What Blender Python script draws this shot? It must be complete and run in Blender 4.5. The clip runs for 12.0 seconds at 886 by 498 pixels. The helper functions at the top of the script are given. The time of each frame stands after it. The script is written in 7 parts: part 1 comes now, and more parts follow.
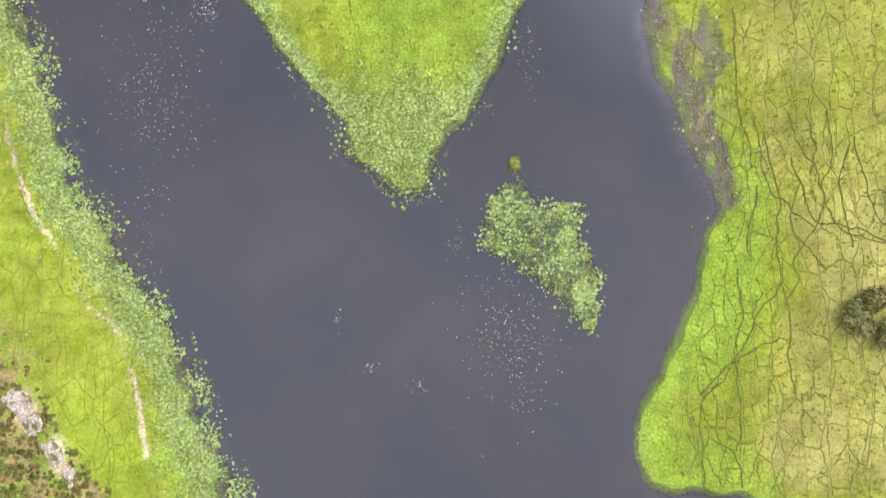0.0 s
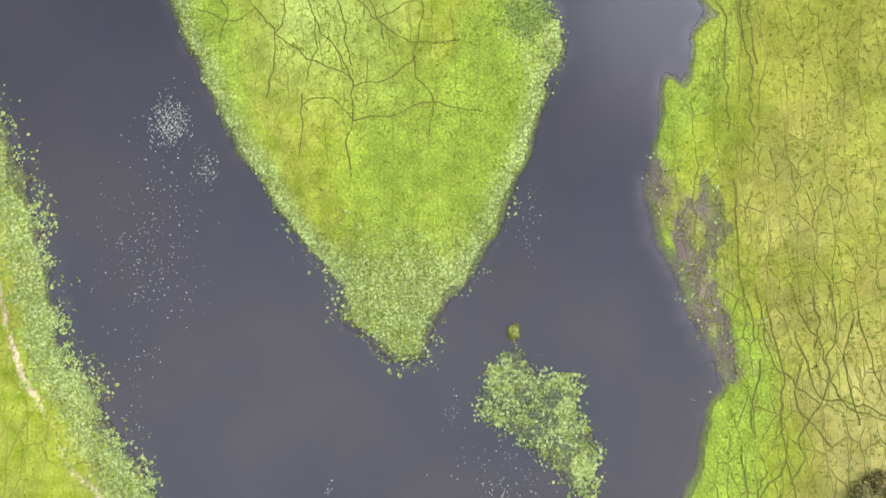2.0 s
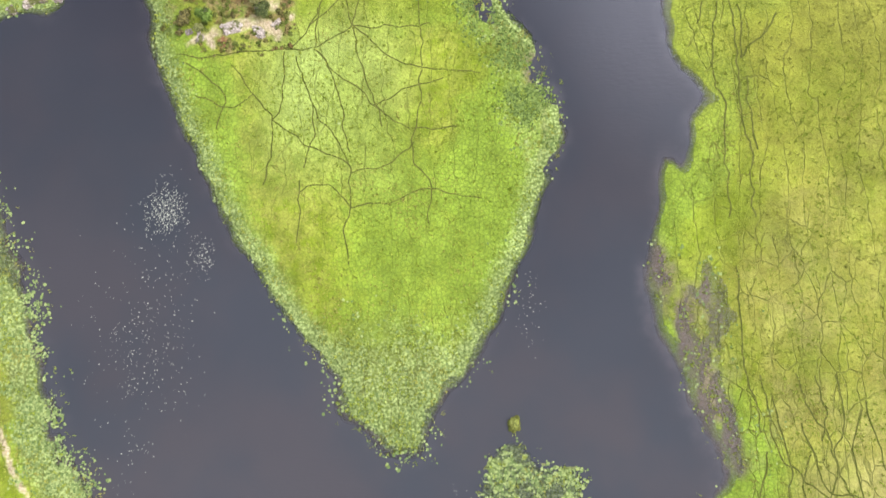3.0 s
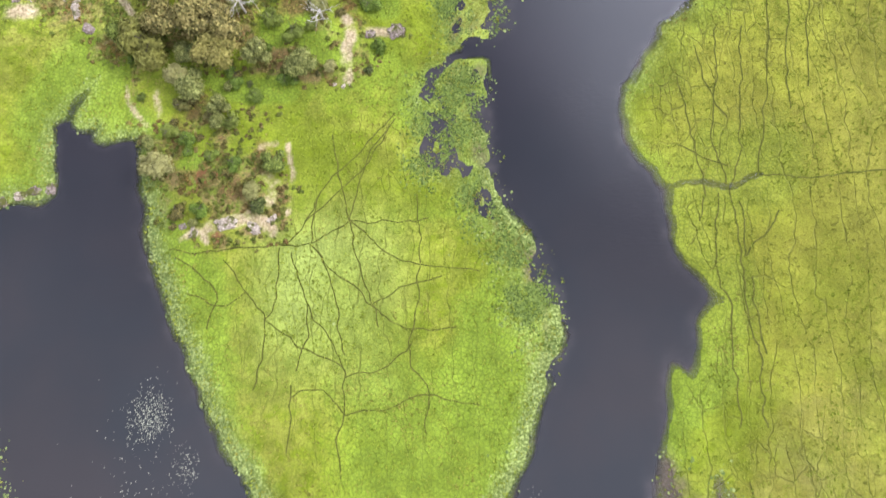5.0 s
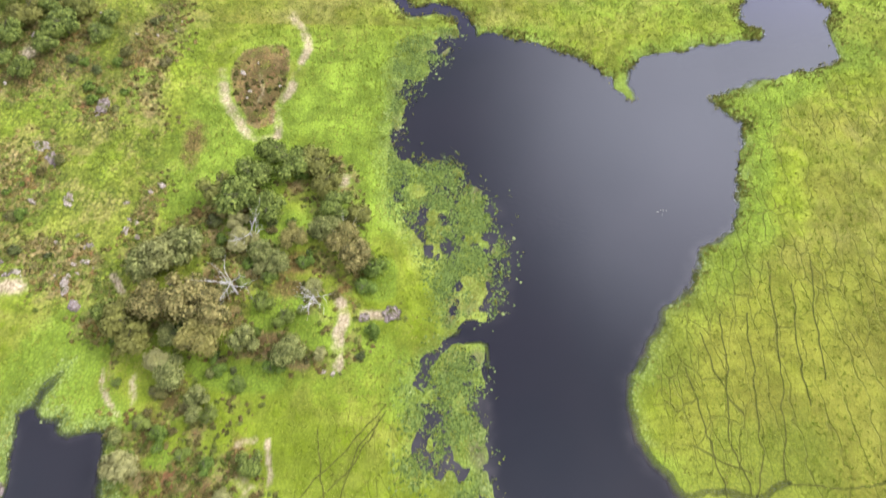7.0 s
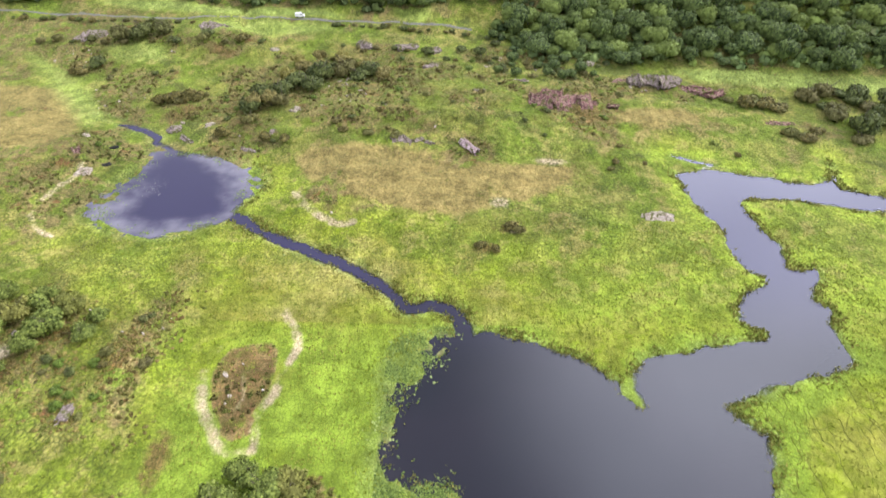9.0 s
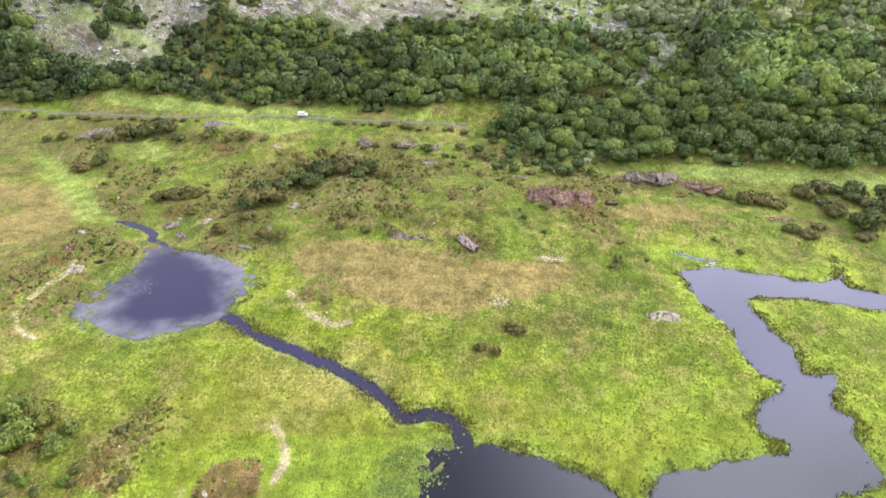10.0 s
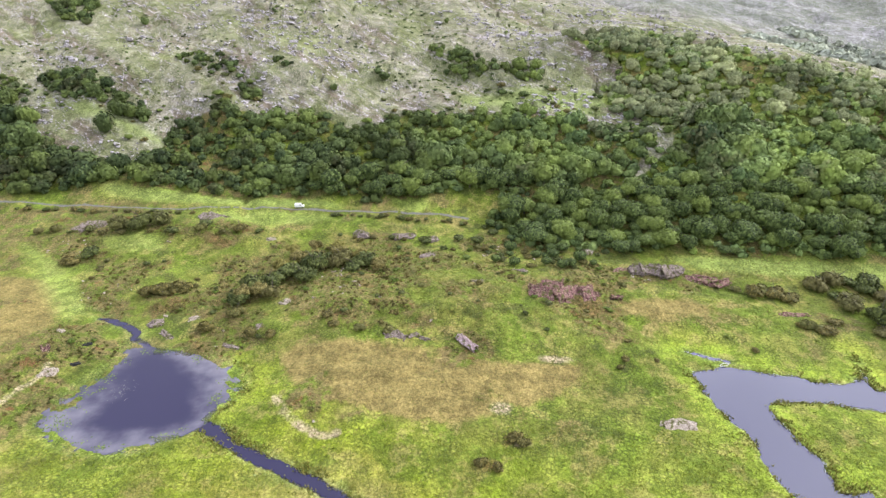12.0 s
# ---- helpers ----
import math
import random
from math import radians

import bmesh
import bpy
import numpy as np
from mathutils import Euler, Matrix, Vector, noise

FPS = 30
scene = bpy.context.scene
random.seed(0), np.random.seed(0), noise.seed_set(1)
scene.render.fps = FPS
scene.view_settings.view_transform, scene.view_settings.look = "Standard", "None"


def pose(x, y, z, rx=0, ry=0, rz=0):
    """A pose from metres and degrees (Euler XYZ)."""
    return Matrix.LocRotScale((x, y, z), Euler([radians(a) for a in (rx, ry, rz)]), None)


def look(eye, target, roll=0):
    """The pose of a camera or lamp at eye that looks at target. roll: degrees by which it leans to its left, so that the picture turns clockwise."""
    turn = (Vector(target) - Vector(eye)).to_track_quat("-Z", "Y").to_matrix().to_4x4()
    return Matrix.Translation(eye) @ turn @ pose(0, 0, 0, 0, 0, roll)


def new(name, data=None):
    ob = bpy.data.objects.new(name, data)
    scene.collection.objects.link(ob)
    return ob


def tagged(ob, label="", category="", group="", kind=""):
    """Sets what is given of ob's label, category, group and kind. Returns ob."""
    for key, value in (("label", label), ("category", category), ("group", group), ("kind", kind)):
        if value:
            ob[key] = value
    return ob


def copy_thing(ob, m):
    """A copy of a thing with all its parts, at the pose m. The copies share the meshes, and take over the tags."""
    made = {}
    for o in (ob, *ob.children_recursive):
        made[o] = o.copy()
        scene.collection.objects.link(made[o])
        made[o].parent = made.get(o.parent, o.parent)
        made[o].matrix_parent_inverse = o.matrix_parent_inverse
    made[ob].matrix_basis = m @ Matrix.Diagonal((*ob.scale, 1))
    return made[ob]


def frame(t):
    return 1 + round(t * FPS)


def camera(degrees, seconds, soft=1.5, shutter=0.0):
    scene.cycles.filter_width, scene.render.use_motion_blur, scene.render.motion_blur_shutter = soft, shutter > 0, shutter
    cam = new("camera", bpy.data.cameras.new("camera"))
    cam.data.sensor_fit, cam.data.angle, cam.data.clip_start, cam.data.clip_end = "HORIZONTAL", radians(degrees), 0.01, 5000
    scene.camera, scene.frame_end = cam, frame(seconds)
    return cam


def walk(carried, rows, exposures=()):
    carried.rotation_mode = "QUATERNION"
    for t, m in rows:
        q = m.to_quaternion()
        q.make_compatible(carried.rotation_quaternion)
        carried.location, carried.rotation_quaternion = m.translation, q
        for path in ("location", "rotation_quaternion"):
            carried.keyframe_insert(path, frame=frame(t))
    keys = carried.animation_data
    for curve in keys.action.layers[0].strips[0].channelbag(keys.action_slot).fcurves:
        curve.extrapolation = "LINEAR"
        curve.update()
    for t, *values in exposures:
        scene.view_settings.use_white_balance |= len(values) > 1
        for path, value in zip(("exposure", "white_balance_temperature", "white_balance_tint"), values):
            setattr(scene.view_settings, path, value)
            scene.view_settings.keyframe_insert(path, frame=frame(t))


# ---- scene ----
# ---- camera and its flight ----
cam = camera(72.7, 12.0, soft=1.5, shutter=0.35)
PATH = [
    (0, (0.359, 4.524, 129.721), (0.356, 4.578, 127.722), -5.0),
    (0.5, (0.551, 11.376, 129.722), (0.549, 11.455, 127.724), -2.9),
    (1, (0.904, 18.428, 129.564), (0.901, 18.534, 127.567), -2.6),
    (1.5, (1.168, 25.607, 129.352), (1.168, 25.743, 127.357), -1.0),
    (2, (1.544, 32.942, 129.094), (1.543, 33.11, 127.101), -1.1),
    (2.5, (1.86, 40.277, 128.893), (1.857, 40.468, 126.902), -1.6),
    (3, (2.208, 47.94, 128.824), (2.205, 48.171, 126.838), -1.7),
    (3.2, (2.268, 51.081, 128.822), (2.262, 51.315, 126.836), -2.2),
    (4.8, (2.16, 76.989, 129.161), (2.17, 77.373, 127.199), 0.9),
    (5, (2.228, 80.168, 129.215), (2.24, 80.577, 127.257), 1.0),
    (5.5, (2.534, 88.139, 129.404), (2.547, 88.62, 127.463), 1.3),
    (6, (2.77, 96.1, 129.489), (2.785, 96.684, 127.576), 1.3),
    (6.5, (2.924, 103.64, 129.789), (2.941, 104.36, 127.923), 1.3),
    (7, (3.236, 110.661, 130.064), (3.252, 111.564, 128.28), 1.3),
    (7.5, (3.848, 116.996, 130.157), (3.859, 118.072, 128.471), 0.8),
    (7.7, (3.939, 119.204, 130.203), (3.948, 120.345, 128.56), 1.1),
    (9.3, (3.919, 135.162, 130.799), (3.932, 136.733, 129.562), 1.3),
    (9.5, (3.982, 136.795, 130.822), (3.996, 138.396, 129.623), 1.2),
    (10, (4.351, 140.122, 130.819), (4.36, 141.808, 129.745), 1.2),
    (10.5, (4.888, 143.209, 130.882), (4.891, 144.951, 129.901), 1.0),
    (11, (5.329, 146.307, 130.889), (5.329, 148.094, 129.99), 0.9),
    (11.5, (5.631, 149.21, 130.921), (5.629, 151.025, 130.081), 0.9),
    (12, (5.915, 152.066, 130.922), (5.914, 153.882, 130.085), 0.9),
]
EXPOSURES = [(0.0, 1.42), (3.0, 1.39), (5.5, 1.26), (7.5, 1.27), (9.5, 1.33), (10.5, 1.36), (12.0, 1.26)]
walk(cam, [(t, look(eye, target, roll)) for t, eye, target, roll in PATH], EXPOSURES)

# ---- sky, sun and light ----
world = bpy.data.worlds.new("overcast_sky")
scene.world = world
world.use_nodes = True
wt = world.node_tree
wt.nodes.clear()
SUN_ELEVATION, SUN_TURN = radians(36), radians(76)
sky = wt.nodes.new("ShaderNodeTexSky")
sky.sky_type, sky.sun_disc = "NISHITA", False
sky.sun_elevation, sky.sun_rotation = SUN_ELEVATION, SUN_TURN
cloud_place = wt.nodes.new("ShaderNodeTexCoord")
cloud = wt.nodes.new("ShaderNodeTexNoise")
cloud.inputs["Scale"].default_value, cloud.inputs["Detail"].default_value = 2.3, 5.0
cloud_tone = wt.nodes.new("ShaderNodeMapRange")
cloud_tone.inputs["From Min"].default_value, cloud_tone.inputs["From Max"].default_value = 0.32, 0.68
cloud_tone.inputs["To Min"].default_value, cloud_tone.inputs["To Max"].default_value = 0.62, 1.30
cloud_colour = wt.nodes.new("ShaderNodeVectorMath")
cloud_colour.operation = "SCALE"
cloud_colour.inputs[0].default_value = (9.0, 9.15, 10.6)
sky_mix = wt.nodes.new("ShaderNodeMix")
sky_mix.data_type = "RGBA"
sky_mix.inputs[0].default_value = 0.85
sky_light = wt.nodes.new("ShaderNodeBackground")
sky_light.inputs["Strength"].default_value = 0.085
sky_out = wt.nodes.new("ShaderNodeOutputWorld")
wt.links.new(cloud_place.outputs["Generated"], cloud.inputs["Vector"])
wt.links.new(cloud.outputs["Fac"], cloud_tone.inputs["Value"])
wt.links.new(cloud_tone.outputs["Result"], cloud_colour.inputs["Scale"])
wt.links.new(sky.outputs["Color"], sky_mix.inputs[6])
wt.links.new(cloud_colour.outputs["Vector"], sky_mix.inputs[7])
# a bright gap in the clouds, low in the north-east
glow = wt.nodes.new("ShaderNodeVectorMath")
glow.operation = "DOT_PRODUCT"
GAP_UP, GAP_TURN = radians(42), radians(40)
glow.inputs[1].default_value = (math.cos(GAP_UP) * math.sin(GAP_TURN), math.cos(GAP_UP) * math.cos(GAP_TURN), math.sin(GAP_UP))
glow_tone = wt.nodes.new("ShaderNodeMapRange")
glow_tone.interpolation_type = "SMOOTHERSTEP"
glow_tone.inputs["From Min"].default_value, glow_tone.inputs["From Max"].default_value = 0.872, 1.00
glow_tone.inputs["To Min"].default_value, glow_tone.inputs["To Max"].default_value = 0.95, 4.8
glow_mix = wt.nodes.new("ShaderNodeVectorMath")
glow_mix.operation = "SCALE"
wt.links.new(cloud_place.outputs["Generated"], glow.inputs[0])
wt.links.new(glow.outputs["Value"], glow_tone.inputs["Value"])
wt.links.new(glow_tone.outputs["Result"], glow_mix.inputs["Scale"])
wt.links.new(sky_mix.outputs[2], glow_mix.inputs[0])
wt.links.new(glow_mix.outputs["Vector"], sky_light.inputs["Color"])
wt.links.new(sky_light.outputs["Background"], sky_out.inputs["Surface"])

sun = new("sun", bpy.data.lights.new("sun", "SUN"))
sun.data.energy, sun.data.angle, sun.data.color = 1.4, radians(20), (1.0, 0.96, 0.89)
sun.matrix_world = look((0, 0, 0), (-math.cos(SUN_ELEVATION) * math.sin(SUN_TURN), -math.cos(SUN_ELEVATION) * math.cos(SUN_TURN), -math.sin(SUN_ELEVATION)))
sun.location = (0, -100, 400)


# ---- materials ----
class Nodes:
    """A small builder for node materials."""

    def __init__(self, name, roughness=0.9, specular=0.2):
        self.material = bpy.data.materials.new(name)
        self.material.use_nodes = True
        self.tree = self.material.node_tree
        self.shader = self.tree.nodes["Principled BSDF"]
        self.shader.inputs["Roughness"].default_value = roughness
        self.shader.inputs["Specular IOR Level"].default_value = specular

    def plug(self, socket, value):
        if isinstance(value, bpy.types.NodeSocket):
            self.tree.links.new(value, socket)
        elif isinstance(value, tuple) and len(value) == 3 and socket.type == "RGBA":
            socket.default_value = (*value, 1.0)
        else:
            socket.default_value = value

    def place(self):
        return self.tree.nodes.new("ShaderNodeNewGeometry").outputs["Position"]

    def island(self):
        return self.tree.nodes.new("ShaderNodeNewGeometry").outputs["Random Per Island"]

    def random(self):
        return self.tree.nodes.new("ShaderNodeObjectInfo").outputs["Random"]

    def local(self):
        return self.tree.nodes.new("ShaderNodeTexCoord").outputs["Object"]

    def attribute(self, name):
        n = self.tree.nodes.new("ShaderNodeAttribute")
        n.attribute_name = name
        s = self.tree.nodes.new("ShaderNodeSeparateColor")
        self.tree.links.new(n.outputs["Color"], s.inputs[0])
        return s.outputs[0], s.outputs[1], s.outputs[2]

    def scale(self, vector, factors):
        n = self.tree.nodes.new("ShaderNodeVectorMath")
        n.operation = "MULTIPLY"
        self.plug(n.inputs[0], vector)
        n.inputs[1].default_value = factors
        return n.outputs[0]

    def turned(self, vector, degrees):
        n = self.tree.nodes.new("ShaderNodeMapping")
        n.inputs["Rotation"].default_value = (0, 0, radians(degrees))
        self.plug(n.inputs["Vector"], vector)
        return n.outputs[0]

    def add_vector(self, a, b):
        n = self.tree.nodes.new("ShaderNodeVectorMath")
        n.operation = "ADD"
        self.plug(n.inputs[0], a)
        self.plug(n.inputs[1], b)
        return n.outputs[0]

    def axis_of(self, vector, axis):
        n = self.tree.nodes.new("ShaderNodeSeparateXYZ")
        self.plug(n.inputs[0], vector)
        return n.outputs[axis]

    def noise(self, vector, scale, detail=4.0, rough=0.55, colour=False):
        n = self.tree.nodes.new("ShaderNodeTexNoise")
        n.inputs["Scale"].default_value, n.inputs["Detail"].default_value, n.inputs["Roughness"].default_value = scale, detail, rough
        self.plug(n.inputs["Vector"], vector)
        return n.outputs["Color" if colour else "Fac"]

    def cells(self, vector, scale, feature="DISTANCE_TO_EDGE"):
        n = self.tree.nodes.new("ShaderNodeTexVoronoi")
        n.feature, n.voronoi_dimensions = feature, "2D"
        n.inputs["Scale"].default_value = scale
        self.plug(n.inputs["Vector"], vector)
        return n.outputs["Distance"]

    def ramp(self, value, low, high, to_low=0.0, to_high=1.0):
        n = self.tree.nodes.new("ShaderNodeMapRange")
        n.interpolation_type = "SMOOTHSTEP"
        self.plug(n.inputs["Value"], value)
        n.inputs["From Min"].default_value, n.inputs["From Max"].default_value = low, high
        n.inputs["To Min"].default_value, n.inputs["To Max"].default_value = to_low, to_high
        return n.outputs["Result"]

    def math(self, operation, a, b):
        n = self.tree.nodes.new("ShaderNodeMath")
        n.operation = operation
        self.plug(n.inputs[0], a)
        self.plug(n.inputs[1], b)
        return n.outputs[0]

    def mix(self, fac, a, b, blend="MIX"):
        n = self.tree.nodes.new("ShaderNodeMix")
        n.data_type, n.blend_type = "RGBA", blend
        self.plug(n.inputs[0], fac)
        self.plug(n.inputs[6], a)
        self.plug(n.inputs[7], b)
        return n.outputs[2]

    def tone(self, colour, value):
        """colour times a grey value."""
        n = self.tree.nodes.new("ShaderNodeVectorMath")
        n.operation = "SCALE"
        self.plug(n.inputs[0], colour)
        self.plug(n.inputs["Scale"], value)
        return n.outputs[0]

    def bump(self, height, strength, distance):
        n = self.tree.nodes.new("ShaderNodeBump")
        n.inputs["Strength"].default_value, n.inputs["Distance"].default_value = strength, distance
        self.plug(n.inputs["Height"], height)
        self.tree.links.new(n.outputs["Normal"], self.shader.inputs["Normal"])

    def done(self, colour):
        self.plug(self.shader.inputs["Base Color"], colour)
        return self.material


def ground_material():
    m = Nodes("marsh_and_hill", 0.95, 0.05)
    m.shader.inputs["Sheen Weight"].default_value, m.shader.inputs["Sheen Roughness"].default_value = 0.14, 0.5
    m.shader.inputs["Sheen Tint"].default_value = (0.70, 0.76, 0.30, 1.0)
    p = m.place()
    broad = m.noise(p, 0.035, 4.0)
    middle = m.noise(p, 0.35, 4.0)
    fine = m.noise(p, 1.7, 5.0, 0.65)
    heath, bog, bare = m.attribute("cover")
    reed, dry, hill = m.attribute("cover_more")
    net, lush, mud = m.attribute("wear")
    rough, rise, turf = m.attribute("pasture")

    def spread(mask, wobble=0.55):
        return m.ramp(m.math("ADD", mask, m.math("MULTIPLY", m.math("SUBTRACT", middle, 0.5), wobble)), 0.30, 0.70)

    grass = m.mix(m.ramp(broad, 0.35, 0.65), (0.174, 0.222, 0.021), (0.212, 0.232, 0.036))
    grass = m.mix(m.ramp(middle, 0.40, 0.72), grass, (0.144, 0.190, 0.011))
    grass = m.mix(spread(lush), grass, m.mix(middle, (0.138, 0.212, 0.018), (0.198, 0.264, 0.036)))
    grass = m.mix(m.math("MULTIPLY", m.ramp(m.math("ADD", dry, m.math("MULTIPLY", m.math("SUBTRACT", m.noise(p, 0.09, 4.0, 0.65), 0.5), 1.3)), 0.05, 0.95), 0.85), grass, m.mix(m.ramp(m.math("ADD", dry, m.math("SUBTRACT", m.noise(p, 0.12, 4.0, 0.6), 0.5)), 0.40, 1.05), (0.172, 0.158, 0.028), (0.240, 0.212, 0.070)))
    pasture = m.mix(m.ramp(m.noise(p, 0.045, 5.0, 0.65), 0.40, 0.60), (0.098, 0.140, 0.016), (0.145, 0.150, 0.033))
    pasture = m.mix(m.ramp(m.noise(p, 0.05, 5.0, 0.62), 0.54, 0.62), pasture, (0.138, 0.104, 0.044))
    pasture = m.mix(m.ramp(m.noise(p, 0.075, 4.0, 0.6), 0.55, 0.63), pasture, (0.060, 0.070, 0.018))
    grass = m.mix(m.math("MULTIPLY", rough, 0.95), grass, pasture)
    west = m.math("MULTIPLY", m.ramp(m.axis_of(p, 0), -78.0, -48.0, 1.0, 0.0), m.ramp(m.axis_of(p, 1), 148.0, 172.0))
    inland = m.math("MAXIMUM", m.ramp(m.axis_of(p, 1), 235.0, 285.0), west)
    grass = m.mix(m.math("MULTIPLY", m.ramp(m.noise(p, 0.055, 6.0, 0.70), 0.50, 0.58), m.math("MULTIPLY", inland, 0.60)), m.tone(grass, m.math("ADD", m.math("MULTIPLY", inland, 0.20), 1.0)), (0.078, 0.122, 0.013))
    grass = m.mix(m.math("MULTIPLY", m.ramp(m.noise(p, 0.10, 6.0, 0.72), 0.51, 0.60), m.math("MULTIPLY", inland, 0.66)), grass, (0.205, 0.172, 0.058))
    grass = m.mix(spread(bog, 0.7), grass, m.mix(middle, (0.192, 0.145, 0.049), (0.220, 0.172, 0.066)))
    grass = m.mix(m.math("MULTIPLY", turf, 0.85), grass, m.mix(middle, (0.202, 0.270, 0.060), (0.252, 0.300, 0.088)))
    sedgy = m.math("MULTIPLY", m.ramp(m.axis_of(p, 0), 42.0, 60.0), m.math("MULTIPLY", m.ramp(m.axis_of(p, 1), 60.0, 115.0), m.ramp(m.axis_of(p, 1), 150.0, 190.0, 1.0, 0.0)))
    grass = m.mix(m.math("MULTIPLY", sedgy, 0.6), grass, m.mix(middle, (0.150, 0.154, 0.016), (0.200, 0.188, 0.036)))
    heather = m.mix(m.ramp(m.noise(p, 0.22, 5.0, 0.65), 0.40, 0.55), (0.142, 0.195, 0.024), (0.222, 0.166, 0.070))
    heather = m.mix(m.ramp(m.noise(p, 0.17, 4.0, 0.6), 0.58, 0.68), heather, (0.190, 0.088, 0.042))
    heather = m.mix(m.ramp(m.noise(p, 0.31, 5.0, 0.7), 0.58, 0.66), heather, (0.070, 0.066, 0.022))
    heather = m.mix(m.ramp(fine, 0.56, 0.76), heather, (0.275, 0.220, 0.110))
    heather = m.tone(heather, m.ramp(m.axis_of(p, 1), 235.0, 300.0, 1.0, 0.72))
    grass = m.mix(spread(heath, 0.9), grass, heather)
    grass = m.mix(m.math("MULTIPLY", spread(rise, 0.9), 0.85), grass, m.mix(m.ramp(fine, 0.35, 0.65), (0.085, 0.050, 0.022), (0.165, 0.095, 0.042)))
    # the mountainside: grass between slanting bands of rock and heather
    slant = m.add_vector(m.scale(m.turned(p, 40), (0.030, 0.115, 0.08)), m.tone(m.noise(p, 0.03, 3.0, 0.6, True), 1.1))
    bands = m.noise(slant, 1.0, 8.0, 0.76)
    patch = m.noise(slant, 0.45, 5.0, 0.65)
    slope = m.mix(m.ramp(m.noise(p, 0.020, 6.0, 0.68), 0.40, 0.58), (0.188, 0.198, 0.104), (0.272, 0.252, 0.192))
    slope = m.mix(m.ramp(patch, 0.50, 0.60), slope, (0.162, 0.126, 0.104))
    slope = m.mix(m.math("MULTIPLY", m.ramp(bands, 0.52, 0.60), 0.7), slope, (0.122, 0.134, 0.050))
    ledge = m.math("MULTIPLY", m.ramp(m.noise(slant, 2.6, 7.0, 0.8), 0.51, 0.57), m.ramp(patch, 0.40, 0.54, 0.10, 1.0))
    slope = m.mix(ledge, slope, m.mix(m.ramp(m.noise(p, 0.8, 4.0), 0.38, 0.62), (0.230, 0.186, 0.200), (0.470, 0.432, 0.450)))
    slope = m.mix(m.ramp(m.noise(p, 0.24, 6.0, 0.78), 0.58, 0.64), slope, (0.084, 0.090, 0.036))
    # far hills fade to pale lilac-grey: distance haze put into the ground colour
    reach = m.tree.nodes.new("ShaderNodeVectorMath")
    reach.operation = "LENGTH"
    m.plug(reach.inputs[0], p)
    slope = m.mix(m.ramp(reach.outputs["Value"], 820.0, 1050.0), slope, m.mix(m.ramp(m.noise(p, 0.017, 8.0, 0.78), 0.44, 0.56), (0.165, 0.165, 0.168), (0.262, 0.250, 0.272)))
    slope = m.mix(m.math("MULTIPLY", turf, 0.92), slope, m.mix(middle, (0.186, 0.234, 0.076), (0.234, 0.272, 0.104)))
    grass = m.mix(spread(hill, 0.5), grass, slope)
    reeds = m.mix(m.ramp(fine, 0.40, 0.62), (0.085, 0.112, 0.036), (0.255, 0.305, 0.115))
    grass = m.mix(m.math("MULTIPLY", m.ramp(m.math("ADD", reed, m.math("MULTIPLY", m.math("SUBTRACT", fine, 0.5), 0.6)), 0.12, 0.95), 0.85), grass, reeds)
    stone = m.mix(m.ramp(fine, 0.35, 0.7), (0.330, 0.250, 0.152), (0.450, 0.372, 0.252))
    grass = m.mix(m.ramp(m.math("ADD", bare, m.math("MULTIPLY", m.math("SUBTRACT", m.noise(p, 0.55, 5.0, 0.7), 0.5), 1.1)), 0.25, 0.95), grass, stone)
    grass = m.mix(m.ramp(m.math("ADD", mud, m.math("MULTIPLY", m.math("SUBTRACT", middle, 0.5), 0.5)), 0.12, 0.92), grass, m.mix(m.ramp(m.axis_of(p, 2), -0.10, 0.03), (0.168, 0.128, 0.096), m.mix(middle, (0.112, 0.090, 0.056), (0.160, 0.132, 0.084))))
    # trodden lines, drawn out from south to north
    warp = m.add_vector(m.tone(m.noise(p, 0.030, 2.0, 0.5, True), 0.9), m.tone(m.noise(p, 0.16, 3.0, 0.6, True), 0.55))
    u = m.math("ADD", m.math("MULTIPLY", m.axis_of(p, 0), 0.21), m.math("MULTIPLY", m.noise(m.scale(p, (1.0, 0.45, 0.0)), 0.06, 4.0, 0.6), 3.2))
    long_line = m.ramp(m.math("ABSOLUTE", m.math("SUBTRACT", m.math("FRACT", u, 0.0), 0.5), 0.0), 0.012, 0.044, 1.0, 0.0)
    short_line = m.ramp(m.cells(m.add_vector(m.scale(p, (0.25, 0.14, 0.2)), warp), 1.0), 0.008, 0.044, 1.0, 0.0)
    where = m.math("MAXIMUM", m.ramp(m.noise(p, 0.028, 2.0), 0.46, 0.58), m.ramp(m.math("ADD", m.axis_of(p, 1), m.math("MULTIPLY", m.noise(p, 0.05, 3.0), 40.0)), 55.0, 75.0, 1.0, 0.0))
    line = m.math("MAXIMUM", m.math("MULTIPLY", long_line, 0.9), m.math("MULTIPLY", short_line, where))
    broken = m.ramp(m.noise(p, 0.10, 4.0), 0.36, 0.56, 0.25, 1.0)
    line = m.math("MULTIPLY", m.math("MULTIPLY", line, net), broken)
    # dark edges round the tussocks: the shade between them put into the colour
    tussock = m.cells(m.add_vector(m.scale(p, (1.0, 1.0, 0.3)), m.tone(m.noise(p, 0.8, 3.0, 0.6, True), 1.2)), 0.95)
    gap_shade = m.mix(m.math("SUBTRACT", m.math("MAXIMUM", lush, heath), bog), (0.14, 0.14, 0.14), (0.42, 0.42, 0.42))
    colour = m.tone(grass, m.ramp(fine, 0.25, 0.75, 0.84, 1.12))
    blotch = m.ramp(m.noise(p, 0.20, 5.0, 0.7), 0.36, 0.64, -0.27, 0.27)
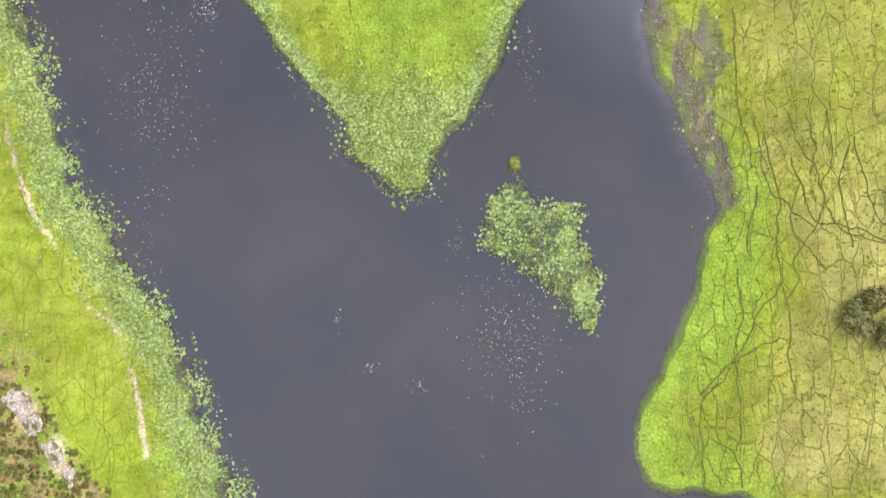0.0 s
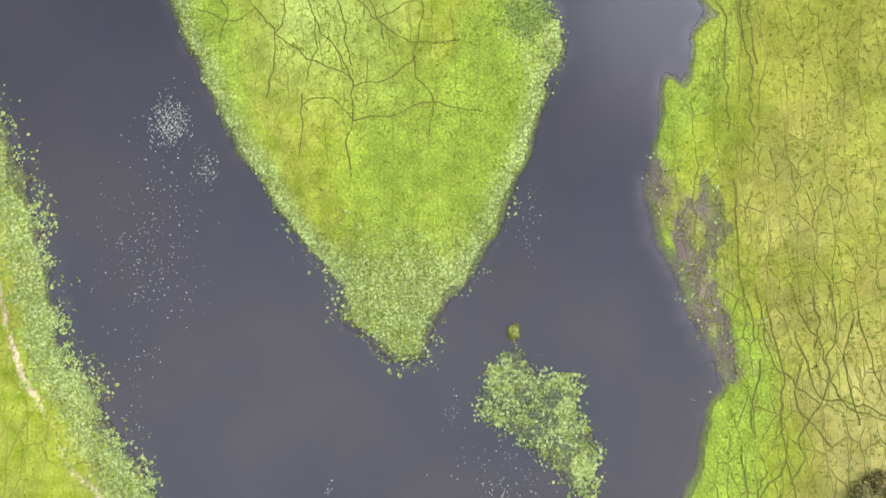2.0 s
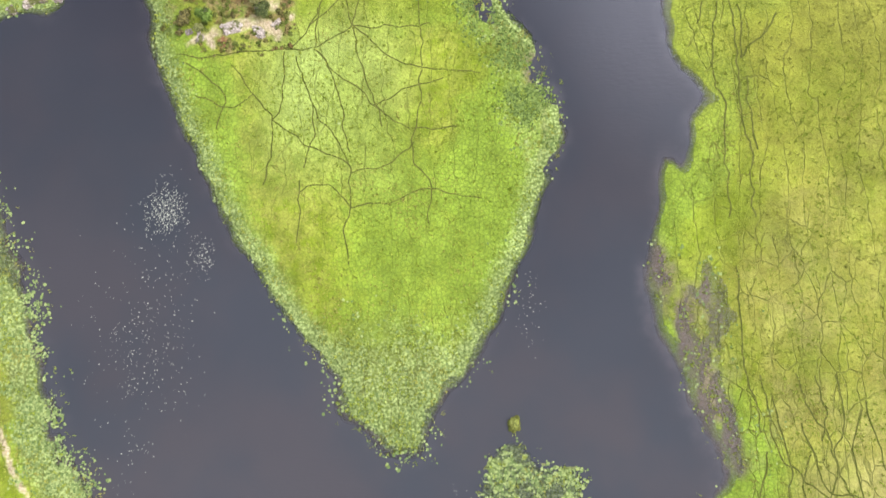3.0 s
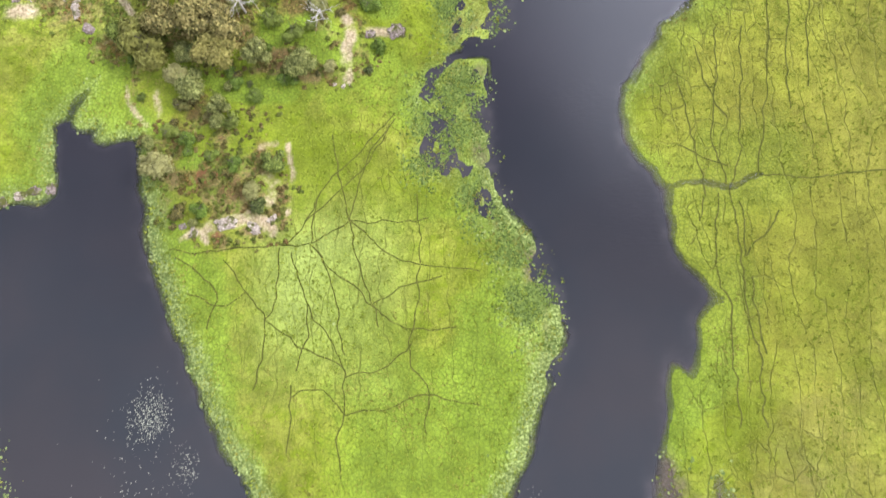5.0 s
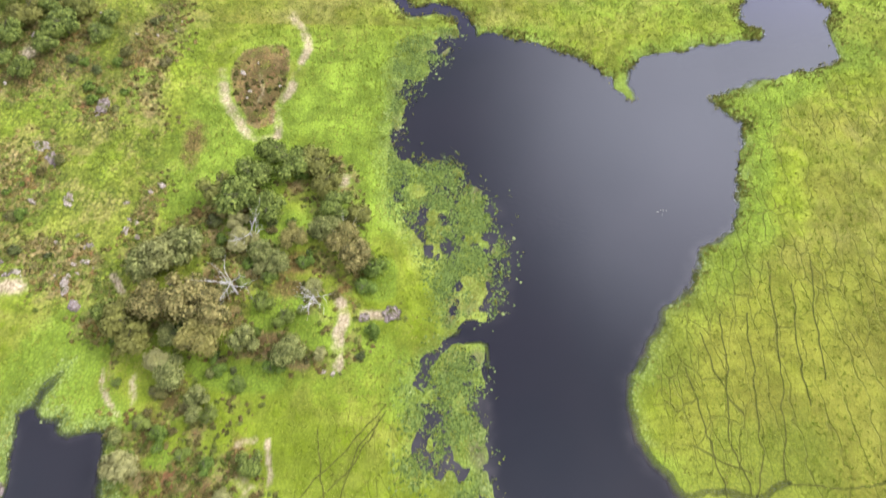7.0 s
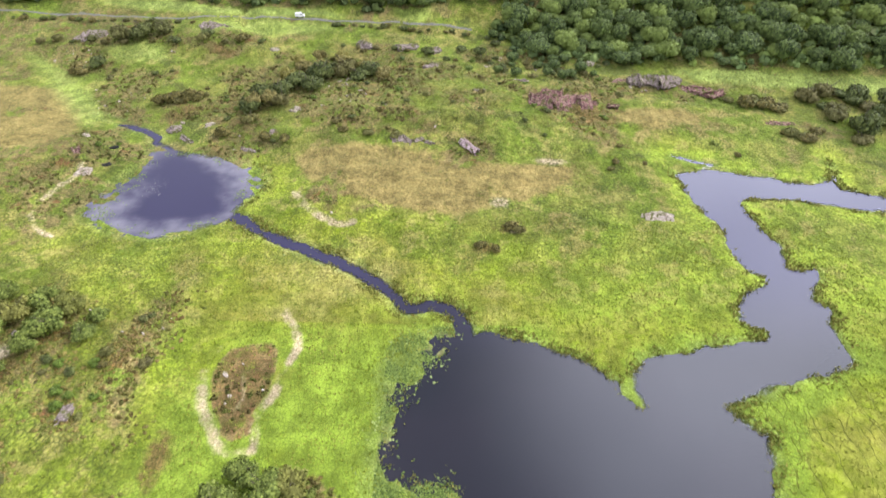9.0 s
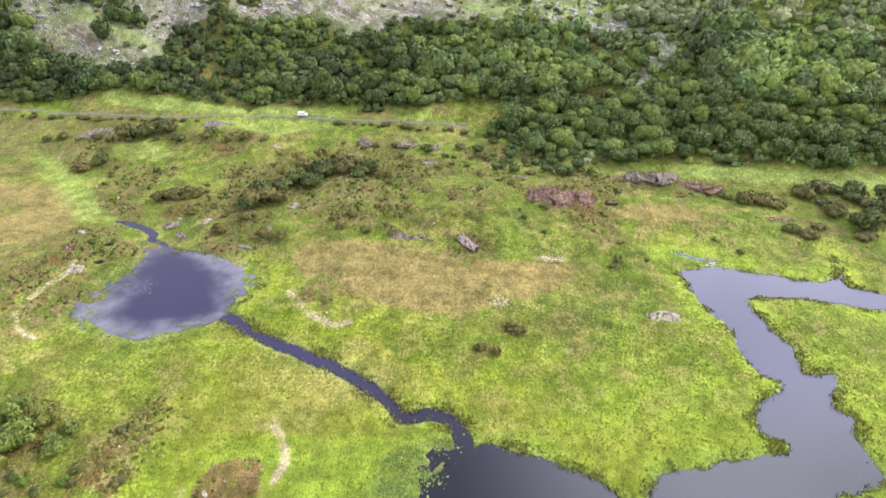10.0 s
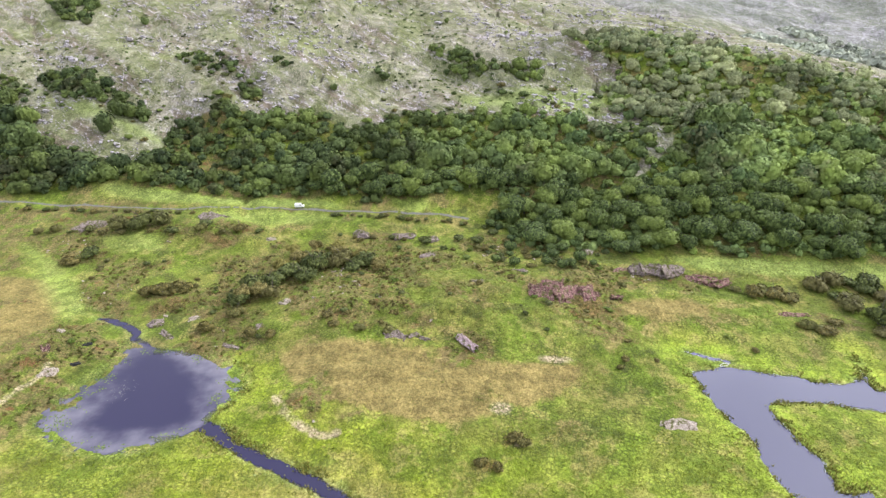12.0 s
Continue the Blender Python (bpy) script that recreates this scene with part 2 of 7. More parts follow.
    colour = m.tone(colour, m.math("ADD", m.math("MULTIPLY", blotch, m.ramp(m.axis_of(p, 1), 120.0, 200.0, 0.5, 1.0)), 1.0))
    colour = m.tone(colour, m.ramp(m.noise(m.scale(p, (1.0, 0.6, 1.0)), 0.06, 4.0, 0.62), 0.36, 0.64, 0.82, 1.16))
    colour = m.mix(m.math("MULTIPLY", m.ramp(tussock, 0.02, 0.20, 1.0, 0.0), gap_shade), colour, (0.042, 0.058, 0.014))
    colour = m.mix(m.math("MULTIPLY", line, 0.66), colour, (0.080, 0.082, 0.018))
    # coarser clumps inland, with the shade between them painted in too
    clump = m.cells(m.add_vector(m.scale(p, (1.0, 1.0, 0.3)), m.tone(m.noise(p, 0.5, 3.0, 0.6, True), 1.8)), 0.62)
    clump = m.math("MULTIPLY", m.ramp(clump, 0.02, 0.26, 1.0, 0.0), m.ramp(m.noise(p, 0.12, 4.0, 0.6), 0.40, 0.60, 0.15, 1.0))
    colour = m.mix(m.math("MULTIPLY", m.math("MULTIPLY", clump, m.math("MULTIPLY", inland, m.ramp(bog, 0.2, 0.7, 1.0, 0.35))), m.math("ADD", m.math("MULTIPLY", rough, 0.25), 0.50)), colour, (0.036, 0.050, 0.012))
    grain = m.ramp(m.noise(p, 0.85, 5.0, 0.75), 0.38, 0.62, -0.26, 0.26)
    colour = m.tone(colour, m.math("ADD", m.math("MULTIPLY", grain, inland), 1.0))
    m.bump(m.math("SUBTRACT", m.math("ADD", m.math("MULTIPLY", fine, 0.8), m.math("MULTIPLY", middle, 0.8)), m.math("MULTIPLY", line, 0.6)), 0.75, 0.5)
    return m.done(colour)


def water_material():
    m = Nodes("lake_water", 0.12, 0.5)
    m.shader.inputs["IOR"].default_value = 1.33
    p = m.place()
    silt = m.ramp(m.math("ADD", m.axis_of(p, 1), m.math("MULTIPLY", m.noise(p, 0.02, 3.0), 60.0)), 30.0, 200.0)
    tint = m.mix(silt, m.mix(m.ramp(m.noise(p, 0.03, 3.0), 0.35, 0.65), (0.028, 0.031, 0.036), (0.037, 0.034, 0.036)), m.mix(m.ramp(m.noise(p, 0.018, 3.0), 0.35, 0.65), (0.007, 0.008, 0.013), (0.010, 0.0095, 0.015)))
    # blue-violet in the north: reflected sky put into the water's own colour
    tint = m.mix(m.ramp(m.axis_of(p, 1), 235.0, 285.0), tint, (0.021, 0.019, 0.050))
    ripple = m.noise(m.scale(p, (0.5, 1.6, 1.0)), 1.1, 3.0)
    m.bump(m.math("MULTIPLY", ripple, m.ramp(m.noise(p, 0.03, 2.0), 0.40, 0.65)), 0.10, 0.25)
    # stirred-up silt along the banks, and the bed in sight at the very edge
    shore, silt_and_sheen, _ = m.attribute("shore")
    silt_sheen_mix = m.ramp(m.math("ADD", silt_and_sheen, m.math("MULTIPLY", m.math("SUBTRACT", m.noise(p, 0.22, 4.0), 0.5), m.ramp(silt_and_sheen, 0.0, 0.3, 0.0, 0.6))), 0.04, 1.05)
    # brown silt in the south; northern lilac is the pond rim's painted sky sheen
    tint = m.mix(silt_sheen_mix, tint, m.mix(m.ramp(m.axis_of(p, 1), 235.0, 275.0), (0.100, 0.088, 0.090), (0.168, 0.160, 0.190)))
    m.plug(m.shader.inputs["Alpha"], m.ramp(shore, 0.50, 0.90, 1.0, 0.35))
    return m.done(tint)


def leaf_material(name, dark, light, other, roughness=0.75):
    m = Nodes(name, roughness, 0.25)
    r, o = m.island(), m.random()
    colour = m.mix(m.ramp(r, 0.1, 0.95), dark, light)
    colour = m.mix(m.math("MULTIPLY", m.ramp(o, 0.45, 1.0), 0.75), colour, other)
    colour = m.tone(colour, m.ramp(m.noise(m.place(), 0.55, 3.0), 0.3, 0.7, 0.72, 1.22))
    return m.done(colour)


def woods_material(name, dark, light, other, patch=0.075, third=(0.130, 0.120, 0.062)):
    """Leaves of joined woods: each tree has a tone of its own."""
    m = Nodes(name, 0.8, 0.2)
    p = m.place()
    tree, second, _ = m.attribute("tree")
    colour = m.mix(m.ramp(m.math("ADD", m.math("MULTIPLY", m.island(), 0.45), m.math("MULTIPLY", tree, 0.55)), 0.05, 0.95), dark, light)
    colour = m.mix(m.math("MULTIPLY", m.ramp(m.math("ADD", m.math("MULTIPLY", second, 0.5), m.noise(p, 0.022, 3.0)), 0.55, 1.05), 0.85), colour, other)
    colour = m.mix(m.math("MULTIPLY", m.ramp(m.noise(m.scale(p, (1, 1, 0.3)), patch * 0.75, 3.0), 0.54, 0.66), 0.7), colour, m.mix(m.island(), dark, third))
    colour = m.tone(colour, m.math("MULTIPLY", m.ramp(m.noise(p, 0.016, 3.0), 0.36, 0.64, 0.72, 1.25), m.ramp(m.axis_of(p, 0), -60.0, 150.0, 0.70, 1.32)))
    colour = m.tone(colour, m.ramp(m.noise(p, 0.3, 3.0), 0.3, 0.7, 0.74, 1.22))
    return m.done(colour)


def plain_material(name, a, b, scale, roughness=0.8, bump=0.4, depth=0.05, metallic=0.0):
    m = Nodes(name, roughness, 0.3 if roughness < 0.6 else 0.08)
    m.shader.inputs["Metallic"].default_value = metallic
    p = m.local()
    colour = m.mix(m.ramp(m.noise(p, scale, 5.0, 0.6), 0.32, 0.68), a, b)
    colour = m.tone(colour, m.ramp(m.noise(p, scale * 6.0, 4.0), 0.3, 0.7, 0.8, 1.15))
    m.bump(m.noise(p, scale * 3.0, 5.0), bump, depth)
    return m.done(colour)


def rock_material(name, a, b, c):
    m = Nodes(name, 0.92, 0.08)
    p = m.place()
    strata = m.noise(m.scale(p, (1.6, 0.5, 1.2)), 0.6, 6.0, 0.65)
    colour = m.mix(m.ramp(strata, 0.36, 0.62), a, b)
    colour = m.mix(m.ramp(m.noise(p, 2.4, 4.0), 0.50, 0.66), colour, c)
    colour = m.mix(m.ramp(m.noise(p, 0.5, 5.0, 0.65), 0.50, 0.60), colour, (0.090, 0.095, 0.028))
    m.bump(m.math("ADD", strata, m.noise(p, 3.0, 5.0)), 0.9, 0.35)
    return m.done(colour)


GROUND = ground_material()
WATER = water_material()
LEAF_OAK = leaf_material("oak_leaves", (0.026, 0.046, 0.012), (0.122, 0.168, 0.044), (0.184, 0.240, 0.050))
LEAF_REED = leaf_material("yellow_reed_leaves", (0.120, 0.140, 0.024), (0.270, 0.280, 0.062), (0.260, 0.270, 0.060))
LEAF_WILLOW = leaf_material("willow_leaves", (0.098, 0.112, 0.026), (0.238, 0.252, 0.080), (0.270, 0.250, 0.100))
LEAF_BROWN = leaf_material("brown_green_leaves", (0.104, 0.096, 0.026), (0.285, 0.240, 0.084), (0.200, 0.185, 0.042))
LEAF_HOLLY = leaf_material("dark_shrub_leaves", (0.070, 0.098, 0.016), (0.190, 0.232, 0.046), (0.165, 0.150, 0.036))
LEAF_GORSE = leaf_material("gorse_leaves", (0.066, 0.064, 0.016), (0.182, 0.150, 0.044), (0.130, 0.140, 0.040))
LEAF_BUSH = leaf_material("dark_bush_leaves", (0.044, 0.060, 0.016), (0.118, 0.140, 0.038), (0.140, 0.120, 0.042))
LEAF_MOSS = leaf_material("bright_shrub_leaves", (0.066, 0.110, 0.014), (0.135, 0.195, 0.028), (0.155, 0.180, 0.036))
# woodland leaves greyed and paled: haze over the far valley put into the colour
FAR_WOODS = woods_material("haze_pale_woodland_leaves", (0.175, 0.198, 0.158), (0.300, 0.322, 0.262), (0.310, 0.330, 0.245))
WOODS = woods_material("woodland_leaves", (0.036, 0.062, 0.022), (0.142, 0.196, 0.064), (0.180, 0.236, 0.054))
# light upland foliage, paled further by haze painted into its colour
UPPER_WOODS = woods_material("haze_pale_birch_leaves", (0.076, 0.098, 0.048), (0.216, 0.246, 0.118), (0.250, 0.268, 0.128))
SCRUB = woods_material("heather_scrub_leaves", (0.090, 0.078, 0.020), (0.196, 0.148, 0.048), (0.136, 0.166, 0.028))
BRACKEN = woods_material("bracken_fronds", (0.120, 0.104, 0.022), (0.300, 0.232, 0.078), (0.132, 0.186, 0.024), 0.14, (0.330, 0.175, 0.066))
BARK = plain_material("grey_bark", (0.075, 0.062, 0.050), (0.150, 0.130, 0.110), 1.5)
DEAD_WOOD = plain_material("bleached_dead_wood", (0.330, 0.310, 0.280), (0.520, 0.490, 0.450), 1.5)
ROCK_GREY = rock_material("lichened_grey_rock", (0.095, 0.072, 0.062), (0.215, 0.172, 0.155), (0.345, 0.295, 0.270))
ROCK_PALE = rock_material("bleached_pale_rock", (0.190, 0.150, 0.115), (0.335, 0.285, 0.235), (0.470, 0.415, 0.360))
ROCK_RED = rock_material("purple_sandstone", (0.064, 0.028, 0.032), (0.190, 0.092, 0.094), (0.420, 0.330, 0.235))
ROCK_PINK = rock_material("pale_pink_rock", (0.190, 0.128, 0.130), (0.340, 0.256, 0.262), (0.480, 0.405, 0.415))
ROCK_HILL = rock_material("hillside_rock", (0.300, 0.275, 0.292), (0.440, 0.410, 0.432), (0.540, 0.510, 0.520))
TRAIL = plain_material("wet_trodden_mud", (0.058, 0.066, 0.012), (0.090, 0.092, 0.022), 0.8, 1.0)
ASPHALT = plain_material("worn_asphalt", (0.125, 0.120, 0.108), (0.175, 0.168, 0.152), 0.8)
PAINT_WHITE = plain_material("white_paint", (0.76, 0.76, 0.75), (0.82, 0.82, 0.81), 0.8, 0.35, 0.05, 0.01)
GLASS_DARK = plain_material("dark_window_glass", (0.020, 0.024, 0.028), (0.030, 0.034, 0.038), 1.0, 0.08, 0.0, 0.01)
RUBBER = plain_material("black_rubber", (0.018, 0.018, 0.018), (0.030, 0.030, 0.030), 2.0)
METAL = plain_material("grey_wheel_metal", (0.42, 0.42, 0.43), (0.55, 0.55, 0.56), 2.0, 0.35, 0.05, 0.01, 0.9)
BOAT_WOOD = plain_material("weathered_boat_boards", (0.220, 0.190, 0.150), (0.330, 0.290, 0.240), 2.0)


def pad_material():
    m = Nodes("lily_pads", 0.85, 0.1)
    colour = m.mix(m.ramp(m.island(), 0.1, 1.0), (0.090, 0.130, 0.036), (0.232, 0.280, 0.098))
    return m.done(colour)


def dark_pad_material():
    m = Nodes("olive_lily_pads", 0.85, 0.1)
    return m.done(m.mix(m.ramp(m.island(), 0.2, 1.0), (0.048, 0.074, 0.014), (0.138, 0.188, 0.044)))


def blade_material():
    m = Nodes("marsh_blades", 0.85, 0.15)
    p = m.place()
    colour = m.mix(m.island(), (0.134, 0.180, 0.014), (0.224, 0.258, 0.036))
    colour = m.mix(m.ramp(m.noise(p, 0.05, 3.0), 0.45, 0.62), colour, (0.205, 0.205, 0.042))
    return m.done(colour)


def sedge_material():
    m = Nodes("tan_sedge", 0.9, 0.1)
    colour = m.mix(m.island(), (0.190, 0.152, 0.058), (0.235, 0.192, 0.082))
    return m.done(colour)


def rush_material():
    m = Nodes("rushes", 0.9, 0.1)
    return m.done(m.mix(m.island(), (0.130, 0.172, 0.026), (0.185, 0.215, 0.046)))


def bank_reed_material():
    m = Nodes("bank_reeds", 0.9, 0.1)
    return m.done(m.mix(m.ramp(m.island(), 0.1, 0.9), (0.098, 0.118, 0.018), (0.222, 0.205, 0.050)))


def pasture_material():
    m = Nodes("pasture_blades", 0.9, 0.1)
    colour = m.mix(m.island(), (0.105, 0.138, 0.020), (0.215, 0.212, 0.058))
    return m.done(m.mix(m.ramp(m.noise(m.place(), 0.09, 4.0), 0.52, 0.62), colour, (0.190, 0.140, 0.060)))


def loose_material():
    m = Nodes("drifting_leaves", 0.5, 0.3)
    return m.done(m.mix(m.island(), (0.075, 0.080, 0.068), (0.330, 0.335, 0.255)))


BANK_REEDS = bank_reed_material()
LOOSE = loose_material()
PASTURE = pasture_material()
PADS, DARK_PADS, BLADES, SEDGE, RUSHES = pad_material(), dark_pad_material(), blade_material(), sedge_material(), rush_material()

# ---- the lie of the land ----
def bump(x, y, cx, cy, rx, ry, h):
    return h * np.exp(-((x - cx) / rx) ** 2 - ((y - cy) / ry) ** 2)


def softmax0(a, k):
    """A ramp that is zero below 0, rounded over about k metres."""
    return k * np.logaddexp(0.0, a / k)


def broad_height(x, y):
    """The lie of the land in metres over the water, without small relief."""
    z = bump(x, y, 16, 376, 95, 42, 9.0) + bump(x, y, -44, 314, 22, 22, 3.0) + bump(x, y, 10, 306, 60, 25, 2.0)
    z = z + bump(x, y, -46, 122, 17, 15, 2.6) + bump(x, y, -38, 173, 30, 26, 3.4) + bump(x, y, -20, 155, 14, 12, 1.5)
    z = z + bump(x, y, -115, 232, 42, 48, 3.0) + bump(x, y, -180, 311, 60, 60, 5.0) + bump(x, y, -130, 449, 90, 28, 5.0)
    z = z + bump(x, y, -100, -15, 25, 25, 3.0)
    # heathy knolls of the pasture
    z = z + bump(x, y, -113, 436, 20, 12, 3.0) + bump(x, y, -32, 364, 24, 10, 2.6) + bump(x, y, -111, 373, 10, 12, 2.2) + bump(x, y, 14, 373, 12, 11, 2.0) + bump(x, y, 114, 401, 26, 6, 2.0) + bump(x, y, -142, 336, 11, 9, 1.8)
    # the mountainside in the north, with a spur that comes down to the east
    foot = 450.0 - 48.0 / (1.0 + np.exp(-(x - 130.0) / 40.0))
    back = (y - (740.0 - 0.79 * x + 0.30 * np.maximum(x - 120.0, 0.0))) * 0.785
    z = z + 3.0 / (1.0 + np.exp(-(y - 418.0) / 14.0))
    slope = softmax0(y - foot, 12.0) * 0.46 - softmax0(back, 25.0) * 0.62
    z = z + softmax0(slope, 4.0) - 2.77
    # far hills
    r = np.hypot(x - 5.0, y - 153.0)
    az = np.degrees(np.arctan2(x - 5.0, y - 153.0))
    side = np.clip((az - 5.0) / 17.0, 0.0, 1.0)
    top = 150.0 + 130.0 * side * side * (3.0 - 2.0 * side)
    s = np.clip((r - 610.0) / 1250.0, 0.0, 1.0)
    return z + top * s * s * (3.0 - 2.0 * s)


def lattice(ix, iy, seed):
    """Repeatable random numbers between 0 and 1 on a whole-number lattice."""
    h = (ix.astype(np.int64) * 374761393 + iy.astype(np.int64) * 668265263 + seed * 974634777) & 0x7FFFFFFF
    h = ((h ^ (h >> 13)) * 1274126177) & 0x7FFFFFFF
    return ((h ^ (h >> 16)) & 0xFFFF) / 65535.0


def relief(x, y, size, octaves=3, seed=1):
    """Smooth noise between about -1 and 1, whose largest swells are size metres wide."""
    total, strength, weight = 0.0, 1.0, 0.0
    for k in range(octaves):
        a, b = 2 ** k / size * math.cos(0.5 + 0.9 * k), 2 ** k / size * math.sin(0.5 + 0.9 * k)
        u, v = x * a - y * b + 17.3 * k, x * b + y * a - 9.1 * k
        iu, iv = np.floor(u), np.floor(v)
        fu, fv = u - iu, v - iv
        fu, fv = fu * fu * (3 - 2 * fu), fv * fv * (3 - 2 * fv)
        a = lattice(iu, iv, seed + k) * (1 - fu) + lattice(iu + 1, iv, seed + k) * fu
        b = lattice(iu, iv + 1, seed + k) * (1 - fu) + lattice(iu + 1, iv + 1, seed + k) * fu
        total = total + strength * (a * (1 - fv) + b * fv - 0.5) * 2
        weight += strength
        strength *= 0.5
    return total / weight


def spaced(low, high, step, far_low, far_high, grow_low, grow_high):
    """Even steps between low and high, and growing ones out to the far ends."""
    out = list(np.arange(low, high, step))
    a, s = out[-1], step
    while a < far_high:
        s *= grow_high
        a += s
        out.append(a)
    a, s = out[0], step
    while a > far_low:
        s *= grow_low
        a -= s
        out.insert(0, a)
    return np.array(out)


GX = spaced(-124, 150, 0.8, -2600, 2600, 1.045, 1.035)
GY = spaced(-58, 345, 0.8, -900, 2700, 1.09, 1.014)
XX, YY = np.meshgrid(GX, GY)


def curve(points, closed, steps=5, rough=0.0, seed=3):
    """A rounded line through the points, made a little uneven."""
    pts = [np.array(p, float) for p in points]
    n = len(pts)
    out = []
    for i in range(n if closed else n - 1):
        if closed:
            a, b, c, d = pts[i - 1], pts[i], pts[(i + 1) % n], pts[(i + 2) % n]
        else:
            a, b, c, d = pts[max(i - 1, 0)], pts[i], pts[i + 1], pts[min(i + 2, n - 1)]
        for k in range(steps):
            t = k / steps
            out.append(0.5 * (2 * b + (c - a) * t + (2 * a - 5 * b + 4 * c - d) * t * t + (3 * b - a - 3 * c + d) * t ** 3))
    if not closed:
        out.append(pts[-1])
    out = np.array(out)
    if rough:
        out = out + rough * np.stack([relief(out[:, 0], out[:, 1], 3.0, 2, seed), relief(out[:, 0], out[:, 1], 3.0, 2, seed + 7)], 1)
    return out


def inside(poly):
    """Which grid points lie inside a closed line."""
    res = np.zeros(XX.shape, bool)
    for a, b in zip(poly, np.roll(poly, -1, 0)):
        if a[1] == b[1]:
            continue
        lo, hi = min(a[1], b[1]), max(a[1], b[1])
        r0, r1 = np.searchsorted(GY, lo, "right"), np.searchsorted(GY, hi, "right")
        if r1 > r0:
            cross = a[0] + (GY[r0:r1] - a[1]) / (b[1] - a[1]) * (b[0] - a[0])
            res[r0:r1] ^= GX[None, :] < cross[:, None]
    return res


def away(line, closed, reach):
    """The distance of grid points from a line, as far as reach."""
    res = np.full(XX.shape, float(reach))
    ends = np.roll(line, -1, 0) if closed else line[1:]
    for a, b in zip(line, ends):
        c0, c1 = np.searchsorted(GX, [min(a[0], b[0]) - reach, max(a[0], b[0]) + reach])
        r0, r1 = np.searchsorted(GY, [min(a[1], b[1]) - reach, max(a[1], b[1]) + reach])
        if c1 <= c0 or r1 <= r0:
            continue
        x, y = XX[r0:r1, c0:c1] - a[0], YY[r0:r1, c0:c1] - a[1]
        d = b - a
        t = np.clip((x * d[0] + y * d[1]) / max(d @ d, 1e-9), 0, 1)
        res[r0:r1, c0:c1] = np.minimum(res[r0:r1, c0:c1], np.hypot(x - t * d[0], y - t * d[1]))
    return res


def signed(points, reach=8.0, rough=0.35, steps=5):
    """The distance from a closed outline, positive inside."""
    line = curve(points, True, steps, rough)
    d = away(line, True, reach)
    return np.where(inside(line), d, -d)


def smooth(a, low, high):
    t = np.clip((a - low) / (high - low), 0, 1)
    return t * t * (3 - 2 * t)


def mask(points, soft=2.0, rough=0.6):
    return smooth(signed(points, max(8.0, soft * 2), rough), -soft, soft)


def strand(points, width, soft):
    return 1 - smooth(away(curve(points, False, 6, 0.5), False, width + soft + 1), width, width + soft)


def sample(field, x, y):
    """The value of a grid field at any place."""
    x, y = np.asarray(x, float), np.asarray(y, float)
    i = np.clip(np.searchsorted(GX, x) - 1, 0, len(GX) - 2)
    j = np.clip(np.searchsorted(GY, y) - 1, 0, len(GY) - 2)
    u, v = (x - GX[i]) / (GX[i + 1] - GX[i]), (y - GY[j]) / (GY[j + 1] - GY[j])
    return (field[j, i] * (1 - u) + field[j, i + 1] * u) * (1 - v) + (field[j + 1, i] * (1 - u) + field[j + 1, i + 1] * u) * v


# shores, in plan
WEST_SHORE = [(-20.0, -900.0), (-40.0, -200.0), (-46.0, -70.0), (-48.5, -42.9), (-53.8, -30.8), (-58.5, -15.4), (-63.0, -6.9), (-68.7, 4.1), (-73.6, 12.1), (-80.3, 21.4), (-83.4, 32.5), (-87.8, 48.8), (-92.0, 60.6), (-97.8, 72.9), (-103.0, 91.9), (-101.8, 108.8), (-98.2, 117.4), (-94.7, 118.4), (-87.4, 119.6), (-83.3, 121.8)]
COVE = [(-84.7, 129.0), (-86.0, 137.1), (-83.5, 139.2), (-82.5, 141.9), (-78.8, 146.5), (-77.7, 148.4), (-79.7, 142.6), (-80.5, 137.1), (-75.9, 135.7), (-74.8, 132.7), (-66.9, 134.2), (-65.3, 128.8), (-63.3, 120.9), (-62.1, 115.0)]
PENINSULA_WEST = [(-61.9, 109.4), (-58.3, 100.2), (-54.9, 92.4), (-51.5, 84.7), (-48.2, 77.1), (-44.3, 69.6), (-39.8, 62.3), (-34.8, 55.0), (-29.9, 47.8), (-23.9, 41.8), (-19.7, 36.5), (-18.5, 30.2), (-14.4, 26.2), (-9.7, 21.9), (-4.5, 21.2)]
PENINSULA_EAST = [(-2.5, 25.5), (-0.5, 30.6), (3.3, 35.7), (8.1, 40.8), (11.8, 47.2), (15.6, 56.7), (20.1, 65.0), (22.8, 73.6), (25.5, 82.2), (28.0, 89.8), (27.9, 97.0), (25.1, 103.2), (21.6, 110.3), (18.1, 114.8), (15.7, 120.1), (14.0, 126.8), (13.0, 134.9), (13.5, 146.1), (13.9, 150.5)]
LAKE_WEST = [(12.4, 153.1), (5.8, 151.2), (-1.3, 142.9), (-2.6, 143.8), (1.9, 151.2), (5.8, 154.9), (9.8, 158.6), (14.2, 158.0), (17.8, 160.9), (18.9, 169.5), (19.6, 178.1), (19.1, 186.4), (16.1, 191.6), (9.9, 196.5), (5.6, 201.9), (-1.8, 204.5), (-6.6, 208.1), (-6.4, 217.5), (-3.1, 226.4), (1.6, 234.5), (6.0, 239.8), (7.6, 245.7)]
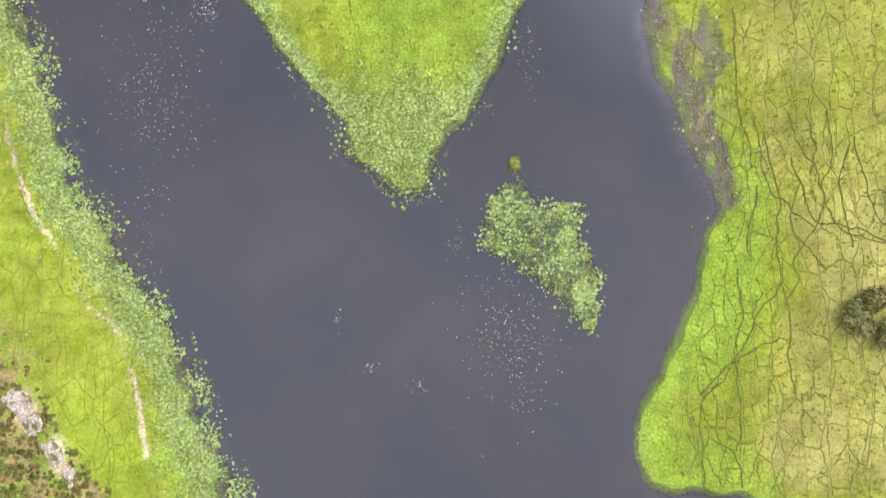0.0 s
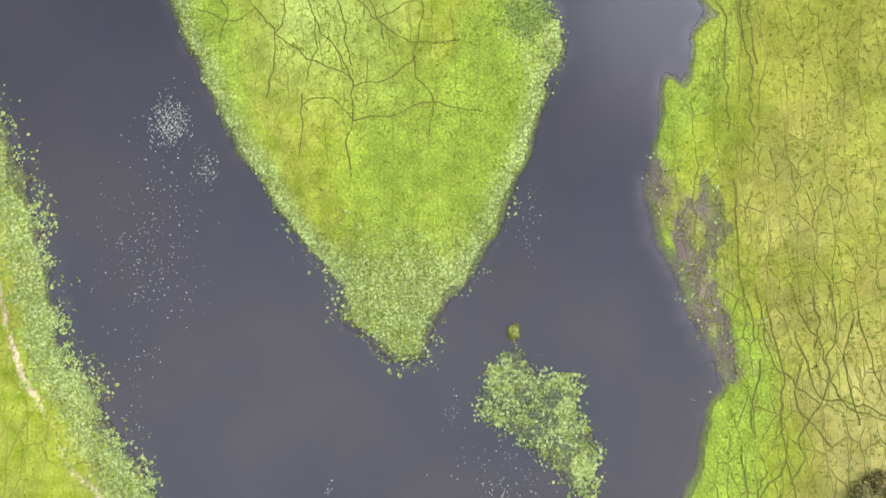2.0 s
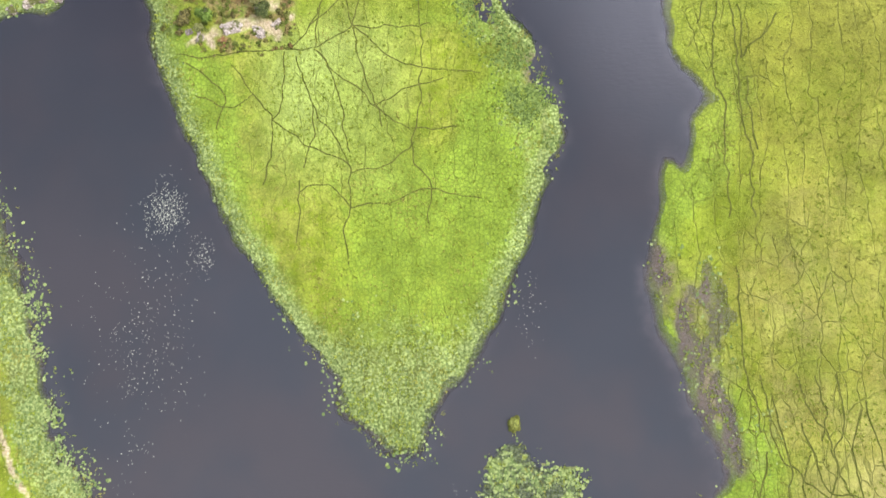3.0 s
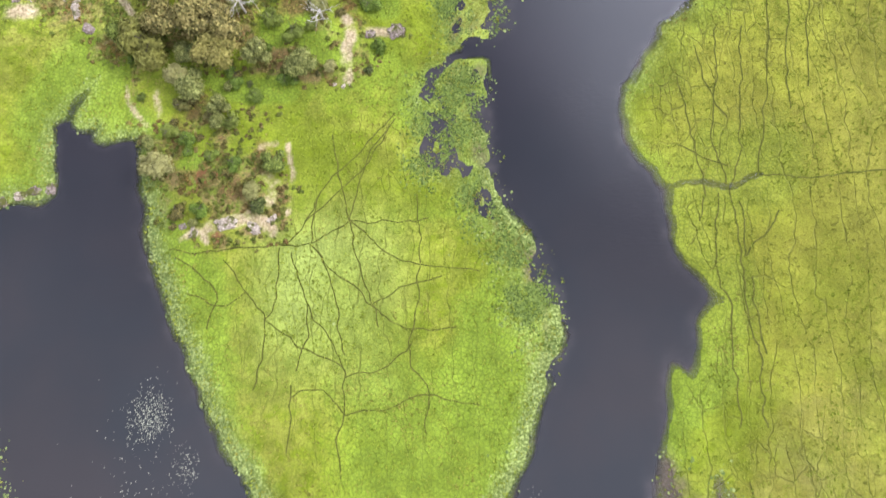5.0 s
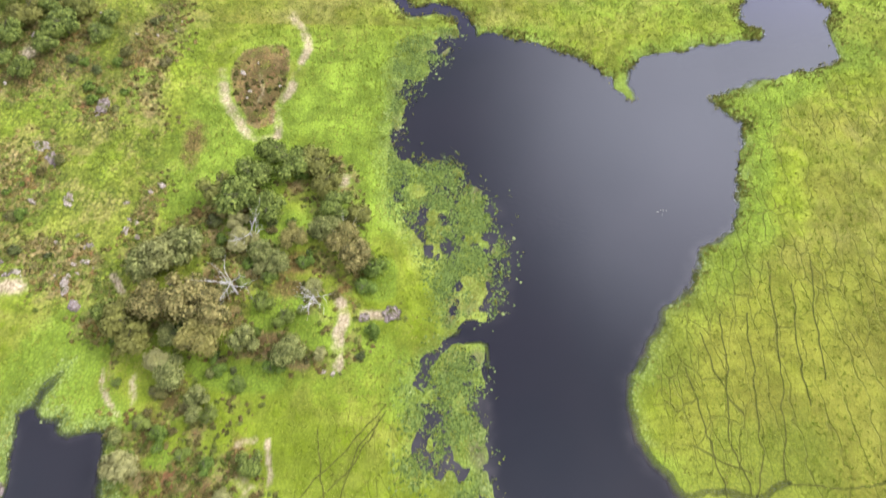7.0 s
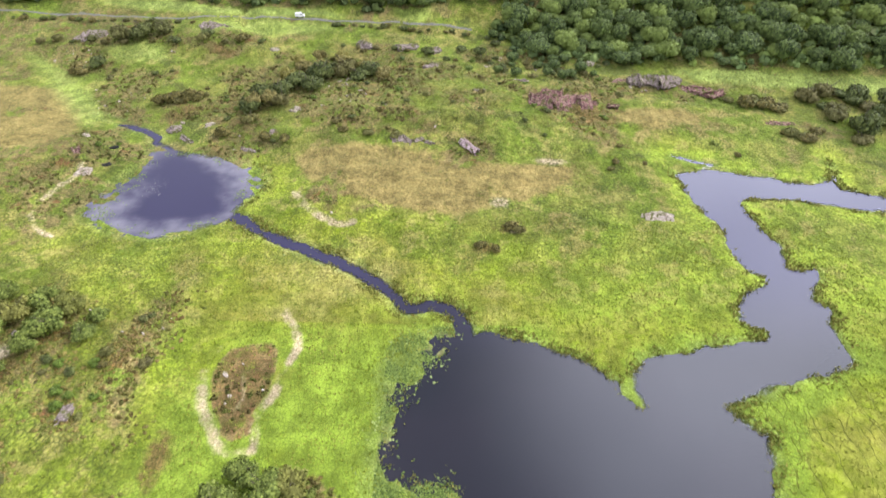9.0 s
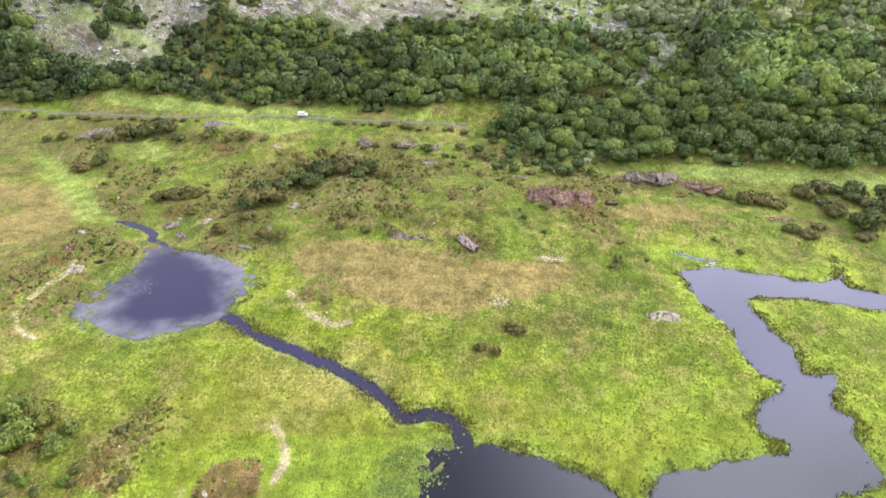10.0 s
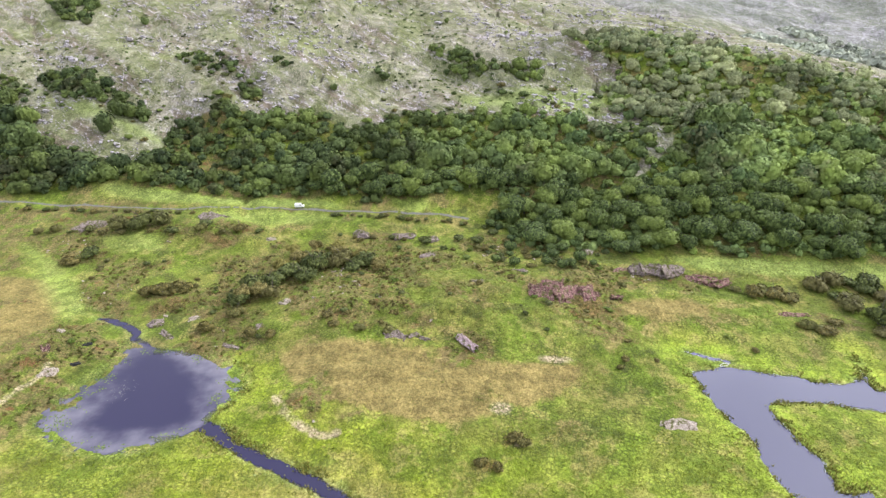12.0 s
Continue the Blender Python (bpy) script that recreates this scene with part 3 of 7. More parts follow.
NORTH_SHORE = [(14.1, 247.4), (19.2, 248.6), (25.9, 246.8), (34.0, 243.6), (41.9, 239.6), (48.0, 235.7), (52.9, 230.0), (54.4, 224.4), (58.5, 222.5), (57.2, 226.9), (56.6, 233.2), (60.8, 238.7), (67.0, 240.7), (79.3, 244.0), (97.1, 247.4), (99.3, 250.9), (95.1, 253.8), (95.3, 258.9), (99.6, 265.1), (104.2, 267.5), (107.8, 272.7), (103.8, 277.5), (102.7, 287.9), (102.5, 299.3), (98.7, 310.2), (96.9, 329.5)]
RIVER = [(96.5, 331.8), (100.4, 333.5), (107.6, 335.3), (119.8, 335.3), (129.2, 331.3), (146.9, 327.3), (155.0, 328.7), (161.9, 338.6), (163.6, 343.5), (160.0, 332.2), (158.4, 324.7), (163.0, 321.6), (169.7, 319.3), (194.0, 314.6), (187.4, 305.3), (163.8, 309.7), (151.7, 312.7), (136.8, 315.6), (121.7, 316.6), (116.5, 314.0), (116.0, 305.9), (118.5, 298.3), (119.6, 288.3), (118.3, 278.3), (126.7, 278.0), (125.8, 273.1), (120.6, 266.0), (121.6, 261.6), (123.5, 260.6), (119.8, 251.4), (118.9, 245.7), (119.7, 240.3), (116.8, 238.0), (111.8, 235.4), (104.3, 232.5), (94.8, 230.5), (88.3, 227.2), (82.1, 224.7), (79.7, 223.0)]
EAST_SHORE = [(82.8, 218.1), (87.1, 216.8), (86.0, 211.5), (83.2, 200.7), (79.8, 190.7), (74.8, 181.3), (68.9, 176.8), (63.9, 168.4), (59.6, 163.0), (56.4, 160.4), (54.2, 156.0), (50.6, 150.6), (46.3, 144.8), (52.8, 154.0), (48.5, 146.2), (45.6, 141.7), (46.0, 134.3), (49.3, 127.2), (53.2, 122.7), (54.7, 121.2), (54.4, 118.4), (54.6, 113.2), (55.0, 106.7), (59.0, 99.7), (64.2, 95.5), (59.0, 91.6), (57.5, 83.2), (55.6, 78.4), (51.4, 80.3)]
EAST_SHORE_SOUTH = [(49.9, 70.7), (47.6, 61.0), (47.8, 53.8), (49.1, 46.7), (53.3, 37.3), (55.2, 30.4), (58.3, 24.7), (61.3, 19.3), (61.9, 13.4), (58.8, 9.9), (56.1, 3.0), (54.3, -5.1), (46.4, -21.5), (41.6, -30.2), (40.5, -36.6), (43.1, -43.1), (54.8, -45.1), (70.0, -50.0), (90.0, -80.0), (150.0, -200.0), (200.0, -900.0)]
POND = [(-107.0, 307.3), (-106.6, 321.7), (-105.7, 333.6), (-101.7, 338.9), (-90.3, 336.5), (-77.8, 327.1), (-72.7, 314.1), (-72.2, 302.6), (-79.3, 298.8), (-88.5, 295.1), (-98.7, 294.0), (-109.2, 299.9)]
POND_SHALLOW = [(-123.1, 298.7), (-121.3, 309.9), (-118.5, 323.6), (-112.8, 334.2), (-113.4, 346.3), (-104.1, 343.3), (-86.0, 338.7), (-71.5, 334.1), (-62.6, 326.2), (-62.3, 316.4), (-67.4, 306.4), (-71.4, 297.2), (-80.0, 291.9), (-86.2, 287.8), (-98.7, 287.5), (-110.2, 291.3)]
STREAM = [(12.5, 246.3), (9.9, 253.2), (6.1, 257.5), (0.3, 258.3), (-5.5, 257.2), (-8.8, 261.8), (-17.7, 270.0), (-27.4, 276.2), (-37.2, 281.4), (-47.7, 286.8), (-58.6, 293.0), (-65.9, 299.0), (-73.5, 301.4)]
CREEK = [(-101.0, 317.4), (-105.7, 330.2), (-103.7, 339.1), (-107.0, 344.6), (-112.7, 348.4), (-114.9, 353.1), (-121.5, 358.4), (-126.3, 360.4), (-133.8, 363.7), (-140.8, 368.0), (-147.2, 371.0)]
DITCH = [(53.3, 120.8), (57.3, 121.8), (61.1, 122.1), (64.9, 121.0), (68.7, 120.7), (72.1, 122.8), (74.8, 123.8)]
SIDE_CHANNEL = [(100.0, 345.8), (106.2, 342.3), (113.2, 338.9)]
# beds of reeds and lilies
REEDS_TIP = [(-20.4, 52.4), (-18.5, 30.2), (-14.4, 26.2), (-8.5, 21.6), (-4.5, 21.2), (-2.5, 25.5), (-0.5, 30.6), (8.1, 40.8), (14.3, 51.9), (3.5, 47.3), (-8.4, 48.7)]
REEDS_LAKE = [(-2.6, 143.6), (5.8, 151.2), (13.0, 150.5), (12.9, 130.3), (17.6, 115.4), (24.4, 104.7), (28.4, 92.3), (25.6, 83.7), (21.1, 82.5), (16.8, 97.1), (7.5, 120.2), (-2.6, 125.6)]
REEDS_NORTH = [(14.2, 158.0), (18.0, 160.9), (19.8, 169.5), (20.5, 178.1), (19.9, 187.2), (16.4, 192.9), (10.2, 197.8), (5.9, 203.7), (-1.5, 206.3), (-7.5, 208.6), (-8.5, 217.4), (-4.6, 228.9), (1.5, 236.6), (7.7, 246.6), (3.9, 247.7), (-2.7, 242.6), (-8.2, 234.8), (-9.9, 220.4), (-9.3, 201.8), (-6.9, 187.0), (-1.1, 175.1), (4.2, 168.1), (6.8, 160.9)]
LILY_ISLE = [(10.8, 19.5), (17.6, 23.0), (21.7, 18.0), (30.0, 16.5), (30.4, 8.7), (33.7, 2.6), (33.0, -7.0), (30.8, -11.7), (26.8, -6.8), (21.0, -0.7), (14.0, 4.3), (8.1, 8.7)]
MUD_EAST = [(48.9, 58.9), (47.8, 54.6), (51.2, 44.9), (54.5, 37.6), (55.6, 30.5), (58.4, 22.2), (60.4, 15.3), (65.4, 19.8), (64.9, 31.6), (63.1, 41.1), (62.2, 47.8), (58.5, 57.6)]
# drier ground
HEATH = [(-69.9, 148.7), (-67.6, 136.6), (-62.8, 126.3), (-60.3, 117.7), (-56.5, 110.6), (-49.7, 107.7), (-39.3, 108.2), (-30.7, 110.6), (-28.5, 116.5), (-29.2, 127.5), (-33.0, 135.2), (-29.8, 144.4), (-18.5, 144.4), (-4.7, 155.8), (-5.5, 162.4), (-13.0, 170.3), (-15.0, 184.7), (-18.4, 198.7), (-31.7, 205.5), (-49.9, 190.7), (-68.6, 176.4), (-74.5, 161.6)]
HEATH_SW = [(-97.3, -18.6), (-90.5, -16.5), (-86.0, -20.2), (-80.6, -28.7), (-76.4, -38.4), (-72.9, -43.2), (-76.6, -51.4), (-101.4, -50.7)]
BROWN_OVAL = [(-55.4, 234.0), (-52.0, 240.2), (-44.1, 242.5), (-40.1, 239.6), (-39.1, 227.8), (-40.7, 219.8), (-41.5, 213.1), (-47.1, 212.4), (-51.5, 219.7), (-54.6, 226.7)]
OVAL_RIM_WEST = [(-52.4, 242.4), (-57.4, 238.3), (-57.3, 229.8), (-54.6, 221.6), (-51.0, 214.9), (-47.4, 209.9), (-43.7, 208.1)]
OVAL_RIM_EAST = [(-41.8, 255.9), (-37.4, 248.8), (-34.9, 241.9), (-36.9, 234.2), (-37.2, 227.8), (-39.4, 221.8), (-40.9, 216.9), (-39.7, 209.4), (-43.7, 208.1)]
OVAL_STREAK = [(-51.8, 239.5), (-48.3, 233.0), (-45.5, 225.7), (-46.3, 221.3)]
BOG = [(-52.1, 334.9), (-32.9, 343.3), (-11.4, 340.6), (9.7, 337.0), (30.0, 331.4), (56.5, 331.6), (48.1, 317.7), (24.1, 304.4), (-1.0, 301.2), (-19.5, 306.6), (-39.0, 312.7)]
BOG_EAST = [(78.5, 372.3), (103.2, 381.4), (121.8, 372.2), (101.8, 362.9), (80.5, 362.0)]
BOG_WEST = [(-208.6, 389.8), (-170.6, 390.3), (-148.7, 359.9), (-143.0, 334.8), (-149.7, 326.7), (-164.2, 325.2)]
SCARP = [(-48.8, 311.7), (-45.0, 305.3), (-40.3, 300.9), (-35.0, 296.9), (-29.5, 295.3), (-26.2, 296.1)]
WEST_PATH = [(-133.0, 328.0), (-133.1, 320.0), (-136.1, 309.5), (-137.0, 299.0), (-132.0, 290.0), (-124.6, 285.7)]
LAWNS = [[(-38.1, 163.9), (-28.2, 165.7), (-25.8, 158.3), (-21.5, 155.1), (-21.5, 149.2), (-30.8, 154.0), (-38.5, 154.9)],
         [(-53.1, 148.1), (-43.4, 148.1), (-30.4, 146.7), (-31.3, 141.2), (-45.4, 141.9)],
         [(-15.5, 166.1), (-7.6, 173.0), (-6.8, 163.1), (-12.7, 162.4)],
         [(-55.5, 130.6), (-51.8, 130.6), (-50.7, 126.1), (-56.2, 126.1)]]
SAND_LINES = [([(-48.1, 112.8), (-42.7, 113.5), (-38.0, 114.2), (-34.7, 111.2)], 1.0, 1.6),
              ([(-54.3, 110.0), (-50.4, 111.8), (-48.3, 109.4)], 0.3, 1.2),
              ([(-36.0, 123.5), (-33.7, 121.8), (-34.6, 117.9)], 0.6, 1.8),
              ([(-31.2, 131.2), (-30.3, 125.4), (-30.1, 119.1), (-30.8, 115.4)], 0.2, 1.1),
              ([(-37.5, 130.5), (-34.4, 131.6)], 0.4, 1.2),
              ([(-18.6, 161.7), (-17.6, 157.3), (-18.7, 152.3), (-18.8, 147.3)], 0.7, 1.6),
              ([(-69.6, 146.7), (-67.9, 141.2), (-63.8, 136.5)], 0.2, 1.2),
              ([(-62.5, 144.7), (-60.9, 135.9)], 0.2, 1.6),
              ([(-72.6, 168.4), (-68.7, 163.9)], 0.3, 1.5)]
PALE_STRAND = [(-94.5, 45.2), (-92.9, 34.4), (-90.1, 24.8), (-87.7, 18.2), (-81.2, 8.4), (-76.8, -0.8), (-70.7, -7.0), (-67.7, -15.4), (-65.4, -25.0), (-64.2, -34.5)]
ROAD = [(-289.5, 466.3), (-241.6, 465.8), (-209.0, 464.1), (-176.0, 461.0), (-143.8, 458.7), (-104.3, 460.5), (-70.3, 460.8), (-39.4, 461.6), (-8.3, 461.7), (19.7, 458.8)]
MEADOW_EAST = [(119.4, 421.9), (149.7, 421.0), (189.0, 416.7), (219.5, 413.9), (243.0, 411.8), (236.3, 401.6), (212.1, 401.3), (170.0, 405.4), (131.7, 409.9)]
MEADOW_ROAD = [(-186.8, 481.5), (-151.1, 477.7), (-116.4, 469.6), (-78.8, 471.7), (-52.8, 467.8), (-58.4, 463.6), (-114.4, 463.1), (-180.9, 471.8)]
MEADOW_WEST = [(-272.1, 563.2), (-245.9, 548.0), (-222.1, 544.4), (-192.9, 535.6), (-170.4, 523.0), (-179.1, 519.5), (-226.2, 537.0), (-257.6, 549.1)]
MEADOW_HIGH = [(71.6, 569.9), (113.9, 562.2), (106.2, 545.9), (111.5, 539.3), (135.4, 520.5), (131.2, 517.1), (104.0, 537.2), (76.0, 542.6), (47.4, 550.1), (17.7, 554.2), (21.6, 565.3)]
MEADOWS_LOW = [[(-123.2, 452.8), (-91.5, 458.9), (-63.7, 458.3), (-56.5, 452.1), (-84.8, 444.3), (-102.0, 443.0), (-119.3, 442.2)],
               [(-167.6, 431.0), (-151.4, 433.5), (-137.9, 432.5), (-133.6, 421.4), (-156.2, 418.7)],
               [(-21.7, 474.2), (-5.6, 474.7), (-3.7, 465.5), (-16.2, 463.1)],
               [(-208.6, 426.9), (-194.1, 421.6), (-174.2, 406.1), (-146.4, 374.8), (-147.3, 360.1), (-165.8, 379.1), (-184.2, 400.6)]]
WOODS_MIDDLE = [(-191.4, 484.5), (-189.2, 495.0), (-174.6, 500.9), (-166.8, 510.7), (-169.4, 530.6), (-162.2, 541.7), (-137.1, 543.7), (-106.7, 539.8), (-85.6, 544.2), (-66.4, 539.4), (-47.0, 529.0), (-30.1, 542.2), (-12.1, 549.9), (10.2, 540.8), (32.3, 543.9), (57.8, 542.5), (81.7, 530.5), (102.7, 529.9), (112.0, 523.2), (130.3, 513.2), (106.7, 478.8), (75.3, 482.0), (36.4, 480.5), (10.4, 481.1), (-2.4, 474.8), (-24.5, 469.6), (-47.2, 473.1), (-66.4, 473.3), (-82.6, 474.4), (-107.2, 470.9), (-133.5, 473.3), (-162.0, 480.7)]
WOODS_EAST = [(42.4, 474.2), (34.9, 454.6), (44.1, 437.8), (56.2, 430.1), (81.9, 429.8), (97.7, 424.3), (104.6, 429.1), (123.8, 426.9), (142.5, 424.2), (176.3, 418.8), (196.7, 416.0), (222.1, 418.6), (242.2, 419.4), (267.8, 424.9), (346.9, 545.6), (324.9, 558.1), (298.5, 560.9), (242.7, 579.8), (209.3, 595.2), (173.3, 622.0), (148.1, 638.9), (121.4, 634.5), (100.2, 622.3), (100.0, 607.4), (127.2, 586.0), (117.5, 571.9), (108.9, 555.0), (117.7, 543.9), (136.1, 523.2), (141.4, 504.0), (106.3, 476.4), (75.1, 480.1)]
WOODS_WEST = [(-293.9, 521.9), (-270.7, 518.3), (-250.7, 520.4), (-227.5, 508.6), (-217.5, 501.8), (-197.2, 502.1), (-187.4, 486.6), (-201.1, 480.5), (-216.1, 477.8), (-227.0, 474.0), (-240.0, 474.1), (-267.8, 477.4)]
COPSE_A = [(-182.3, 594.5), (-169.3, 602.4), (-140.7, 586.5), (-142.4, 577.8), (-166.8, 580.8)]
COPSE_B = [(-271.7, 578.1), (-247.2, 575.9), (-219.1, 564.3), (-191.2, 545.5), (-186.7, 536.6), (-200.9, 537.4), (-223.4, 547.4), (-252.5, 554.0)]
COPSE_C = [(-6.1, 628.0), (10.0, 613.8), (38.4, 599.9), (66.3, 594.8), (74.7, 580.5), (60.8, 578.1), (49.8, 587.6), (26.0, 589.8), (6.0, 605.9)]
COPSE_D = [(-306.4, 660.4), (-295.8, 674.6), (-278.8, 679.6), (-267.0, 639.7), (-285.8, 642.9)]
COPSE_H = [(-115.2, 593.2), (-106.9, 596.1), (-100.9, 586.0), (-110.2, 584.6)]
COPSE_G = [(-130.7, 562.3), (-122.0, 566.0), (-117.8, 559.2), (-125.6, 557.0)]
COPSE_F = [(-298.0, 541.7), (-262.1, 536.0), (-255.5, 530.0), (-289.8, 527.1)]
COPSE_E = [(-314.8, 571.2), (-281.1, 565.9), (-270.5, 557.0), (-271.8, 547.8), (-301.6, 548.0)]

LAKE = WEST_SHORE + COVE + PENINSULA_WEST + PENINSULA_EAST + LAKE_WEST + NORTH_SHORE + RIVER + EAST_SHORE + EAST_SHORE_SOUTH
wet = signed(LAKE, 26.0, 0.5, 4)
# frayed edges, most of all where reeds grow out into the water
fray = 0.9 + 1.0 * smooth(YY, 150, 180) + 1.6 * strand(WEST_SHORE[3:14], 5.0, 8.0) + 0.9 * np.maximum.reduce([mask(REEDS_TIP, 6.0), mask(REEDS_LAKE, 5.0), mask(REEDS_NORTH, 5.0), mask(MUD_EAST, 5.0)])
wet = wet + fray * (relief(XX, YY, 4.0, 3, 39) + 0.5 * relief(XX, YY, 11.0, 2, 40)) * smooth(8 - np.abs(wet), 0, 5)
core, ring = signed(POND, 26.0, 0.5), signed(POND_SHALLOW, 26.0, 0.8)
wet = np.maximum(wet, np.where(ring > 0, ring * 0.10 + 0.35 * relief(XX, YY, 4.0, 3, 39) + 2.2 * smooth(core, -6.0, 1.0) + np.maximum(core, 0.0), ring))
for line, half in ((STREAM, 2.3), (CREEK, 1.4), (DITCH, 0.6), (SIDE_CHANNEL, 0.9)):
    wet = np.maximum(wet, half * (1 + 0.25 * relief(XX, YY, 9.0, 2, 31)) - away(curve(line, False, 6, 0.6), False, 28.0))
small = relief(XX, YY, 2.2, 2, 5)
swell = relief(XX, YY, 14.0, 3, 9)
rising = np.maximum(broad_height(XX, YY), 0.0) * smooth(-wet, 0.0, 24.0)
upland = smooth(rising, 1.0, 8.0)
mountain = smooth(rising, 12.0, 60.0)
land = 0.34 + rising + 0.10 * small + 0.10 * swell + upland * (1.3 * swell + 0.25 * small + 0.5 * relief(XX, YY, 6.0, 2, 6)) + 0.9 * smooth(rising, 0.8, 3.0) * (1 - mountain) * relief(XX, YY, 9.0, 3, 7)
along, across = 0.77 * XX - 0.64 * YY, 0.64 * XX + 0.77 * YY
land += mountain * (7.0 * relief(XX, YY, 95.0, 4, 21) + 5.5 * relief(along * 0.40, across, 34.0, 2, 22) + 7.0 * (1 - np.abs(relief(along * 0.30, across, 52.0, 2, 23)) * 2))
ZZ = np.where(wet > 0, -0.06 - np.minimum(wet * 0.30, 1.8), land * smooth(-wet, -0.4, 2.2) + 0.03)

# flooded fringes, where plants stand in shallow water
beds = smooth(np.maximum(signed(REEDS_LAKE, 14.0) + 1.0, signed(REEDS_NORTH, 14.0) + 3.0) + 4 * relief(XX, YY, 9.0, 3, 48), -4, 5)
fringe = np.maximum.reduce([smooth(60 - YY + 12 * relief(XX, YY, 12.0, 3, 34), 0, 32) * (np.abs(XX + 2) < 34) * (YY > 12) * smooth(wet, -40, -30) * 0.85, beds])
west_bank = strand(WEST_SHORE[3:14], 3.5, 5.0) * 0.85
east_bank = smooth(signed(MUD_EAST, 12.0) + 2.0 + 7 * relief(XX, YY * 0.45, 7.0, 3, 35) + 5 * relief(XX, YY * 0.5, 3.0, 2, 68), -5, 5)
edge = smooth(wet, -6.0, -0.5) * (wet < 0.6) * smooth(-YY, -150, -110) * smooth(-XX, -44, -36) + 0.35 * smooth(wet, -3.0, -0.5) * (wet < 0.4) * (YY > 130) * (1 - mask(POND_SHALLOW, 6.0))
isle = mask(LILY_ISLE, 1.5)
drowned = np.maximum.reduce([fringe, west_bank, east_bank]) * smooth(2.5 - wet, 0.0, 2.0)
shallow = 0.06 * small + 0.05 * swell + 0.045 + 0.10 * relief(XX * 1.4, YY * 0.55, 5.0, 2, 49) - 0.11 * smooth(wet, -6.0, 0.5) * np.maximum(beds, east_bank) - 0.03 * smooth(beds, 0.2, 1.0) + 0.07 * beds * relief(XX, YY * 0.6, 3.0, 2, 67) + east_bank * (0.14 * relief(XX * 1.6, YY * 0.6, 4.0, 3, 66) - 0.05)
ZZ = ZZ * (1 - drowned) + np.where(wet > 0.8, np.minimum(shallow - 0.05, ZZ + 0.5), shallow) * drowned
# the flooded rim of the pond, where grass stands in a net above the water
rim = smooth(ring, -1.5, 1.5) * (1 - smooth(core, -7.0, -1.0))
ZZ = ZZ * (1 - rim) + rim * (0.07 - 0.17 * smooth(ring + 3 * relief(XX, YY, 9.0, 2, 116), 0.0, 11.0) + 0.20 * relief(XX, YY, 2.6, 3, 115))
# small pools among the reeds of the eastern shore
pools = np.exp(-((XX - 66.5 - 0.6 * (YY - 199.0)) / 3.6) ** 2 - ((YY - 199.0) / 12.0) ** 2) * (0.45 + 1.6 * relief(XX, YY * 0.7, 3.2, 3, 33))
ZZ = ZZ - 0.55 * smooth(pools, 0.25, 0.55) * (wet < 0)
ZZ = np.where(isle > 0.3, np.maximum(ZZ, -0.07 + 0.16 * small + 0.07 * smooth(XX, 18, 32)), ZZ)

# what grows where
meadow = np.maximum.reduce([mask(MEADOW_EAST, 3.0), mask(MEADOW_ROAD, 3.0), mask(MEADOW_WEST, 4.0), mask(MEADOW_HIGH, 3.5)] + [0.75 * mask(line, 4.0) for line in MEADOWS_LOW])
mask_heath_core = mask(HEATH, 4.0)
heath = np.maximum.reduce([mask(HEATH, 4.0) * np.clip(0.58 + 1.1 * relief(XX, YY, 11.0, 3, 43), 0, 1), mask(HEATH_SW, 2.5), mask(BROWN_OVAL, 1.2) * 1.0, smooth(relief(XX, YY, 30.0, 4, 41), -0.08, 0.35) * smooth(rising, 0.8, 4.0) * 0.9,
                           smooth(relief(XX, YY, 26.0, 4, 42), -0.15, 0.3) * smooth(-XX, 55, 85) * smooth(YY, 158, 180) * 0.9])
# heathy rises of the pasture and of the western marsh
for cx, cy, rx, ry in ((-113.0, 436.2, 22, 16), (-28.4, 363.5, 36, 13), (-110.7, 373.2, 13, 15), (-179.7, 441.0, 12, 9), (13.7, 374.1, 14, 14), (78.8, 430.5, 20, 7), (167.5, 366.1, 16, 8), (-141.9, 336.2, 14, 12), (-69.5, 346.1, 20, 8), (60.8, 382.2, 26, 10), (114.0, 401.0, 30, 7), (-76.7, 360.6, 16, 8), (-49.9, 362.3, 14, 6), (-12.2, 352.1, 20, 5), (-147.0, 329.0, 12, 9),
                       (-87.6, 170.7, 14, 10), (-100.5, 193.7, 10, 15), (-86.9, 219.7, 18, 8), (-73.3, 160.3, 7, 9), (-112.9, 172.9, 16, 12), (-111.1, 235.9, 22, 20), (-66.7, 181.0, 6, 16)):
    heath = np.maximum(heath, 1.15 * np.exp(-((XX - cx) / rx) ** 2 - ((YY - cy) / ry) ** 2) * np.clip(0.75 + 0.9 * relief(XX, YY, 12.0, 3, 46), 0, 1))
lawn = np.maximum.reduce([mask(line, 2.5) for line in LAWNS])
heath *= (1 - meadow) * (1 - lawn)
bog = np.maximum.reduce([mask(BOG, 8.0), mask(BOG_EAST, 7.0) * 0.8, mask(BOG_WEST, 8.0) * 0.85])
bare = np.maximum.reduce([strand(OVAL_RIM_WEST, 0.2, 3.0) * 0.78, strand(OVAL_RIM_EAST, 0.3, 2.6) * 0.85, strand(OVAL_STREAK, 0.1, 1.4) * 0.6, strand(SCARP, 0.9, 1.8), strand(WEST_PATH, 0.5, 1.4) * 0.95,
                          strand(PALE_STRAND, 0.15, 1.1) * 0.95] + [strand(line, width, soft) * 0.9 for line, width, soft in SAND_LINES])
sandy = np.zeros(XX.shape)
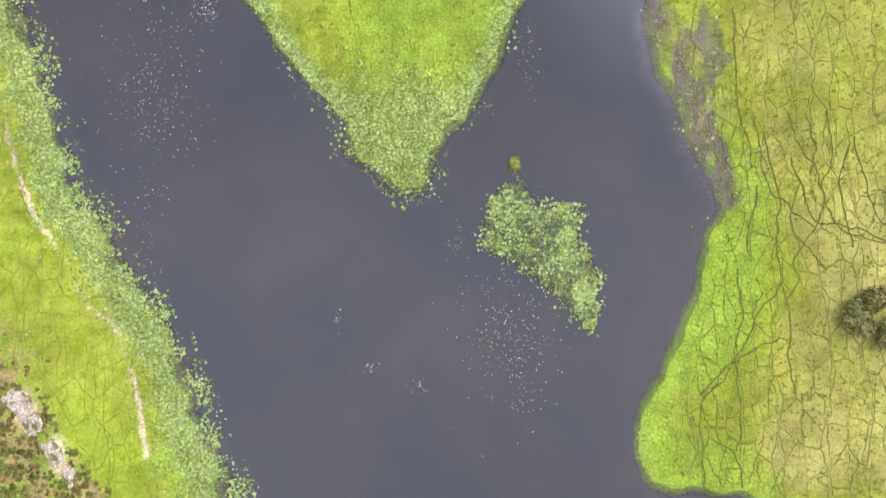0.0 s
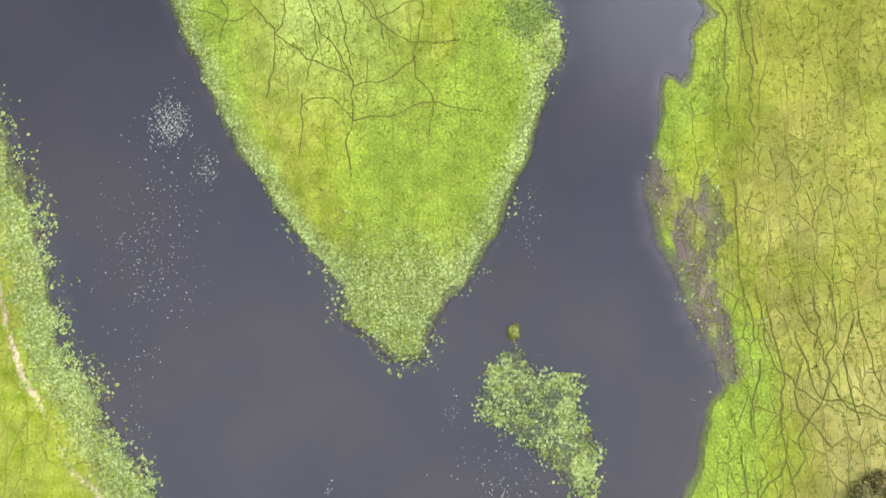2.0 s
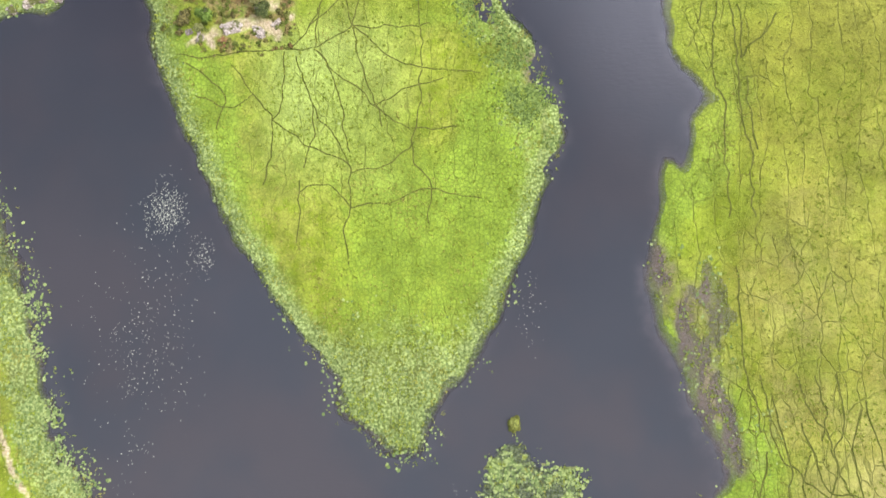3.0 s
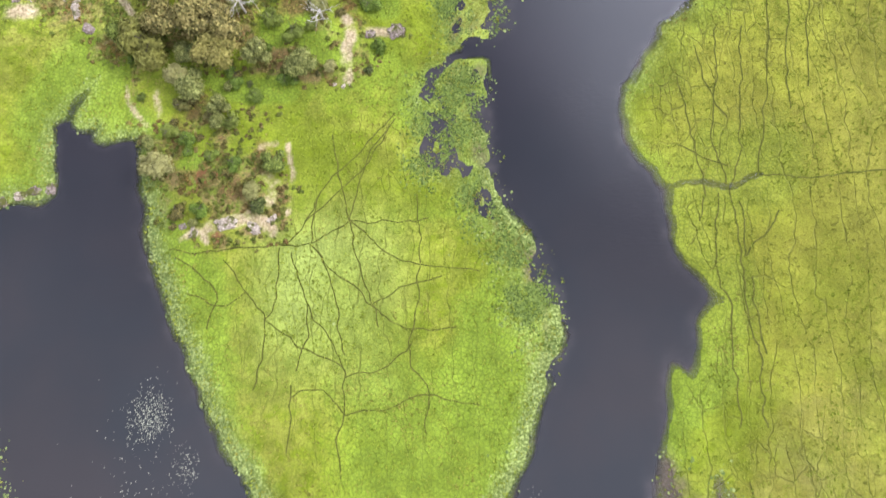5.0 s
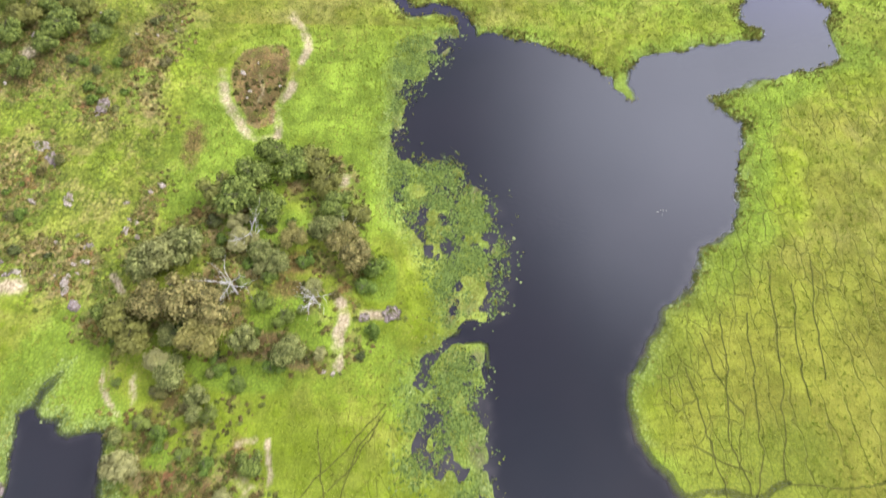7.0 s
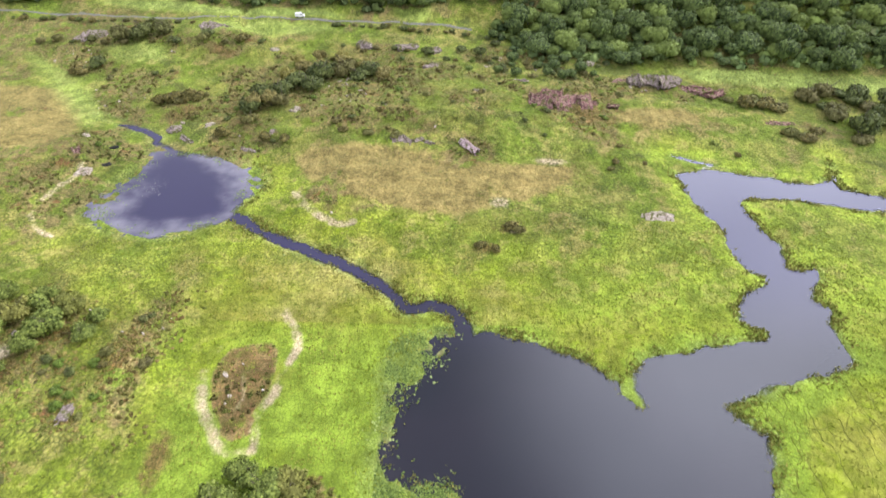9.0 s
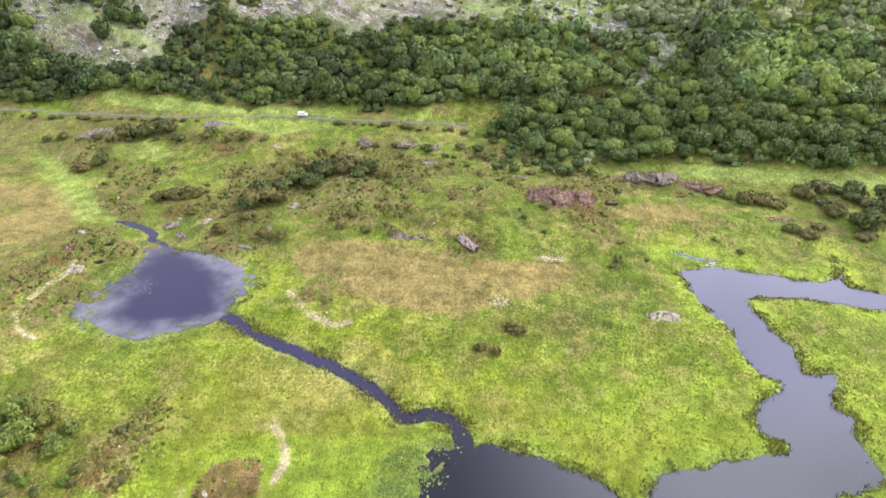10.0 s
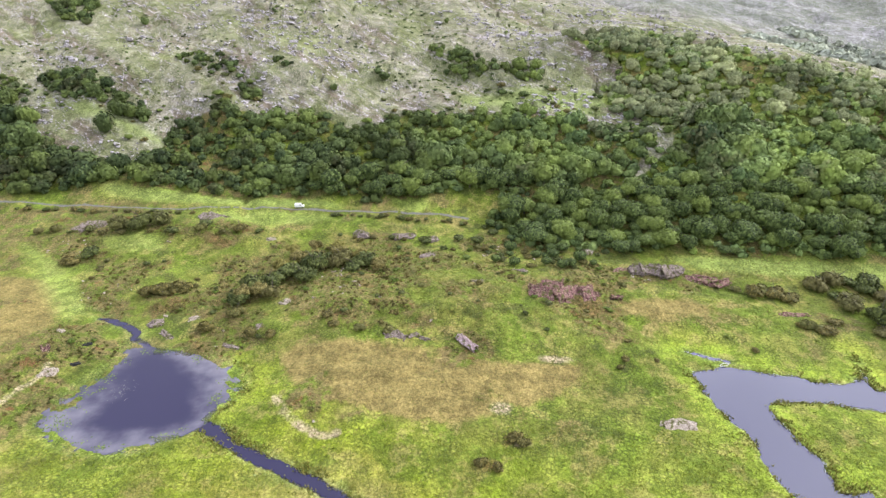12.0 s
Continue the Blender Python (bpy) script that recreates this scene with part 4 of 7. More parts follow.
for cx, cy, rx, ry in ((-11.1, 158.7, 4, 1.3), (-96.0, 165.5, 4.5, 2.4), (-21.0, 194.9, 2.2, 2.6), (-89.0, -23.0, 2.6, 5.0), (-82.6, -33.0, 2.2, 5.0), (30.5, 292.5, 3, 1.4), (25.6, 307.8, 4, 3), (46.6, 333.6, 7, 2.2), (-111.0, 234.8, 3, 3)):
    sandy = np.maximum(sandy, 1.1 * np.exp(-((XX - cx) / rx) ** 2 - ((YY - cy) / ry) ** 2))
hill = np.maximum(smooth(rising, 14.0, 26.0), smooth(np.hypot(XX, YY - 150), 420, 520))
woodland = np.maximum.reduce([mask(WOODS_MIDDLE, 4.0), mask(WOODS_EAST, 4.0), mask(WOODS_WEST, 4.0)])
hill = hill * (1 - 0.85 * woodland)
reed = np.maximum(np.maximum(fringe * (1 - 0.55 * beds), west_bank), edge * 0.7 + 0.2 * (edge > 0))
east = smooth(XX + 22 * relief(XX, YY, 36.0, 3, 56) - 48, 0, 24) * (YY < 240) * smooth(-wet + 14 * relief(XX, YY, 30.0, 3, 54), 2, 18)
dry = np.maximum(np.clip(east * (0.75 + 0.5 * relief(XX, YY, 40.0, 2, 51)), 0, 1), smooth(relief(XX, YY, 45.0, 2, 52), 0.1, 0.6) * 0.8 * (YY > 250))
dry = dry * (1 - 0.38 * smooth(YY, 60, 110) * (XX > 40))
pale = np.clip(0.75 * np.exp(-((XX + 22) / 17) ** 4 - ((YY - 97) / 20) ** 4) * (0.8 + 0.7 * relief(XX, YY, 18.0, 3, 65)), 0, 1)
lush = np.maximum(smooth(wet + 15 * relief(XX, YY, 34.0, 3, 53), -15, 1) * (0.8 - 0.45 * smooth(YY, 235, 270)), meadow * 0.7) * (1 - bog)
lush = np.maximum(lush, 0.95 * smooth(XX + 22 * relief(XX, YY, 22.0, 4, 59), -14, 20) * (XX < 32) * smooth(YY, 50, 75) * smooth(-YY, -160, -140))
lush = np.maximum(lush, 0.5 * smooth(XX + 15 * relief(XX, YY, 30.0, 3, 62), 15, 45) * smooth(YY, 235, 260) * smooth(-YY, -375, -345) * (1 - bog))
lush = np.maximum(lush, 0.85 * np.clip(0.8 + relief(XX, YY, 20.0, 3, 64), 0, 1) * np.exp(-((XX + 28) / 46) ** 4 - ((YY - 195) / 60) ** 4))
lush = np.maximum(lush, 0.62 * np.exp(-((XX + 2) / 24) ** 4 - ((YY - 62) / 30) ** 4))
rust = np.maximum(mask(BROWN_OVAL, 1.5) * 0.62, smooth(relief(XX, YY, 17.0, 3, 45), 0.22, 0.5) * heath * 0.7)
for cx, cy, rx, ry in ((-31.2, 164.4, 6, 4), (28.5, 293.6, 7, 3), (19.2, 284.3, 5, 3), (-61.1, 206.9, 4, 10), (-110.9, 229.5, 8, 10), (-29.0, 170.5, 7, 4), (-15.4, 169.7, 4, 3), (-45.7, 174.3, 5, 4), (-53.2, 140.9, 5, 4), (-57.4, 133.6, 4, 6), (-42.8, 120.3, 5, 4), (-37.0, 128.0, 4, 5)):
    rust = np.maximum(rust, 0.8 * np.exp(-((XX - cx) / rx) ** 2 - ((YY - cy) / ry) ** 2))
lush = np.maximum.reduce([lush, woodland, lawn, mask(POND_SHALLOW, 6.0)])
shore_lines = smooth(XX - 44, 0, 8) * (YY < 240) * smooth(-wet, 0.5, 4) * smooth(wet, -26, -10)
net = np.clip(shore_lines * 0.9 + 0.75 * np.exp(-((XX + 14) / 30) ** 4 - ((YY - 100) / 38) ** 4) + 0.95 * smooth(XX - 50, 0, 9) * (YY < 240) * smooth(-wet, 1, 5) + smooth(wet, -24, -6) * 0.40 * (YY > 170) + smooth(-XX, 52, 66) * (YY < 70) * 0.7, 0, 1) * (1 - heath)
net = np.maximum(net, 0.65 * smooth(62 - YY, 0, 18) * (np.abs(XX + 2) < 34) * smooth(-wet, 0.5, 3))
mud = np.maximum.reduce([east_bank * np.clip(0.16 + 1.1 * relief(XX * 1.3, YY * 0.4, 5.0, 3, 36) + 0.7 * smooth(wet, -7.0, -1.0), 0, 1), smooth(wet + 0.8 * relief(XX, YY, 4.0, 2, 37), 0.0, 2.6) * (1 - 0.6 * smooth(YY, 150, 200)) * (1 - 0.9 * mask(POND_SHALLOW, 3.0)), beds * smooth(wet, -12.0, 0.0) * np.clip(0.35 + 1.1 * relief(XX * 1.4, YY * 0.5, 5.0, 3, 50), 0, 1)]) * (1 - isle)
reed = np.maximum(reed, isle)
rough = np.maximum(smooth(YY + 20 * relief(XX, YY, 60.0, 3, 55) + 32 * smooth(XX, -25, 25), 285, 345) * smooth(-wet, 4, 16), smooth(-XX, 60, 85) * smooth(YY, 150, 175)) * (1 - meadow) * (1 - 0.5 * smooth(-XX, 40, 70) * smooth(-YY, -330, -300))
bare = np.maximum(bare * np.clip(0.80 + 0.9 * relief(XX, YY, 6.0, 3, 44), 0, 1), np.clip(sandy, 0, 1))
bog, heath, reed = bog * (1 - bare), heath * (1 - bare), np.clip(reed, 0, 1)


def colour_layer(mesh, name, r, g, b):
    layer = mesh.color_attributes.new(name, "FLOAT_COLOR", "POINT")
    data = np.ones((len(mesh.vertices), 4), np.float32)
    for k, a in enumerate((r, g, b)):
        data[:, k] = a.ravel()
    layer.data.foreach_set("color", data.ravel())


def grid_mesh(name, xs, ys, zz):
    nx, ny = len(xs), len(ys)
    x, y = np.meshgrid(xs, ys)
    mesh = bpy.data.meshes.new(name)
    mesh.vertices.add(nx * ny)
    mesh.vertices.foreach_set("co", np.stack([x, y, zz], -1).astype(np.float32).ravel())
    j, i = np.meshgrid(np.arange(ny - 1), np.arange(nx - 1), indexing="ij")
    a = (j * nx + i).ravel()
    quads = np.stack([a, a + 1, a + nx + 1, a + nx], 1).astype(np.int32)
    mesh.loops.add(quads.size)
    mesh.loops.foreach_set("vertex_index", quads.ravel())
    mesh.polygons.add(len(quads))
    mesh.polygons.foreach_set("loop_start", np.arange(0, quads.size, 4, dtype=np.int32))
    mesh.polygons.foreach_set("use_smooth", np.ones(len(quads), bool))
    mesh.update()
    return mesh


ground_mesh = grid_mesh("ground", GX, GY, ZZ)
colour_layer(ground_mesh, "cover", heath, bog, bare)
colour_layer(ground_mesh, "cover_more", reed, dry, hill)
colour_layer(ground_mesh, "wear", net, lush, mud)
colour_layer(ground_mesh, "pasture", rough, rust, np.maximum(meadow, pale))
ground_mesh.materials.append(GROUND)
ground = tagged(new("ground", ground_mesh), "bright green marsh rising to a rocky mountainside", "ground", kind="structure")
# the bed shows through where the water is shallow
reach = 2.2 - 1.5 * smooth(YY, 150, 200) + 2.0 * smooth(XX, 30, 45) * smooth(-YY, -190, -140) + 2.8 * np.clip(relief(XX, YY, 10.0, 3, 38) + 0.3, 0, 1) + 4.5 * strand(WEST_SHORE[3:14], 4.0, 8.0) + 3.0 * smooth(signed(REEDS_TIP, 14.0), -9, -1) + 4.5 * mask(MUD_EAST, 5.0) + 4.0 * beds
shore = 0.9 * smooth(1 - (np.maximum(wet, -1.5) + 6.5 * smooth(beds, 0.2, 0.8)) / reach, 0.0, 1.0) * (1 - 0.9 * mask(POND_SHALLOW, 3.0))
shore = np.maximum.reduce([shore, 0.78 * isle, 0.9 * smooth(5.0 - ring + 5 * relief(XX, YY, 5.0, 3, 113), 0.0, 6.0) * smooth(ring, -3.0, 0.0)])
pick_x = np.flatnonzero((GX > -150) & (GX < 270))[::2]
pick_y = np.flatnonzero((GY > -890) & (GY < 365))[::2]
water_mesh = grid_mesh("water", GX[pick_x], GY[pick_y], np.zeros((len(pick_y), len(pick_x))))
shore = shore[np.ix_(pick_y, pick_x)]
silt = 0.30 - 0.22 * smooth(YY, 170, 215) + 0.10 * smooth(XX, 35, 45) * smooth(-YY, -200, -150) + 0.25 * mask(MUD_EAST, 8.0) + 0.12 * beds
silt = silt * (0.75 + 0.6 * relief(XX, YY, 18.0, 3, 47)) * smooth(1 - wet / (reach * 1.5), 0.0, 1.0)
# pale lilac over the shallow rim of the pond: painted reflection of the sky
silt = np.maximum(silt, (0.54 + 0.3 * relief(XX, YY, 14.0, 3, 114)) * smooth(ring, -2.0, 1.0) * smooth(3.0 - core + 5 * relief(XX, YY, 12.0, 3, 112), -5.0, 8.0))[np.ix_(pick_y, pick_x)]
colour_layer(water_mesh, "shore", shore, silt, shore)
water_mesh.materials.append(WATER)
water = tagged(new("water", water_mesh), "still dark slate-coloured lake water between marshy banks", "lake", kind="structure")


def floor_at(x, y):
    return float(sample(ZZ, x, y))


# ---- building helpers ----
def mesh_of(name, verts, faces, material, smooth_faces=False):
    """A mesh from arrays of corners and of faces with the same number of corners each."""
    verts, faces = np.asarray(verts, np.float32), np.asarray(faces, np.int32)
    mesh = bpy.data.meshes.new(name)
    mesh.vertices.add(len(verts))
    mesh.vertices.foreach_set("co", verts.ravel())
    mesh.loops.add(faces.size)
    mesh.loops.foreach_set("vertex_index", faces.ravel())
    mesh.polygons.add(len(faces))
    mesh.polygons.foreach_set("loop_start", np.arange(0, faces.size, faces.shape[1], dtype=np.int32))
    mesh.polygons.foreach_set("use_smooth", np.full(len(faces), smooth_faces))
    mesh.update()
    mesh.materials.append(material)
    return mesh


def part(name, bm, material, parent=None, label=""):
    """Link a bmesh as one mesh object under a thing or a part."""
    mesh = bpy.data.meshes.new(name)
    bm.to_mesh(mesh)
    bm.free()
    mesh.materials.append(material)
    ob = new(name, mesh)
    ob.parent = parent
    return tagged(ob, label)


def ribbon(points, width, lift, steps=6, rough=0.4):
    """A flat strip that follows the ground."""
    line = curve(points, False, steps, rough)
    d = np.gradient(line, axis=0)
    d /= np.maximum(np.linalg.norm(d, axis=1), 1e-6)[:, None]
    side = np.stack([-d[:, 1], d[:, 0]], 1)
    half = width / 2 * (1 + 0.35 * relief(line[:, 0], line[:, 1], 2.5, 2, 61))[:, None]
    rows = [line + side * half * k for k in (-1.0, 0.0, 1.0)]
    verts = np.concatenate([np.column_stack([r, sample(ZZ, r[:, 0], r[:, 1]) + lift + (0.02 if k == 1 else 0)]) for k, r in enumerate(rows)])
    n = len(line)
    faces = [(k * n + i, (k + 1) * n + i, (k + 1) * n + i + 1, k * n + i + 1) for k in (0, 1) for i in range(n - 1)]
    return verts, [f[::-1] for f in faces]

# ---- trodden trails on the peninsula ----
TRAILS = [
    [(-56.8, 107.9), (-49.4, 107.2), (-39.7, 107.5), (-32.3, 108.5), (-27.5, 112.7), (-25.2, 117.8)],
    [(-17.5, 113.9), (-21.9, 110.7), (-26.8, 108.6), (-32.3, 108.3)],
    [(-17.5, 113.9), (-12.6, 109.3), (-7.0, 105.5), (-0.3, 103.5), (10.8, 102.1)],
    [(-26.1, 108.5), (-19.9, 101.9), (-12.5, 95.0), (-7.7, 91.3), (-3.4, 89.7), (5.6, 89.9)],
    [(-17.5, 113.9), (-15.0, 102.4), (-11.9, 95.0), (-10.7, 90.1)],
    [(-26.1, 108.5), (-21.1, 101.2), (-19.7, 90.2), (-18.2, 84.2)],
    [(-29.8, 106.4), (-26.4, 95.1), (-26.3, 87.9), (-28.4, 80.8)],
    [(-44.5, 105.3), (-39.2, 97.8), (-34.9, 92.3), (-35.6, 83.3), (-37.2, 77.4)],
    [(-34.9, 92.3), (-28.0, 86.7), (-19.6, 83.0), (-18.1, 80.1)],
    [(-26.4, 95.1), (-22.1, 89.0), (-19.0, 83.0), (-18.1, 80.1)],
    [(-18.1, 80.1), (-10.0, 81.7), (-3.5, 86.4)],
    [(-3.4, 89.7), (-2.1, 101.0), (-2.1, 109.9), (-2.6, 120.2)],
    [(-3.4, 89.7), (-4.3, 84.0), (-0.6, 76.9), (-1.2, 68.9)],
    [(-18.1, 80.1), (-17.7, 72.5), (-19.3, 66.9), (-18.6, 60.2)],
    [(-28.9, 76.2), (-23.0, 77.8), (-17.7, 72.5)],
    [(-17.7, 72.5), (-8.8, 73.5), (-0.6, 75.7), (10.0, 73.3)],
    [(-29.0, 78.5), (-29.1, 64.8)],
    [(-17.5, 113.9), (-20.3, 125.7), (-21.7, 133.8)],
    [(-17.5, 113.9), (-14.0, 127.0), (-7.7, 137.8)],
    [(-26.1, 108.5), (-24.0, 120.4), (-15.3, 129.7), (-7.7, 139.2)],
    [(-27.5, 112.7), (-20.2, 120.4), (-12.7, 128.3), (-8.9, 136.4)],
    [(-17.5, 113.9), (-5.2, 113.5), (-0.2, 114.3)],
    [(-55.4, 105.4), (-46.6, 99.1), (-47.3, 90.6)],
    [(-32.3, 107.7), (-33.1, 96.5), (-34.9, 92.3)],
    [(-12.5, 95.0), (-5.2, 98.6), (2.2, 101.0)],
    [(-52.5, 97.9), (-44.0, 95.4), (-39.2, 97.8)],
]
EAST_TRAILS = [
    [(75.2, 35.2), (77.4, 28.9), (80.7, 22.7), (82.2, 16.5), (80.1, 10.5), (75.5, 3.3), (75.9, -1.6), (73.3, -6.3)],
    [(70.1, 31.6), (72.1, 21.7), (72.8, 15.6), (71.6, 5.9), (72.3, -1.4), (67.1, -8.5), (61.8, -18.0), (54.1, -27.4), (54.3, -37.0), (54.6, -44.2)],
    [(83.1, 34.9), (84.5, 26.2), (82.3, 17.7), (85.0, 10.3), (89.7, 7.7), (95.5, 6.3)],
    [(76.0, 25.3), (78.0, 17.9), (80.2, 11.7), (87.4, 10.2), (95.5, 6.6)],
    [(67.9, 35.4), (69.4, 28.0), (70.8, 19.3), (75.4, 14.3), (80.1, 10.5)],
    [(88.3, 27.3), (85.5, 20.1), (86.4, 15.2), (87.4, 10.2), (87.8, 5.4)],
    [(76.9, 19.1), (75.3, 10.6), (77.5, 6.9), (82.1, 1.9)],
    [(78.9, 35.0), (81.0, 27.6), (79.4, 21.5)],
    [(89.6, 29.8), (91.5, 18.7), (93.0, 12.5), (95.7, 10.0)],
    [(63.3, 1.3), (63.5, -8.4), (61.9, -15.6), (62.7, -25.3), (61.6, -37.2)],
    [(54.2, -25.0), (58.1, -20.3), (65.5, -15.7), (71.7, -13.5)],
    [(56.2, -34.7), (61.0, -37.2), (61.8, -44.4)],
    [(68.4, 19.4), (65.4, 8.5), (66.4, 2.4)],
    [(64.8, 57.8), (64.7, 46.6), (65.2, 36.7), (67.0, 29.3), (67.6, 23.1)],
    [(72.3, -1.4), (74.3, -8.8), (73.3, -18.4), (74.2, -25.6)],
    [(58.3, 147.2), (59.2, 137.4), (60.5, 130.7), (61.4, 121.4), (59.8, 112.5)],
    [(67.9, 160.3), (66.8, 147.2), (64.9, 133.3), (66.2, 125.3), (67.0, 121.4)],
    [(74.4, 160.3), (73.2, 148.6), (71.0, 134.7), (70.4, 127.9), (68.1, 120.1), (68.1, 109.9), (68.1, 100.1), (68.1, 90.7), (69.6, 83.8), (69.3, 77.1), (69.3, 68.5)],
    [(82.3, 174.0), (80.7, 158.8), (78.1, 142.9), (76.2, 133.3), (74.3, 124.0)],
    [(74.3, 123.7), (81.1, 122.6), (87.5, 122.9), (93.9, 123.6), (102.7, 124.1)],
    [(65.5, 118.8), (63.2, 110.0), (62.7, 100.2), (65.0, 94.2), (64.0, 86.1), (64.1, 77.2), (64.1, 68.5)],
    [(69.4, 100.1), (70.2, 93.0), (70.8, 83.8)],
    [(69.1, 117.5), (70.0, 109.9), (68.8, 105.0), (72.9, 108.7), (78.1, 114.9)],
    [(62.5, 155.9), (64.7, 145.8), (68.3, 137.4)],
    [(56.6, 130.7), (62.1, 128.0), (67.5, 125.3)],
    [(92.7, 174.0), (89.3, 155.8), (88.5, 144.3)],
    [(87.0, 167.8), (84.2, 152.9), (83.4, 138.8)],
]
for points in TRAILS:
    v, f = ribbon(points, 0.25, 0.05, 8, 0.8)
    tagged(new("animal_trail", mesh_of("animal_trail", v, f, TRAIL, True)), "narrow dark trodden trail through bright marsh grass", "trail", "trails on the peninsula", "structure")

for points in EAST_TRAILS:
    v, f = ribbon(points, 0.34, 0.05, 8, 0.9)
    tagged(new("animal_trail", mesh_of("animal_trail", v, f, TRAIL, True)), "narrow dark trodden trail through yellow-olive marsh grass", "trail", "trails of the eastern marsh", "structure")

# ---- the road under the woods ----
v, f = ribbon(ROAD, 1.5, 0.12, 10, 0.0)
tagged(new("road", mesh_of("road", v, f, ASPHALT, True)), "narrow grey asphalt road below the woods", "road", kind="structure")


# ---- shapes that repeat ----
def round_box(n):
    """A ball of quads: corners and faces of a cube cut n times and blown up."""
    key, verts, faces = {}, [], []

    def corner(p):
        if p not in key:
            key[p] = len(verts)
            v = np.array(p, float) / n * 2 - 1
            verts.append(v / np.linalg.norm(v))
        return key[p]

    for axis in range(3):
        u, w = (axis + 1) % 3, (axis + 2) % 3
        for end in (0, n):
            for i in range(n):
                for j in range(n):
                    quad = []
                    for a, b in ((0, 0), (1, 0), (1, 1), (0, 1)):
                        p = [0, 0, 0]
                        p[axis], p[u], p[w] = end, i + a, j + b
                        quad.append(corner(tuple(p)))
                    faces.append(quad if end else quad[::-1])
    return np.array(verts), np.array(faces)


BALL_LOW, BALL_SMALL, BALL_MIDDLE, BALL_LARGE = round_box(1), round_box(2), round_box(4), round_box(9)


def cards(rng, centres, out, size):
    """Small bent leaf sprays: one quad each, turned roughly outwards."""
    n = len(centres)
    normal = out + rng.normal(0, 0.30, (n, 3))
    normal /= np.linalg.norm(normal, axis=1)[:, None]
    side = np.cross(normal, rng.normal(0, 1, (n, 3)))
    side /= np.linalg.norm(side, axis=1)[:, None]
    up = np.cross(normal, side)
    s = size * rng.uniform(0.6, 1.35, (n, 1))
    c = np.stack([centres - side * s - up * s * 0.55, centres + side * s * 0.8 - up * s * 0.7 + normal * s * 0.15,
                  centres + side * s + up * s * 0.6, centres - side * s * 0.7 + up * s * 0.75 - normal * s * 0.2], 1)
    return c.reshape(-1, 3), np.arange(n * 4).reshape(-1, 4)


def crown_shape(seed, lobes, count, size, ball, low=0.25, squash=0.75, dome=0.5, fill=0.84):
    """A crown about one metre in radius: dark lobes inside, leaf sprays all over them. Its foot is at z = 0."""
    rng = np.random.default_rng(seed)
    verts, faces, base = [], [], 0
    centres, radii = [], []
    for k in range(lobes):
        a, r = rng.uniform(0, 2 * math.pi), math.sqrt(rng.uniform(0.0, 1)) * 0.62
        centres.append((r * math.cos(a) * rng.uniform(0.8, 1.15), r * math.sin(a), low + squash * (0.35 + rng.uniform(0.0, 0.75) * (1 - r))))
        radii.append(rng.uniform(0.28, 0.48))
    centres[0], radii[0] = (0.0, 0.0, low + squash * 0.42), dome
    for c, r in zip(centres, radii):
        bv, bf = ball
        verts.append(bv * r * fill * (1, 1, squash) * (1 + rng.normal(0, 0.09, (len(bv), 1))) + c)
        faces.append(bf + base)
        base += len(bv)
    which = rng.choice(lobes, count, p=np.array(radii) ** 2 / np.sum(np.array(radii) ** 2))
    d = rng.normal(0, 1, (count, 3))
    d[:, 2] = np.where(d[:, 2] < -0.35, -d[:, 2], d[:, 2])
    d /= np.linalg.norm(d, axis=1)[:, None]
    p = np.array(centres)[which] + d * (np.array(radii)[which] * rng.uniform(fill - 0.02, 1.14, count))[:, None] * (1, 1, squash)
    cv, cf = cards(rng, p, d, size)
    verts.append(cv)
    faces.append(cf + base)
    return np.concatenate(verts), np.concatenate(faces)


def tube(path, radii, sides=6):
    """A tapered limb along a path."""
    path = np.asarray(path, float)
    d = np.gradient(path, axis=0)
    d /= np.linalg.norm(d, axis=1)[:, None]
    side = np.cross(d, (0.31, 0.83, 0.11))
    side /= np.linalg.norm(side, axis=1)[:, None]
    up = np.cross(d, side)
    a = np.linspace(0, 2 * math.pi, sides, endpoint=False)
    verts = (path[:, None] + (side[:, None] * np.cos(a)[None, :, None] + up[:, None] * np.sin(a)[None, :, None]) * np.asarray(radii)[:, None, None]).reshape(-1, 3)
    faces = [(k * sides + i, k * sides + (i + 1) % sides, (k + 1) * sides + (i + 1) % sides, (k + 1) * sides + i) for k in range(len(path) - 1) for i in range(sides)]
    return verts, np.array(faces)


